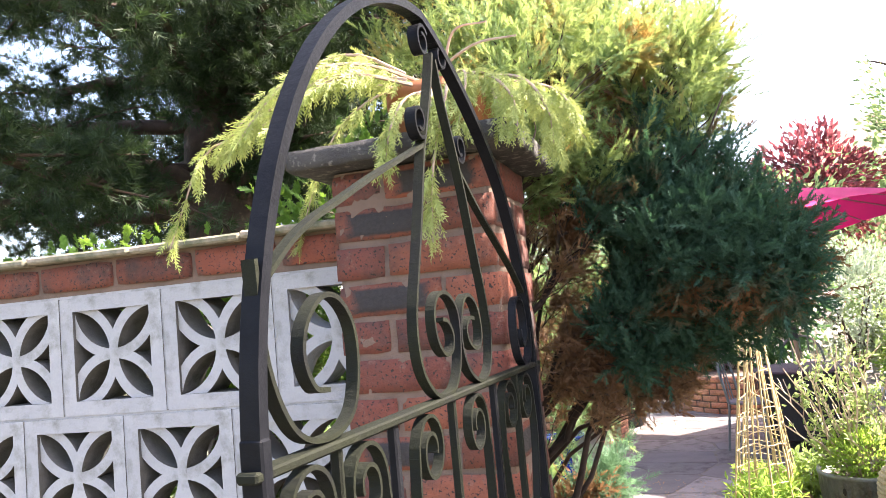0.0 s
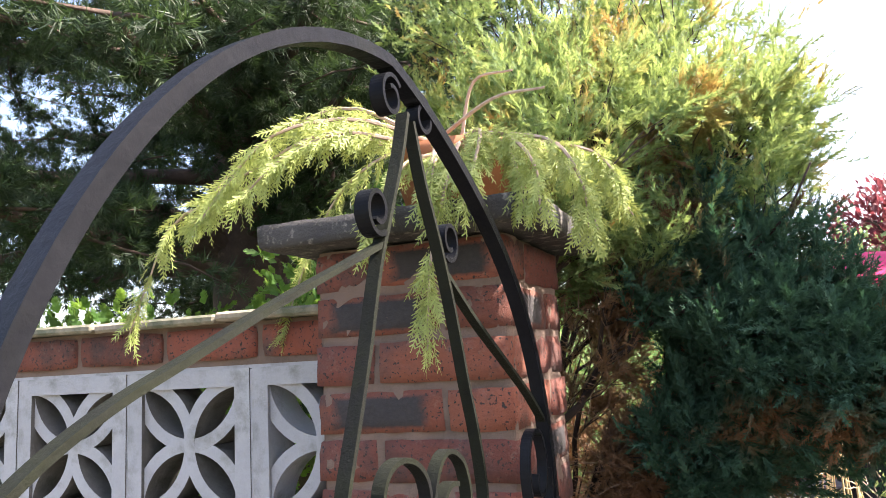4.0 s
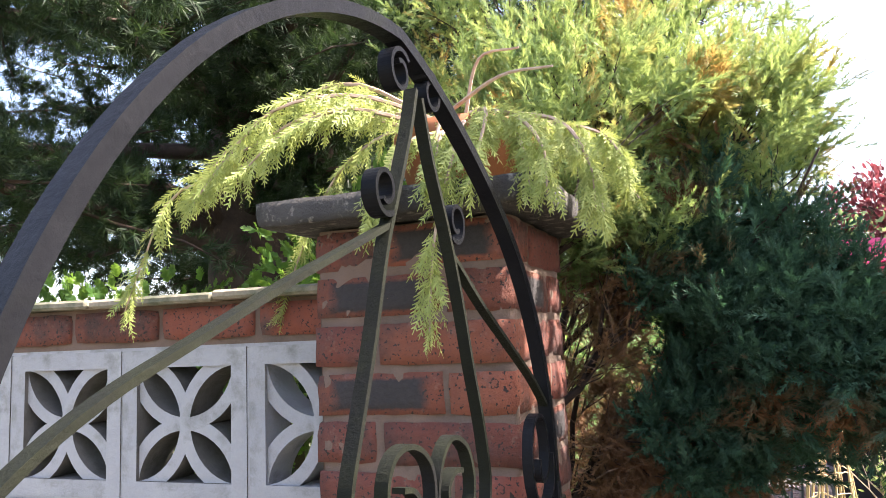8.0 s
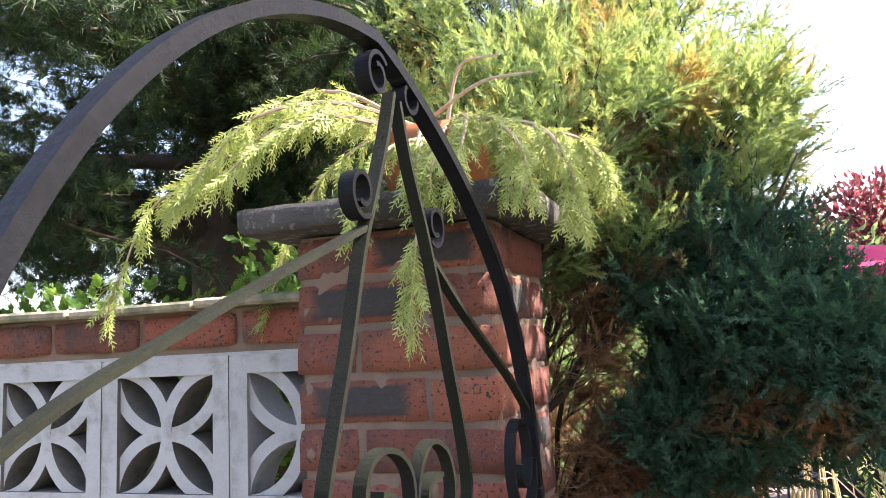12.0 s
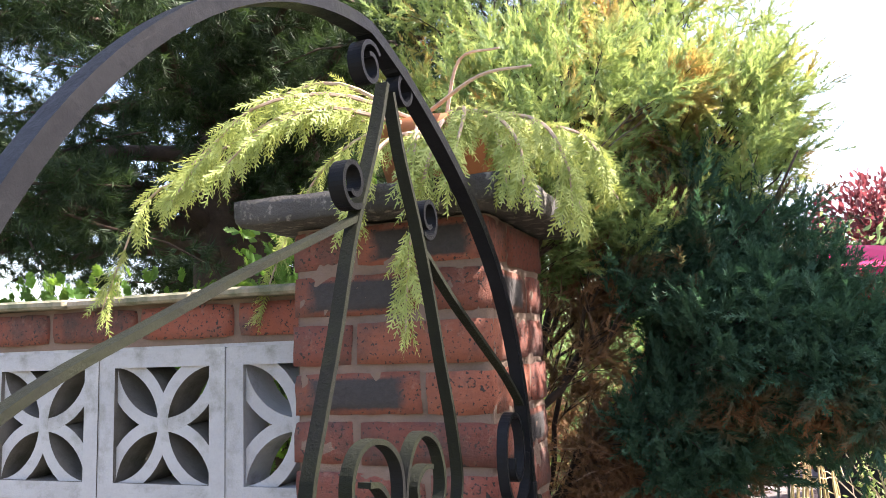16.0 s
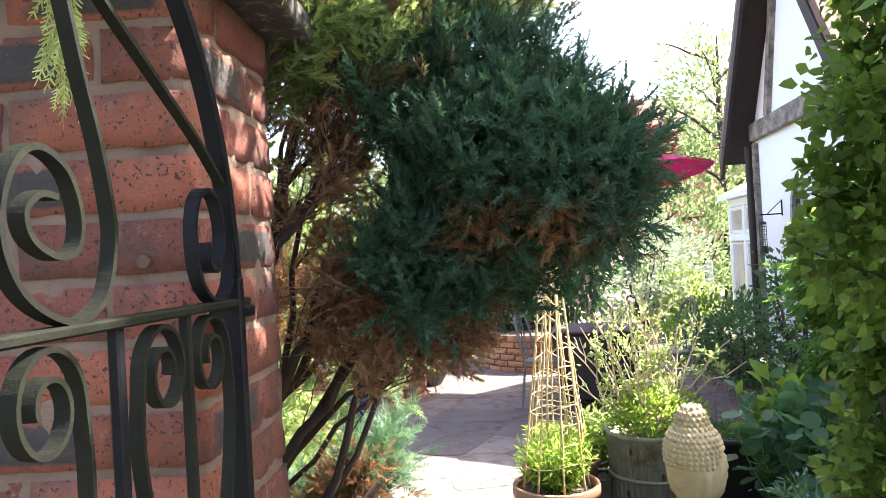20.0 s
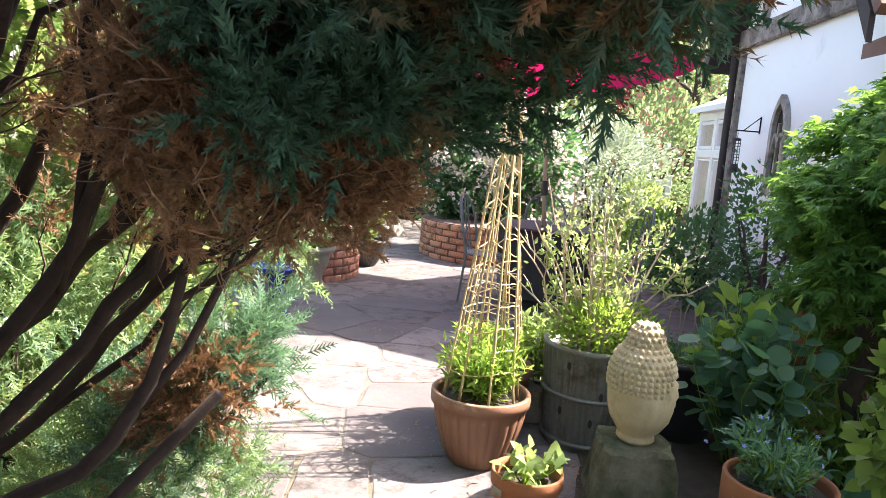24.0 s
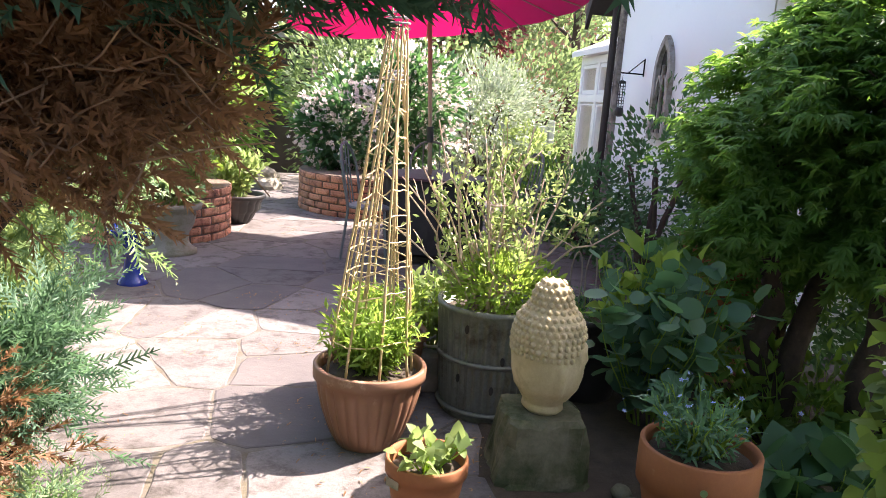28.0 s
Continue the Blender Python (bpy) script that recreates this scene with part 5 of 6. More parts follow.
for r_ in range(len(rows) - 1):
    for k in range(N):
        fs.append((r_ * N + k, r_ * N + (k + 1) % N, (r_ + 1) * N + (k + 1) % N, (r_ + 1) * N + k))
fs.append(tuple(range((len(rows) - 1) * N, len(rows) * N)))
plinth.add(vs, fs)
thing("stone_plinth", "rough mossy stone block under the carved head", "plinth", mesh=plinth, material="stone_block")
head = Mb()
prof = [(0.062, 0.0), (0.074, 0.012), (0.07, 0.03), (0.085, 0.05), (0.108, 0.08), (0.12, 0.12), (0.125, 0.17), (0.126, 0.21), (0.122, 0.25), (0.108, 0.29), (0.085, 0.315), (0.07, 0.33), (0.064, 0.36), (0.05, 0.385), (0.028, 0.4), (0.006, 0.405)]
turn = Matrix.Rotation(radians(102), 4, "Z") @ Matrix.Diagonal((1.06, 1.06, 1.19, 1))


def face(a, r, z):
    """Oval skull; chin, nose, brows, ears pushed out."""
    q = r * (1 + 0.06 * math.cos(2 * a))
    d = math.atan2(math.sin(a + math.pi / 2), math.cos(a + math.pi / 2))
    front = math.exp(-(d / 0.9) ** 2)
    if 0.04 < z < 0.22:
        q += 0.014 * front
        q += 0.02 * math.exp(-(d / 0.16) ** 2) * math.exp(-((z - 0.125) / 0.03) ** 2)
        q += 0.007 * math.exp(-((abs(d) - 0.45) / 0.25) ** 2) * math.exp(-((z - 0.172) / 0.012) ** 2)
        q -= 0.008 * math.exp(-((abs(d) - 0.42) / 0.2) ** 2) * math.exp(-((z - 0.15) / 0.012) ** 2)
        q += 0.007 * math.exp(-(d / 0.3) ** 2) * math.exp(-((z - 0.082) / 0.009) ** 2)
        q += 0.016 * math.exp(-((abs(d) - 1.62) / 0.1) ** 2) * math.exp(-((z - 0.12) / 0.055) ** 4)
    return q


full = []
for (r0, z0), (r1, z1) in zip(prof, prof[1:]):
    for k in range(4):
        full.append((r0 + (r1 - r0) * k / 4, z0 + (z1 - z0) * k / 4))
full.append(prof[-1])
head.lathe(full, n=96, wave=face)
ico = bmesh.new()
bmesh.ops.create_icosphere(ico, subdivisions=1, radius=1)
iv, jf = [v.co.copy() for v in ico.verts], [[v.index for v in f.verts] for f in ico.faces]
ico.free()
zc = 0.19
while zc < 0.4:
    r = np.interp(zc, [p[1] for p in prof], [p[0] for p in prof])
    n = max(6, int(2 * math.pi * r / 0.0215))
    for k in range(n):
        a = 2 * math.pi * (k + (0.5 if int(zc * 1000) % 2 else 0)) / n
        d = math.atan2(math.sin(a + math.pi / 2), math.cos(a + math.pi / 2))
        if zc < 0.235 and abs(d) < 1.25 - 9 * (zc - 0.19):
            continue
        q = face(a, r, zc)
        s = 0.0105 * random.uniform(0.85, 1.1)
        head.add([(q * math.cos(a) + v.x * s, q * math.sin(a) + v.y * s, zc + v.z * s) for v in iv], jf)
    zc += 0.0185
thing("statue_head", "weathered cast stone head with curled hair and topknot", "statue", at=Matrix.Translation(HB) @ turn, mesh=head, material="stone_head", smooth=True)

# ---- zinc tub with a half-bare shrub ----
tub = thing("zinc_tub", "ribbed galvanised tub with rolled hoops", "tub", at=pose(1.33, 3.22, 0))
TR, TH = 0.24, 0.5
prof = [(TR * 0.84, 0), (TR * 0.86, 0.02)] + [(TR * (0.87 + 0.13 * t), 0.02 + (TH - 0.05) * t) for t in (0.15, 0.3, 0.45, 0.6, 0.75, 0.9, 1)] + [(TR * 1.03, TH - 0.02), (TR * 1.03, TH), (TR * 0.97, TH), (TR * 0.95, TH - 0.08), (TR * 0.5, TH - 0.1)]
part("tub_body", Mb().lathe(prof, n=320, wave=lambda a, q, z: q * (1 + 0.026 * math.sin(a * 40)) if 0.03 < z < TH - 0.06 else q), "zinc", tub, smooth=True)
for z in (0.27, 0.05):
    q = TR * (0.87 + 0.13 * z / TH) + 0.006
    part("hoop", Mb().tube([(q * math.cos(a), q * math.sin(a), z) for a in np.linspace(0, 2 * math.pi, 49)], 0.011, 6, cap=False), "zinc", tub, smooth=True)
part("soil", Mb().lathe([(0.001, TH - 0.05), (TR * 0.94, TH - 0.06), (TR * 0.9, TH - 0.12)], n=24), "soil", tub)
for a, z in ((-2.2, 0.42), (-1.55, 0.3), (-2.35, 0.2), (-1.7, 0.17), (-1.1, 0.4)):
    q = TR * (0.87 + 0.13 * z / TH) + 0.007
    part("drain_hole", Mb().lathe([(0.001, 0), (0.012, 0), (0.012, 0.003), (0.001, 0.003)], n=10), "black", tub, "dark leaf-shaped hole", at=Matrix.Translation((q * math.cos(a), q * math.sin(a), z)) @ Matrix.Rotation(a, 4, "Z") @ Matrix.Rotation(math.pi / 2, 4, "Y") @ Matrix.Diagonal((1.6, 0.8, 1, 1)))
part("handle", Mb().tube(curve_pts([(-TR, -0.07, 0.3), (-TR - 0.05, -0.03, 0.29), (-TR - 0.05, 0.03, 0.29), (-TR, 0.07, 0.3)], 12), 0.006, 6), "zinc", tub)
shrub = thing("tub_shrub", "half-bare shrub with pale twigs and fresh lime leaves in the tub", "shrub")
tw = []
for i in range(26):
    a = 2 * math.pi * rng.random()
    o = rng.random()
    tw.append(limb((1.33 + 0.1 * math.cos(a) * o, 3.22 + 0.1 * math.sin(a) * o, 0.42), (1.33 + (0.42 * math.cos(a)) * o, 3.22 + 0.36 * math.sin(a) * o, 0.75 + 0.5 * rng.random()), 0.02, 7, 0.06))
for q in ((0.92, 3.1, 0.95), (0.88, 3.15, 0.8), (0.98, 3.2, 1.05), (0.9, 3.25, 1.0), (1.75, 3.2, 0.95), (1.8, 3.1, 0.85)):
    tw.append(limb((1.28, 3.22, 0.45), q, 0.02, 7, 0.05))
sub = []
for ln in tw:
    for k in (4, 5):
        p = np.array(ln[k])
        sub.append(limb(p, p + np.array([0, 0, 0.1]) + rng.normal(size=3) * 0.07, 0, 4, 0.06))
part("twig", branches(branches(Mb(), tw, 0.007, 0.0032, 5), sub, 0.0036, 0.0018, 4), "twig", shrub, "pale bare twigs")
ps, ds = along(tw + sub, 34, 0.025, 0.7, 0.25)
keep = (ps[:, 0] > 1.05) | (rng.random(len(ps)) < 0.2)
ps, ds = ps[keep], ds[keep]
keep = rng.random(len(ps)) < np.clip(1.0 - (ps[:, 2] - 0.5) * 1.15, 0.22, 1)
foliage("foliage", "leaf", ps[keep], ds[keep] + np.array([0, 0, 0.3]), 0.02 + 0.02 * rng.random(keep.sum()), "L_lime", shrub)
ps, ds = blob(1700, (1.35, 3.15, 0.58), (0.26, 0.2, 0.14), 0.3, 0.4)
foliage("foliage", "leaf", ps, ds, 0.02 + 0.02 * rng.random(len(ps)), "L_green", shrub)

# ---- pots in the shade ----
blackpot = pot("black_bowl", "black plastic bowl planter with thin seedlings", pose(1.8, 3.42, 0), 0.24, 0.42, "black", lip=0.03)
plant("seedlings", "sparse dark seedlings in the black bowl", (1.8, 3.42, 0.4), 0.18, 0.08, 240, "leaf", 0.025, "L_dark", 30)
hoop = thing("wire_hoops", "two thin wire hoops standing in the black bowl", "plant support")
for dx in (0, 0.07):
    part("hoop_wire", Mb().tube(curve_pts([(1.7 + dx, 3.35, 0.4), (1.69 + dx, 3.35, 0.62), (1.72 + dx, 3.36, 0.7), (1.75 + dx, 3.38, 0.62), (1.75 + dx, 3.38, 0.4)], 14), 0.0035, 5), "urn_stone", hoop)
pot("terracotta_pot", "wide terracotta pot with a dark lower band, in the shade", pose(1.81, 2.2, 0), 0.182, 0.34, "terracotta", lip=0.13, taper=0.7)
fm = plant("forget_me_nots", "forget-me-nots with small blue flowers in the terracotta pot", (1.8, 2.21, 0.3), 0.18, 0.2, 800, "slim", 0.045, "L_hydrangea", 60)
ps = np.array([1.75, 2.2, 0.5]) + rng.normal(size=(26, 3)) * np.array([0.11, 0.07, 0.06])
tagged(foliage("flower", "petals", ps, np.tile([0.2, -0.6, 0.3], (26, 1)) + rng.normal(size=(26, 3)) * 0.3, 0.009, "flower_blue", fm, "small pale blue flowers"), kind="stuff")
thing("pot_mark", "small green sticker on the terracotta pot", "sticker", at=pose(1.74, 2.013, 0.28, 90, 0, -18), mesh=Mb().lathe([(0.011, 0), (0.011, 0.002)], n=16), material="L_cypress")
plant("hydrangea", "hydrangea with large dark green leaves", (1.95, 2.95, 0.1), 0.36, 0.66, 420, "round", 0.085, "L_hydrangea", 44, flat=0.6)
plant("hydrangea", "tall hydrangea shoots with yellow-green leaf tips", (1.95, 3.15, 0.3), 0.26, 0.55, 90, "leaf", 0.12, "L_green", 16, flat=0.4)
pot("tall_pot", "large terracotta pot on a stand beside the maple", pose(2.62, 3.75, 0.32), 0.24, 0.42, "terracotta", lip=0.05)
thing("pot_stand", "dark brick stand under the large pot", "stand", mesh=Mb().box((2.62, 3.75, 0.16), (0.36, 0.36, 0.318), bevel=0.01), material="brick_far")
plant("pot_shrub", "small leafy shrub in the large pot", (2.62, 3.75, 0.72), 0.24, 0.5, 420, "leaf", 0.06, "L_dark", 24)
plant("hostas", "broad ground leaves in deep shade", (2.25, 2.15, 0.0), 0.42, 0.26, 110, "broad", 0.15, "L_dark", 26, flat=0.6)
plant("bed_plants", "mixed dark green leaves below the maple", (2.6, 2.9, 0.0), 0.55, 0.4, 900, "leaf", 0.07, "L_ivy", 60, flat=0.3)
plant("bed_plants", "mixed dark leaves behind the hydrangea", (2.3, 3.6, 0.0), 0.5, 0.55, 900, "leaf", 0.07, "L_dark", 50, flat=0.3)

# ---- japanese maple and climber on the house side ----
maple = thing("japanese_maple", "japanese maple with finely cut green leaves", "tree")
mb = Mb()
lines = []
for b, t in (((2.46, 3.0, 0), (2.45, 3.08, 1.1)), ((2.5, 2.98, 0), (2.75, 2.95, 1.2)), ((2.67, 2.68, 0), (2.72, 2.72, 1.2)), ((2.78, 2.62, 0), (3.1, 2.5, 1.3))):
    lines.append(limb(b, t, 0.02, 7, 0.05))
for ln in lines:
    part("trunk", branches(Mb(), [ln], 0.06, 0.03, 8), "bark_juniper", maple, "dark slender trunk", smooth=True)
ml = []
for ln in lines:
    for k in (5, 6):
        for _ in range(6):
            p = np.array(ln[k])
            ml.append(limb(p, p + rng.normal(size=3) * np.array([0.15, 0.15, 0.12]) + np.array([0, 0, 0.24]), 0.12, 6, 0.05))
branches(mb, ml, 0.01, 0.003, 5)
tagged(part("branch", mb, "bark", maple, "dark slender branches", smooth=True), kind="stuff")
ps, ds = join(blob(1400, (2.66, 3.2, 1.22), (0.5, 0.5, 0.6), 0.6, -0.1, 120), blob(1150, (2.95, 2.8, 1.42), (0.6, 0.5, 0.68), 0.5, -0.1, 130), blob(500, (3.25, 2.4, 1.4), (0.45, 0.5, 0.75), 0.5, -0.1, 60), blob(700, (3.0, 2.5, 1.85), (0.7, 0.8, 0.4), 0.3, -0.1, 80))
ps, ds = plumes(ps, ds * np.array([1, 1, 0.3]) + np.array([-0.25, -0.1, -0.1]), 0.16, 8, 0.45)
ok = ps[:, 2] < 0.6 + (ps[:, 0] - 1.42) / 0.87
ps, ds = ps[ok], ds[ok]
foliage("foliage", "maple", ps, ds + np.array([-0.2, -0.1, -0.35]), 0.045 + 0.03 * rng.random(len(ps)), "L_maple", maple, flat=0.45)
back = thing("boundary_hedge", "tall leafy hedge behind the maple, lit from behind", "hedge")
part("stem", branches(Mb(), [limb((3.75, 1.4 + 0.4 * i, 0), (3.75, 1.4 + 0.4 * i, 1.9), 0.0) for i in range(6)], 0.03, 0.01), "bark", back)
ps, ds = blob(6500, (3.75, 2.5, 1.3), (0.32, 1.6, 1.35), 0.35, 0.1, 190)
foliage("foliage", "leaf", ps, ds, 0.06 + 0.04 * rng.random(len(ps)), "L_green", back)
climber = thing("leafy_branch", "leafy climber with rounded light green leaves beside the gateway", "climber")
cl = [limb((1.85, 0.85, 0.0), (1.5, 0.95, 1.1), 0.0, 8, 0.03), limb((1.85, 0.85, 0.0), (2.3, 1.1, 3.0), 0.0, 8, 0.03)]
for i in range(18):
    q = (1.28 + 0.3 * rng.random(), 0.7 + 0.55 * rng.random(), 0.68 + 1.87 * (i + 0.5) / 18)
    cl.append(limb((1.7, 0.95, max(0.6, q[2] - 0.2)), q, 0.05, 7, 0.04))
cl = cl[:2] + [ln for ln in ([p for p in ln if p[0] > 1.06 + 0.75 * (p[1] - 0.55)] for ln in cl[2:]) if len(ln) > 2]
part("branch", branches(branches(Mb(), cl[:2], 0.02, 0.008, 6), cl[2:], 0.005, 0.002, 5), "bark", climber)
ps, ds = along(cl[2:], 420, 0.13, 0.85, 0.15)
ok = (ps[:, 2] > 0.55) & (ps[:, 0] > 1.06 + 0.75 * (ps[:, 1] - 0.55))
ps, ds = ps[ok], ds[ok]
hi = ps[:, 2] > 1.75
for sel, size_, m_ in ((hi, 0.024, "L_green_leaf"), (~hi, 0.026, "L_green_leaf")):
    foliage("foliage", "broad", ps[sel], ds[sel] + np.array([-0.2, -0.2, -0.2]), size_ + 0.018 * rng.random(sel.sum()), m_, climber, flat=0.25)
# the high blob is unseen, added to shade the pillar and juniper lobe
ps, ds = join(blob(1500, (1.82, 1.0, 1.5), (0.24, 0.35, 0.9), 0.4, 0, 60), blob(5200, (2.35, 1.1, 2.85), (0.75, 0.6, 0.8), 0.4, 0, 110))
ok = (ps[:, 2] > 2.2) | (ps[:, 0] > 1.05 + 0.8 * (ps[:, 1] - 0.29))
ps, ds = ps[ok], ds[ok]
foliage("foliage", "leaf", ps, ds, 0.04 + 0.025 * rng.random(len(ps)), "L_ivy", climber, flat=0.2)

# unseen leaf masses and their branches, added to shade pillar, juniper and pots
ps, ds = join(blob(3600, (1.8, 0.4, 2.82), (0.5, 0.28, 0.6), 0.2, 0, 90), blob(1800, (1.85, 0.92, 2.55), (0.42, 0.3, 0.34), 0.2, 0, 50), blob(1700, (1.72, 0.58, 2.15), (0.32, 0.24, 0.36), 0.2, 0, 50), blob(2000, (2.42, 1.45, 2.0), (0.38, 0.3, 0.5), 0.3, 0, 60))
foliage("crown", "leaf", ps, ds, 0.05 + 0.03 * rng.random(len(ps)), "L_ivy", climber, flat=0.2)
part("branch", branches(Mb(), [limb((2.2, 1.05, 2.5), q, 0.05, 7, 0.04) for q in ((1.6, 0.5, 2.9), (1.9, 0.4, 3.0), (1.5, 0.75, 2.7))], 0.012, 0.003, 5), "bark", climber)

# hedge out of view, added to keep sky light off the pillar
shade_hedge = thing("boundary_hedge", "unseen hedge beside the gateway, added to darken the pillar", "hedge")
part("stem", branches(Mb(), [limb((1.9 + 0.3 * i, 0.1, 0), (1.9 + 0.3 * i, 0.15, 1.9), 0.0) for i in range(6)], 0.03, 0.01), "bark", shade_hedge)
ps, ds = blob(4200, (2.65, 0.15, 1.2), (1.0, 0.4, 1.2), 0.5, 0.1, 120)
foliage("foliage", "leaf", ps, ds, 0.05 + 0.03 * rng.random(len(ps)), "L_dark", shade_hedge)

# ---- further along the path ----
bath = thing("bird_bath", "glossy cobalt blue ceramic bird bath on a pedestal", "bird bath", at=pose(-0.72, 5.05, 0) @ Matrix.Scale(0.76, 4))
part("pedestal", Mb().lathe([(0.125, 0), (0.13, 0.015), (0.115, 0.05), (0.085, 0.09), (0.07, 0.2), (0.072, 0.33), (0.095, 0.4), (0.11, 0.42)], n=32), "blue_glaze", bath, smooth=True)
part("bowl", Mb().lathe([(0.1, 0.41), (0.17, 0.44), (0.235, 0.49), (0.24, 0.505), (0.225, 0.508), (0.15, 0.475), (0.02, 0.462)], n=40), "blue_glaze", bath, smooth=True)
part("water", Mb().lathe([(0.001, 0.482), (0.165, 0.482), (0.165, 0.478)], n=32), "water", bath)
urn = thing("stone_urn", "squat grey stone urn with a moulded foot and rim", "urn", at=pose(-0.72, 6.05, 0) @ Matrix.Scale(0.76, 4))
part("urn_body", Mb().lathe([(0.25, 0), (0.25, 0.05), (0.2, 0.08), (0.16, 0.14), (0.17, 0.22), (0.22, 0.32), (0.24, 0.42), (0.235, 0.46), (0.29, 0.48), (0.3, 0.53), (0.27, 0.54), (0.24, 0.5), (0.1, 0.48)], n=40), "urn_stone", urn, smooth=True)
plant("urn_plant", "trailing yellow-green plant in the stone urn", (-0.72, 6.05, 0.36), 0.42, 0.6, 1400, "leaf", 0.07, "L_lime", 50)
far_b = brick_mesh(0.2, 0.1, 0.065, "planter_brick")


def round_planter(label, c, r, courses, a0=0.0, a1=2 * math.pi):
    ob = thing("brick_planter", label, "planter", at=pose(c[0], c[1], 0))
    part("mortar_ring", Mb().lathe([(r - 0.11, 0), (r - 0.008, 0), (r - 0.008, courses * 0.076), (r - 0.11, courses * 0.076)], n=40), "mortar", ob)
    part("soil", Mb().lathe([(0.001, courses * 0.076 - 0.02), (r - 0.1, courses * 0.076 - 0.03), (r - 0.1, 0)], n=24), "soil", ob)
    n = int((a1 - a0) * r / 0.215)
    for row in range(courses):
        for k in range(n):
            a = a0 + (a1 - a0) * (k + 0.5 * (row % 2)) / n
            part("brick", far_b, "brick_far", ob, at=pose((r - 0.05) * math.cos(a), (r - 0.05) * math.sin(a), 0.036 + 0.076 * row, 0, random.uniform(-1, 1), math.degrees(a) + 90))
    return ob


round_planter("curved red brick planter beside the path", (-1.15, 6.9), 0.72, 6, -2.2, 1.2)
round_planter("round red brick planter under the flowering clematis", (0.95, 9.0), 0.95, 6, -3.4, 0.2)
plant("planter_shrub", "bright green feathery shrub in the brick planter", (-1.0, 6.8, 0.42), 0.72, 0.95, 3000, "pinnate", 0.12, "L_green", 80, category="shrub")
bowl = pot("dark_bowl", "dark fluted bowl of plants beside the brick planter", pose(-0.5, 7.55, 0), 0.3, 0.3, "black", ribs=18, taper=0.5)
plant("bowl_plant", "pale green plant spilling from the dark bowl", (-0.5, 7.55, 0.28), 0.32, 0.5, 700, "leaf", 0.08, "L_lime", 40)
rock = bmesh.new()
bmesh.ops.create_icosphere(rock, subdivisions=3, radius=0.3)
for v in rock.verts:
    v.co = v.co * (0.75 + 0.5 * noise.noise(v.co * 4)) * 1.0
    v.co.z *= 0.85
rm = bpy.data.meshes.new("garden_rock")
rock.to_mesh(rm)
rock.free()
thing("garden_rock", "rough grey rock at the end of the path", "rock", at=pose(-0.55, 10.3, 0.12), mesh=rm, material="urn_stone")

clem = thing("clematis", "mound of clematis covered in pale pink flowers", "climber")
cc = [((0.95, 9.2, 1.0), (0.85, 0.7, 0.75)), ((1.25, 9.2, 1.35), (0.6, 0.5, 0.6)), ((0.45, 9.1, 0.9), (0.45, 0.4, 0.5))]
part("stem", branches(Mb(), [limb((0.95, 9.1, 0.4), (0.95 + a, 9.1 + b, 1.5), 0.1) for a, b in ((0, 0), (0.4, 0), (-0.4, 0), (0.2, -0.3))], 0.02, 0.006), "bark", clem)
ps, ds = join(*[blob(1500, c, r, 0.6, 0, 70) for c, r in cc])
foliage("foliage", "leaf", ps, ds, 0.09 + 0.04 * rng.random(len(ps)), "L_dark", clem)
ps, ds = join(*[blob(1000, c, np.array(r) * 1.04, 0.85, 0, 60) for c, r in cc])
foliage("flower", "petals", ps, ds, 0.024 + 0.013 * rng.random(len(ps)), "flower_pink", clem, "pale pink flowers")

brolly = thing("parasol", "large magenta garden parasol, open and tilted", "parasol")
UA = Vector((1.22, 6.38, 2.39))
tilt = Matrix.Translation(UA) @ pose(0, 0, 0, -4, -8, 0)
R, RIBS = 1.2, 16
for i in range(RIBS):
    a0, a1 = 2 * math.pi * i / RIBS, 2 * math.pi * (i + 1) / RIBS
    vs, fs = [], []
    for k in range(9):
        t = k / 8
        for j in range(5):
            a = a0 + (a1 - a0) * j / 4
            dip = 0.012 * t * (1 - abs(2 * j / 4 - 1))
            vs.append((R * t * math.cos(a), R * t * math.sin(a), -0.39 * t ** 1.25 - dip))
    for k in range(8):
        for j in range(4):
            q = k * 5 + j
            fs.append((q, q + 5, q + 6, q + 1))
    part("canopy_panel", Mb().add(vs, fs), "canopy", brolly, smooth=True, at=tilt)
    part("rib", Mb().tube([(R * t * math.cos(a0), R * t * math.sin(a0), -0.39 * t ** 1.25 - 0.015) for t in np.linspace(0.03, 1, 9)], 0.007, 5), "pole", brolly, at=tilt)
part("hub", Mb().lathe([(0.06, -0.12), (0.06, -0.05), (0.03, -0.03)], n=16), "black", brolly, at=tilt)
part("finial", Mb().lathe([(0.03, 0), (0.035, 0.03), (0.01, 0.06)], n=12), "pole", brolly, at=tilt)
part("pole", Mb().tube([(1.34, 6.35, 0.0), (1.265, 6.35, 1.2), (1.19, 6.37, 2.34)], 0.019, 10), "pole", brolly, smooth=True)
part("collar", Mb().tube([(1.281, 6.35, 0.98), (1.271, 6.35, 1.11)], 0.03, 12), "black", brolly)
part("base_plate", Mb().lathe([(0.25, 0), (0.25, 0.05), (0.06, 0.09), (0.04, 0.2)], (1.34, 6.35, 0), n=24), "black", brolly)
tbl = thing("garden_table", "round dark garden table under the parasol", "table")
part("tabletop", Mb().lathe([(0.001, 0.68), (0.45, 0.68), (0.47, 0.7), (0.45, 0.715), (0.04, 0.715)], (1.34, 6.35, 0), n=40), "table", tbl)
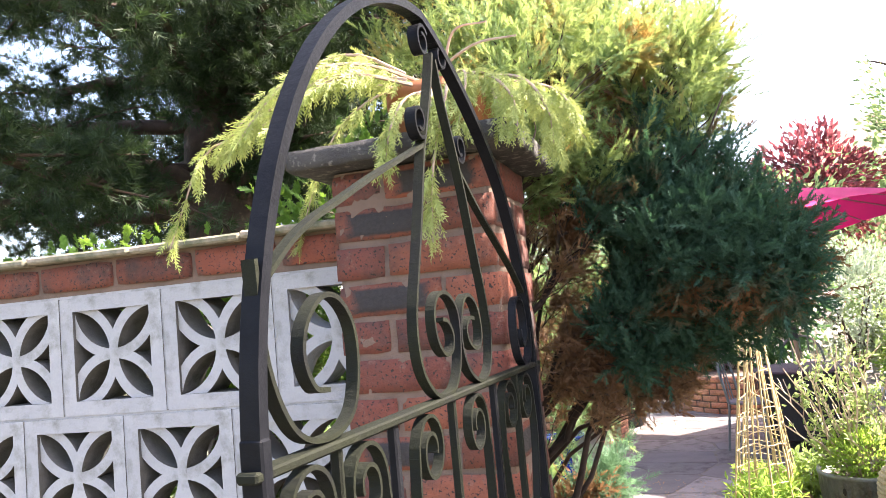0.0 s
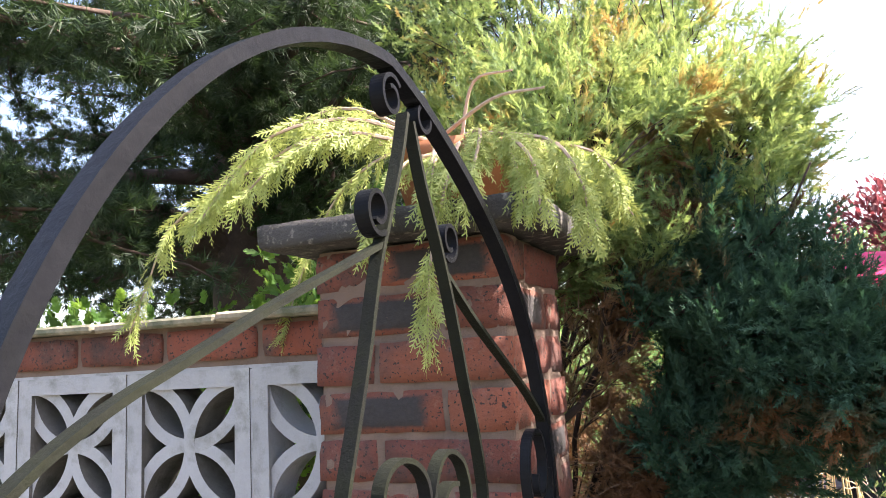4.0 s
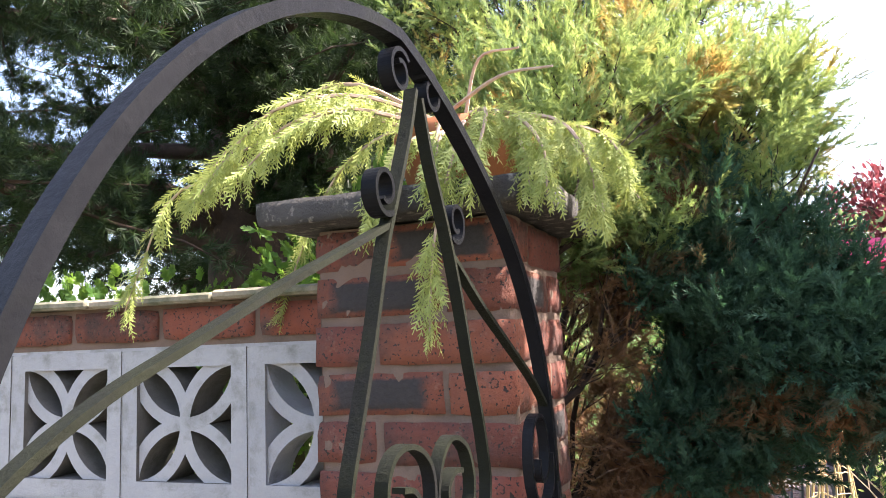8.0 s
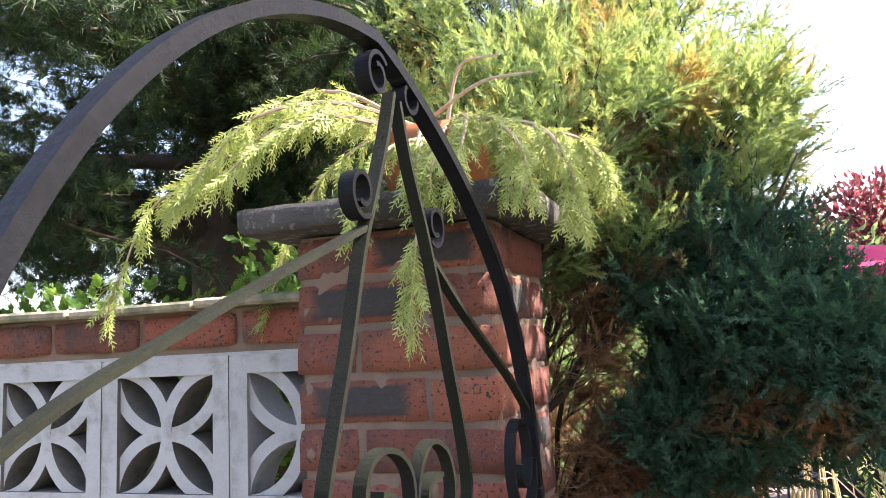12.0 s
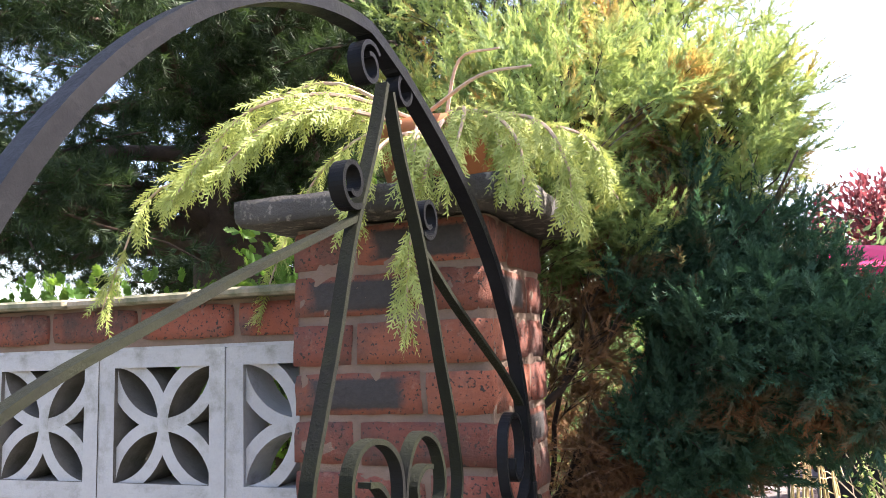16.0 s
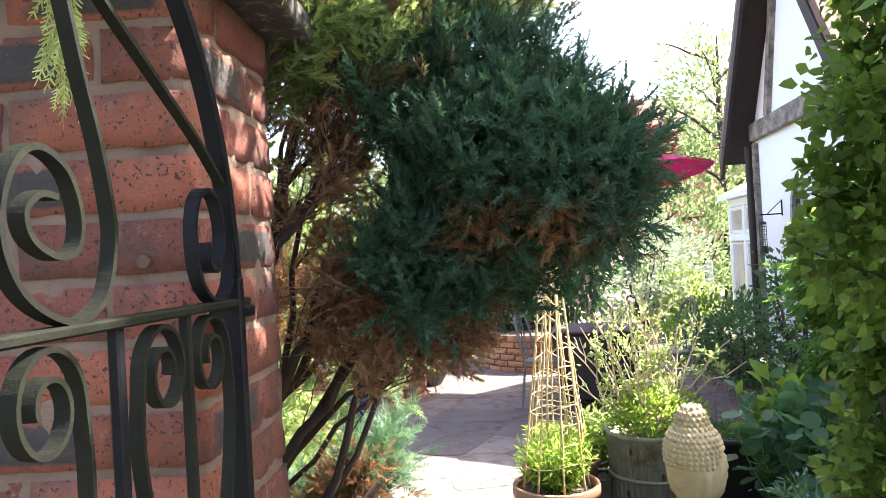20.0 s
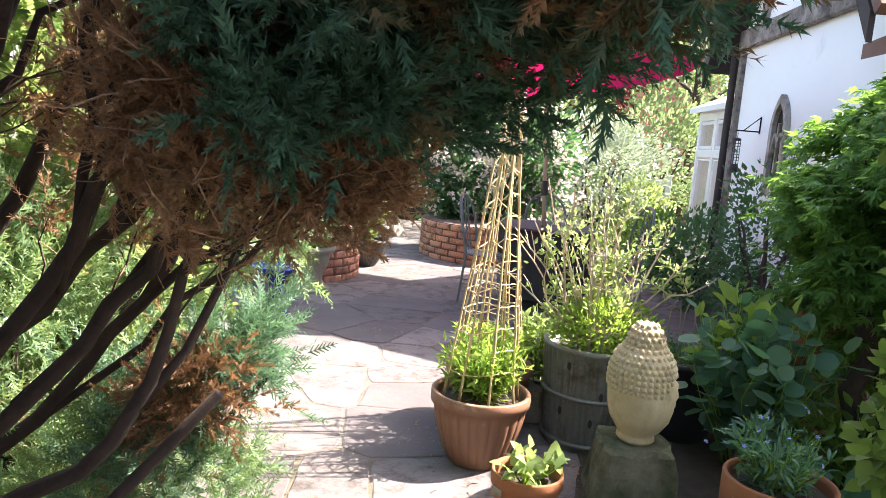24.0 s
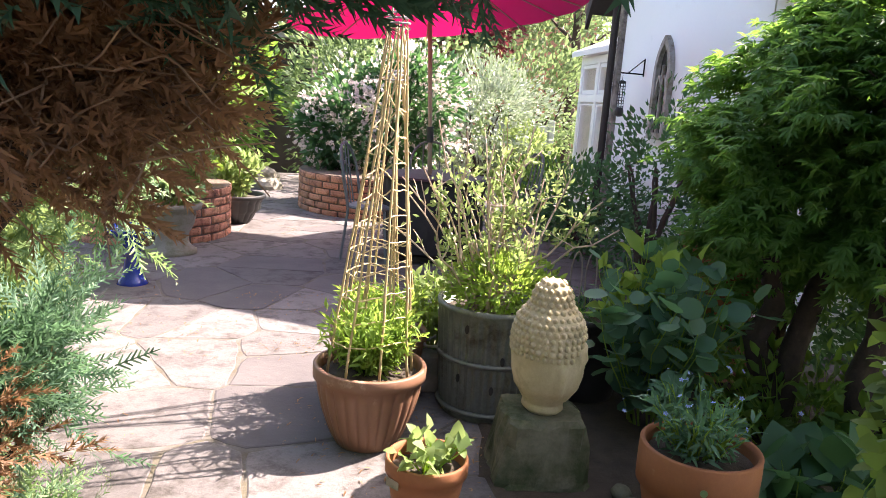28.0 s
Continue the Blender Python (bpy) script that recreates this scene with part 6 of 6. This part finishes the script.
part("table_skirt", Mb().lathe([(0.4, 0.1), (0.42, 0.4), (0.44, 0.68)], (1.34, 6.35, 0), n=40, wave=lambda a, q, z: q * (1 + 0.02 * math.sin(a * 14))), "table", tbl)


def chair(at):
    ob = thing("garden_chair", "grey-green metal garden chair with a curved back", "chair", at=at, group="chairs round the garden table")
    part("seat", Mb().lathe([(0.001, 0.43), (0.2, 0.43), (0.21, 0.44), (0.2, 0.452), (0.01, 0.452)], n=24), "chair", ob)
    for x, y in ((0.15, 0.15), (-0.15, 0.15), (0.15, -0.15), (-0.15, -0.15)):
        part("leg", Mb().tube([(x, y, 0.43), (x * 1.25, y * 1.25, 0)], 0.011, 6), "chair", ob)
    part("backrest", Mb().tube(curve_pts([(-0.19, 0.14, 0.44), (-0.2, 0.2, 0.75), (-0.12, 0.24, 0.9), (0, 0.25, 0.94), (0.12, 0.24, 0.9), (0.2, 0.2, 0.75), (0.19, 0.14, 0.44)], 24), 0.012, 6), "chair", ob)
    for x in (-0.08, 0, 0.08):
        part("back_bar", Mb().tube([(x, 0.17, 0.45), (x, 0.22, 0.72), (x, 0.247, 0.92)], 0.007, 5), "chair", ob)
    return ob


c1 = chair(pose(0.82, 6.2, 0, 0, 0, 75))
copy_thing(c1, pose(2.0, 6.45, 0, 0, 0, -80))
copy_thing(c1, pose(1.4, 7.0, 0, 0, 0, 5))

# ---- house with its gable, and the conservatory ----
HX, YN, YS, YA, ZE, ZA = 3.42, 8.15, 5.1, 6.7, 2.8, 4.95
house = thing("house", "white rendered cottage gable with oak beam and dark bargeboards", "house")
tk = 0.3
wallv = [(HX, YN, 0), (HX, YS, 0), (HX, YS, ZE), (HX, YA, ZA), (HX, YN, ZE)]
mb = Mb().add([p for p in wallv] + [(x + tk, y, z) for x, y, z in wallv], [(0, 1, 2, 3, 4), (9, 8, 7, 6, 5), (1, 0, 5, 6), (2, 1, 6, 7), (0, 4, 9, 5)])
part("gable_wall", mb, "render_white", house, "white rendered gable wall")
part("side_wall", Mb().box((HX + 3.7, YN - 0.16, ZE / 2), (7.0, 0.3, ZE)), "render_white", house)
part("side_wall", Mb().box((HX + 3.7, YS + 0.16, ZE / 2), (7.0, 0.3, ZE)), "render_white", house)
for sgn, ye in ((1, YN), (-1, YS)):
    d = Vector((0, ye + sgn * 0.3 - YA, ZE - 0.3 * (ZA - ZE) / (YN - YA) - ZA))
    n = Vector((0, -d.z, d.y)) * sgn
    n.normalize()
    if n.z < 0:
        n = -n
    a = Vector((HX - 0.32, YA, ZA)) + n * 0.05
    ln = Vector((7.4, 0, 0))
    part("roof_slope", Mb().add([a, a + d, a + d + ln, a + ln, a + n * 0.09, a + d + n * 0.09, a + d + ln + n * 0.09, a + ln + n * 0.09], [(0, 1, 2, 3), (7, 6, 5, 4), (0, 4, 5, 1), (1, 5, 6, 2), (2, 6, 7, 3), (3, 7, 4, 0)]), "roof_tile", house)
    w2 = n * -0.004
    part("soffit", Mb().add([a + w2, a + d + w2, a + d + w2 + Vector((0.34, 0, 0)), a + w2 + Vector((0.34, 0, 0))], [(0, 1, 2, 3)]), "dark_oak", house)
    b = Vector((HX - 0.33, YA, ZA + 0.06))
    e = b + d
    w = Vector((0, 0, -0.2))
    part("bargeboard", Mb().add([b, e, e + w, b + w, b + Vector((0.04, 0, 0)), e + Vector((0.04, 0, 0)), e + w + Vector((0.04, 0, 0)), b + w + Vector((0.04, 0, 0))], [(0, 1, 2, 3), (7, 6, 5, 4), (0, 4, 5, 1), (1, 5, 6, 2), (2, 6, 7, 3), (3, 7, 4, 0)]), "dark_oak", house)
part("oak_beam", Mb().box((HX - 0.035, (YN + YS) / 2, ZE - 0.1), (0.075, YN - YS - 0.02, 0.2), bevel=0.012), "old_oak", house, "silvered oak tie beam")
part("corner_post", Mb().box((HX - 0.02, YN - 0.06, (ZE - 0.2) / 2 + 0.05), (0.06, 0.1, ZE - 0.35), bevel=0.01), "old_oak", house)
part("strut", Mb().strip([(HX - 0.025, YN - 0.55, ZE), (HX - 0.025, YN - 0.95, ZA - 0.9)], (1, 0, 0), 0.05, 0.12), "old_oak", house)
part("downpipe", Mb().tube([(HX - 0.08, YN + 0.02, 0.3), (HX - 0.08, YN + 0.02, ZE - 0.25)], 0.04, 10), "dark_oak", house)
gw = thing("window_gothic", "narrow pointed gothic window with a weathered stone surround", "window", kind="structure")


def lancet(y0, w, z0, h, n=10):
    """Outline of a pointed arch on the gable: rows of y, z."""
    out = [(y0 + w / 2, z0), (y0 + w / 2, z0 + h - w * 0.95)]
    for i in range(1, n + 1):
        a = i / n * math.acos(0.5)
        out.append((y0 - w / 2 + w * math.cos(a), z0 + h - w * 0.95 + w * math.sin(a) * 0.95 / 0.866))
    left = [(2 * y0 - y, z) for y, z in out[-2::-1]]
    return out + left


GYc, GW, GZ, GH = 6.81, 0.37, 1.12, 0.93
o, i_ = lancet(GYc, GW, GZ, GH), lancet(GYc, GW - 0.12, GZ + 0.06, GH - 0.14)
vs = [(HX - 0.05, y, z) for y, z in o] + [(HX - 0.05, y, z) for y, z in i_] + [(HX + 0.02, y, z) for y, z in o] + [(HX + 0.02, y, z) for y, z in i_]
k = len(o)
fs = []
for j in range(k):
    j2 = (j + 1) % k
    fs += [(j, j2, k + j2, k + j), (j, 2 * k + j, 2 * k + j2, j2), (k + j, k + j2, 3 * k + j2, 3 * k + j)]
part("window_surround", Mb().add(vs, fs), "lead", gw)
part("pane", Mb().add([(HX - 0.008, y, z) for y, z in i_], [tuple(range(k))]), "dark_glass", gw)
part("mullion", Mb().box((HX - 0.025, GYc, GZ + 0.36), (0.03, 0.035, 0.62), bevel=0.006), "lead", gw)
for s in (-1, 1):
    part("tracery", Mb().strip(curve_pts([(HX - 0.025, GYc + s * 0.115, GZ + 0.4), (HX - 0.025, GYc + s * 0.1, GZ + 0.5), (HX - 0.025, GYc + s * 0.06, GZ + 0.57), (HX - 0.025, GYc + s * 0.015, GZ + 0.5)], 10), (1, 0, 0), 0.03, 0.025), "lead", gw)
br = thing("wall_bracket", "black scrolled iron bracket on the white wall", "bracket")
BY, BZ = 7.36, 1.87
part("bracket_arm", Mb().tube([(HX - 0.006, BY, BZ), (HX - 0.006, BY, BZ - 0.17)], 0.007, 6).tube([(HX - 0.01, BY, BZ - 0.15), (HX - 0.24, BY - 0.03, BZ - 0.15)], 0.007, 6).tube([(HX - 0.01, BY, BZ - 0.01), (HX - 0.17, BY - 0.02, BZ - 0.15)], 0.005, 6), "iron", br)
fd = thing("bird_feeder", "hanging wire bird feeder with a black base", "bird feeder", at=pose(HX - 0.22, BY - 0.03, BZ - 0.54))
part("feeder_cap", Mb().lathe([(0.037, 0.29), (0.037, 0.31), (0.01, 0.32)], n=16), "black", fd)
for i in range(8):
    part("wire", Mb().tube([(0.036 * math.cos(i * 0.785), 0.036 * math.sin(i * 0.785), z) for z in (0.05, 0.3)], 0.0025, 4), "black", fd)
for z in np.linspace(0.07, 0.29, 9):
    part("wire_ring", Mb().tube([(0.036 * math.cos(a), 0.036 * math.sin(a), z) for a in np.linspace(0, 2 * math.pi, 17)], 0.003, 4, cap=False), "black", fd)
part("feeder_base", Mb().lathe([(0.01, -0.03), (0.045, -0.02), (0.045, 0.02), (0.034, 0.06)], n=16), "black", fd)
part("hanger", Mb().tube([(0, 0, 0.3), (0, 0, 0.37)], 0.003, 5), "black", fd)

cons = thing("conservatory", "white framed glass conservatory with a sloping roof", "conservatory")
CX, CY0, CY1 = 3.62, 8.1, 10.1
fr = Mb()
for y in (CY0 + 0.05, 8.75, 9.4, CY1):
    part("post", Mb().box((CX, y, 1.0), (0.07, 0.09, 2.0), bevel=0.008), "upvc", cons)
for z in (0.05, 1.5, 1.98):
    part("rail", Mb().box((CX, (CY0 + CY1) / 2, z), (0.066, CY1 - CY0 + 0.08, 0.1), bevel=0.008), "upvc", cons)
for a, b in ((CY0 + 0.1, 8.7), (8.8, 9.35), (9.45, CY1 - 0.05)):
    for z0, z1 in ((0.1, 1.45), (1.55, 1.93)):
        f = part("window_sash", Mb().strip([(CX, a + 0.03, z0 + 0.03), (CX, b - 0.03, z0 + 0.03), (CX, b - 0.03, z1 - 0.03), (CX, a + 0.03, z1 - 0.03), (CX, a + 0.03, z0 + 0.03)], (1, 0, 0), 0.05, 0.05), "upvc", cons)
        pn = part("pane", Mb().box((CX, (a + b) / 2, (z0 + z1) / 2), (0.006, b - a - 0.08, z1 - z0 - 0.08)), "glass", f)
        pn.visible_shadow = False
part("end_wall", Mb().add([(CX - 0.03, CY1 + 0.06, 0), (CX + 2.5, CY1 + 0.06, 0), (CX + 2.5, CY1 + 0.06, 3.2), (CX - 0.03, CY1 + 0.06, 2.05)], [(0, 1, 2, 3)]), "upvc", cons)
part("roof", Mb().add([(CX - 0.15, CY0 - 0.05, 2.03), (CX - 0.15, CY1 + 0.15, 2.03), (CX + 2.5, CY1 + 0.15, 3.2), (CX + 2.5, CY0 - 0.05, 3.2), (CX - 0.15, CY0 - 0.05, 2.1), (CX - 0.15, CY1 + 0.15, 2.1), (CX + 2.5, CY1 + 0.15, 3.27), (CX + 2.5, CY0 - 0.05, 3.27)], [(3, 2, 1, 0), (4, 5, 6, 7), (0, 1, 5, 4), (1, 2, 6, 5), (3, 0, 4, 7), (2, 3, 7, 6)]), "upvc", cons)
part("inner_wall", Mb().box((CX + 2.4, 9.1, 1.2), (0.1, 2.2, 2.4)), "render_white", cons)
gt = thing("timber_gate", "low grey timber gate by the conservatory", "gate")
for z in (0.3, 0.55, 0.8, 1.02):
    part("bar", Mb().box((3.15, 11.5, z), (0.95, 0.03, 0.09), bevel=0.006), "fence", gt)
for x in (2.7, 3.6):
    part("gate_post", Mb().box((x, 11.5, 0.58), (0.09, 0.09, 1.16), bevel=0.008), "fence", gt)

part("wing_wall", Mb().box((HX + 0.16, 4.6, 1.1), (0.3, 1.0, 2.2)), "render_white", house)
part("wing_wall", Mb().box((HX + 3.7, 4.0, 1.1), (7.0, 0.3, 2.2)), "render_white", house)
part("wing_roof", Mb().add([(HX - 0.2, 3.7, 2.15), (HX - 0.2, 5.1, 2.15), (HX + 3.5, 5.1, 4.0), (HX + 3.5, 3.7, 4.0), (HX - 0.2, 3.7, 2.25), (HX - 0.2, 5.1, 2.25), (HX + 3.5, 5.1, 4.1), (HX + 3.5, 3.7, 4.1)], [(0, 1, 2, 3), (7, 6, 5, 4), (0, 4, 5, 1), (1, 5, 6, 2), (2, 6, 7, 3), (3, 7, 4, 0)]), "roof_tile", house)

# ---- planting along the house and in the distance ----
def mound(name, label, c, r, n, kind, size, material, clumps=80, category="shrub", stem="bark"):
    ob = thing(name, label, category)
    base = (c[0], c[1], 0)
    part("stem", branches(Mb(), [limb(base, (c[0] + r[0] * 0.5 * math.cos(a), c[1] + r[1] * 0.5 * math.sin(a), c[2] + r[2] * 0.3), 0.1) for a in np.linspace(0, 5.2, 6)], 0.03, 0.008), stem, ob)
    ps, ds = blob(n, c, r, 0.6, 0.2, clumps)
    ps[:, 2] = np.maximum(ps[:, 2], 0.02)
    foliage("foliage", kind, ps, ds, size * (0.7 + 0.6 * rng.random(n)), material, ob, flat=0.15)
    return ob


mound("house_hedge", "dark leafy shrub beside the maple trunks", (3.0, 3.75, 0.55), (0.36, 0.5, 0.62), 2000, "leaf", 0.06, "L_dark")
mound("house_hedge", "dark leafy shrubs along the foot of the house wall", (2.85, 7.0, 0.4), (0.5, 1.1, 0.5), 2200, "leaf", 0.07, "L_dark")
mound("house_hedge", "dark climbing shrub against the white wall", (2.95, 5.6, 0.7), (0.45, 0.7, 0.85), 2200, "leaf", 0.06, "L_dark")
mound("house_hedge", "dull green shrubs by the conservatory", (2.9, 8.8, 0.35), (0.55, 0.8, 0.42), 1500, "leaf", 0.07, "L_ivy")
mound("variegated_shrub", "large round silver variegated shrub", (2.45, 11.2, 1.1), (1.0, 0.8, 0.85), 6000, "leaf", 0.075, "L_grey", 150)
mound("garden_shrub", "yellow-green shrub beyond the patio", (3.0, 10.9, 0.55), (0.5, 0.5, 0.5), 1200, "leaf", 0.09, "L_lime")
mound("garden_shrub", "tall bright green shrub behind the timber gate", (3.6, 13.2, 1.3), (1.4, 1.0, 1.3), 4200, "leaf", 0.1, "L_far", 110)
mound("garden_shrub", "tall green shrub behind the clematis", (0.6, 11.2, 1.3), (1.1, 0.9, 1.3), 3600, "leaf", 0.1, "L_far", 100)
mound("garden_shrub", "dark green shrub at the end of the path", (-1.6, 11.6, 1.1), (1.2, 1.0, 1.3), 2600, "leaf", 0.13, "L_ivy", 100)
mound("garden_shrub", "sunlit shrub on the far side of the path", (-1.9, 8.4, 0.9), (0.8, 0.9, 0.95), 2200, "leaf", 0.1, "L_green", 80)
mound("garden_shrub", "bright shrub by the bird bath", (-1.55, 4.3, 0.6), (0.6, 0.9, 0.65), 1900, "pinnate", 0.12, "L_lime", 80)
mound("far_hedge", "distant green trees across the garden", (-3.0, 17, 1.8), (4.0, 1.5, 2.2), 4200, "leaf", 0.25, "L_far", 120, "trees")
mound("far_hedge", "distant green trees beyond the house", (5.0, 19, 2.2), (4.5, 1.5, 2.4), 4600, "leaf", 0.26, "L_far", 140, "trees")
shed = thing("garden_shed", "dark creosoted shed at the end of the path", "shed")
part("shed_wall", Mb().box((-1.1, 13.2, 1.05), (1.9, 1.5, 2.1)), "shed", shed)
part("shed_roof", Mb().box((-1.1, 13.15, 2.16), (2.2, 1.9, 0.09), bevel=0.01), "urn_stone", shed)
part("shed_post", Mb().box((0.05, 12.3, 1.2), (0.08, 0.08, 2.4)), "fence", shed)


def tree(name, label, base, height, crown, n, size, material, kind="leaf", clumps=110, trunk=0.14):
    ob = thing(name, label, "tree")
    b = Vector(base)
    mb = Mb().tube([b, b + Vector((0.05, 0, height * 0.3)), b + Vector((0, 0.05, height * 0.65)), b + Vector((0.02, 0, height * 0.9))], [trunk, trunk * 0.8, trunk * 0.5, 0.02], 8)
    ls = [limb(b + Vector((0, 0, height * (0.35 + 0.05 * i))), (b.x + crown[0] * 0.8 * math.cos(i * 2.4), b.y + crown[1] * 0.8 * math.sin(i * 2.4), height * (0.5 + 0.045 * i)), 0.08) for i in range(10)]
    part("trunk", branches(mb, ls, trunk * 0.35, 0.015, 5), "bark", ob)
    ps, ds = blob(n, (b.x, b.y, height - crown[2]), crown, 0.45, 0.1, clumps)
    foliage("crown", kind, ps, ds, size * (0.7 + 0.6 * rng.random(n)), material, ob)
    return ob


tree("copper_beech", "copper-red leaved tree beyond the garden", (2.75, 16.0, 0), 4.7, (1.15, 1.1, 1.35), 3200, 0.16, "L_copper")
tree("birch_tree", "pale green airy birch beyond the house", (5.2, 16.5, 0), 6.8, (1.5, 1.4, 2.8), 3600, 0.13, "L_far", clumps=160)
tree("garden_tree", "green tree behind the parasol", (1.6, 14.5, 0), 3.6, (1.5, 1.0, 1.3), 3000, 0.15, "L_far")
far_house = thing("far_house", "distant brick house with a tiled roof", "house")
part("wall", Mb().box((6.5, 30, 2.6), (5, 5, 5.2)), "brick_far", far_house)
part("roof", Mb().add([(3.8, 27.3, 5.2), (9.2, 27.3, 5.2), (9.2, 32.7, 5.2), (3.8, 32.7, 5.2), (5.2, 30, 7.4), (7.8, 30, 7.4)], [(0, 1, 5, 4), (1, 2, 5), (2, 3, 4, 5), (3, 0, 4), (3, 2, 1, 0)]), "roof_tile", far_house)
wire = thing("overhead_wire", "thin cable running to the house eave", "cable", mesh=Mb().tube(curve_pts([(3.3, 8.3, 2.62), (1.5, 8.6, 2.35), (-1.5, 9.0, 2.4)], 20), 0.006, 4), material="black")

for i in range(15):
    a, r = random.uniform(-2.3, -0.5), random.uniform(0.3, 0.55)
    me = Mb().lathe([(0.001, -0.012), (0.02, -0.008), (0.028, 0.004), (0.02, 0.016), (0.001, 0.02)], n=14)
    thing("pebble", "smooth dull grey cobble on the earth by the plinth", "pebble", at=pose(1.42 + r * math.cos(a), 2.6 + r * math.sin(a), 0.03, 0, 0, random.uniform(0, 360)) @ Matrix.Diagonal((random.uniform(1.3, 2.0), random.uniform(1.1, 1.5), 1.5, 1)), group="cobbles by the plinth", mesh=me, material="stone_block", smooth=True)
plant("ground_seedling", "low fresh green seedling among the cobbles", (1.17, 2.0, 0.0), 0.07, 0.07, 60, "broad", 0.04, "L_green", 10, flat=0.4)

# ---- dark planting bed under the shaded pots ----
edge_pts = []
for k in range(48):
    a = 2 * math.pi * k / 48
    c, s = math.cos(a), math.sin(a)
    w = 1 / max(abs(c), abs(s)) ** 0.75
    edge_pts.append((2.32 + 1.12 * c * w + 0.06 * noise.noise(Vector((3 * c, 3 * s, 1))), 2.75 + 1.15 * s * w + 0.06 * noise.noise(Vector((3 * c, 3 * s, 5)))))
n = len(edge_pts)
bed = Mb().add([(x, y, 0.0) for x, y in edge_pts] + [(2.32 + (x - 2.32) * 0.96, 2.75 + (y - 2.75) * 0.96, 0.019) for x, y in edge_pts], [tuple(range(n, 2 * n))] + [(i, (i + 1) % n, n + (i + 1) % n, n + i) for i in range(n)])
thing("planting_bed", "dark earth bed in the shade beside the paving", "ground", mesh=bed, material="soil", kind="structure")

# ---- paving slabs ----
def clip(poly, a, b, c):
    """The part of a polygon where a*x + b*y <= c."""
    out = []
    for i in range(len(poly)):
        p, q = poly[i], poly[(i + 1) % len(poly)]
        dp, dq = a * p[0] + b * p[1] - c, a * q[0] + b * q[1] - c
        if dp <= 0:
            out.append(p)
        if dp * dq < 0:
            t = dp / (dp - dq)
            out.append((p[0] + (q[0] - p[0]) * t, p[1] + (q[1] - p[1]) * t))
    return out


sites = []
while len(sites) < 300:
    s = (random.uniform(-1.8, 3.3), random.uniform(0.4, 12.6))
    if all((s[0] - q[0]) ** 2 + (s[1] - q[1]) ** 2 > 0.045 + 0.13 * ((s[0] * 7.3 + s[1] * 3.1) % 1) for q in sites[-300:]):
        sites.append(s)
    elif random.random() < 0.002:
        sites.append(s)
for s in sites:
    poly = [(s[0] - 0.8, s[1] - 0.8), (s[0] + 0.8, s[1] - 0.8), (s[0] + 0.8, s[1] + 0.8), (s[0] - 0.8, s[1] + 0.8)]
    for q in sites:
        d = (q[0] - s[0], q[1] - s[1])
        l = math.hypot(*d)
        if 0 < l < 1.6:
            poly = clip(poly, d[0] / l, d[1] / l, (d[0] * (q[0] + s[0]) + d[1] * (q[1] + s[1])) / 2 / l - random.uniform(0.003, 0.006))
    if len(poly) < 3:
        continue
    poly = [(x + 0.09 * noise.noise(Vector((x * 2.3, y * 2.3, 0))), y + 0.09 * noise.noise(Vector((x * 2.3, y * 2.3, 8)))) for x, y in poly]
    top = 0.0105 + random.uniform(0, 0.003)
    rag = []
    for i in range(len(poly)):
        p, q = Vector((*poly[i], 0)), Vector((*poly[(i + 1) % len(poly)], 0))
        cuts = max(1, int((q - p).length / 0.07))
        for k in range(cuts):
            c = p.lerp(q, k / cuts)
            pull = 0.001 + 0.012 * noise.noise(c * 9) + random.uniform(0, 0.005)
            c = c + (Vector((s[0], s[1], 0)) - c).normalized() * max(0.0, pull) * (2.2 if k == 0 else 1)
            rag.append((c.x, c.y))
    poly = rag
    n = len(poly)
    vs = [((x - s[0]) * 1.0, (y - s[1]) * 1.0, -0.02) for x, y in poly] + [((x - s[0]), (y - s[1]), top - 0.003) for x, y in poly] + [((x - s[0]) * 0.975, (y - s[1]) * 0.975, top) for x, y in poly]
    fs = [tuple(range(2 * n, 3 * n))] + [(i, (i + 1) % n, n + (i + 1) % n, n + i) for i in range(n)] + [(n + i, n + (i + 1) % n, 2 * n + (i + 1) % n, 2 * n + i) for i in range(n)]
    part("paving_stone", Mb().add(vs, fs), "paving_dark" if random.random() < 0.14 else "paving", pavement, at=pose(s[0], s[1], 0, random.uniform(-0.4, 0.4), random.uniform(-0.4, 0.4), 0))


# ---- dry litter on the paving ----
n = 2600
ps = np.stack([rng.uniform(-0.6, 1.7, n), rng.uniform(1.5, 5.0, n), np.full(n, 0.016)], 1)
near = np.array([noise.noise(Vector((p[0] * 2.2, p[1] * 2.2, 4))) > 0.05 for p in ps])
ds = rng.normal(size=(n, 3)) * np.array([1, 1, 0.06])
tagged(foliage("leaf_litter", "slim", ps[near], ds[near], 0.012 + 0.025 * rng.random(near.sum()), "L_brown", None, flat=0.8), "dry brown leaf litter scattered on the paving", "leaf litter", kind="stuff")
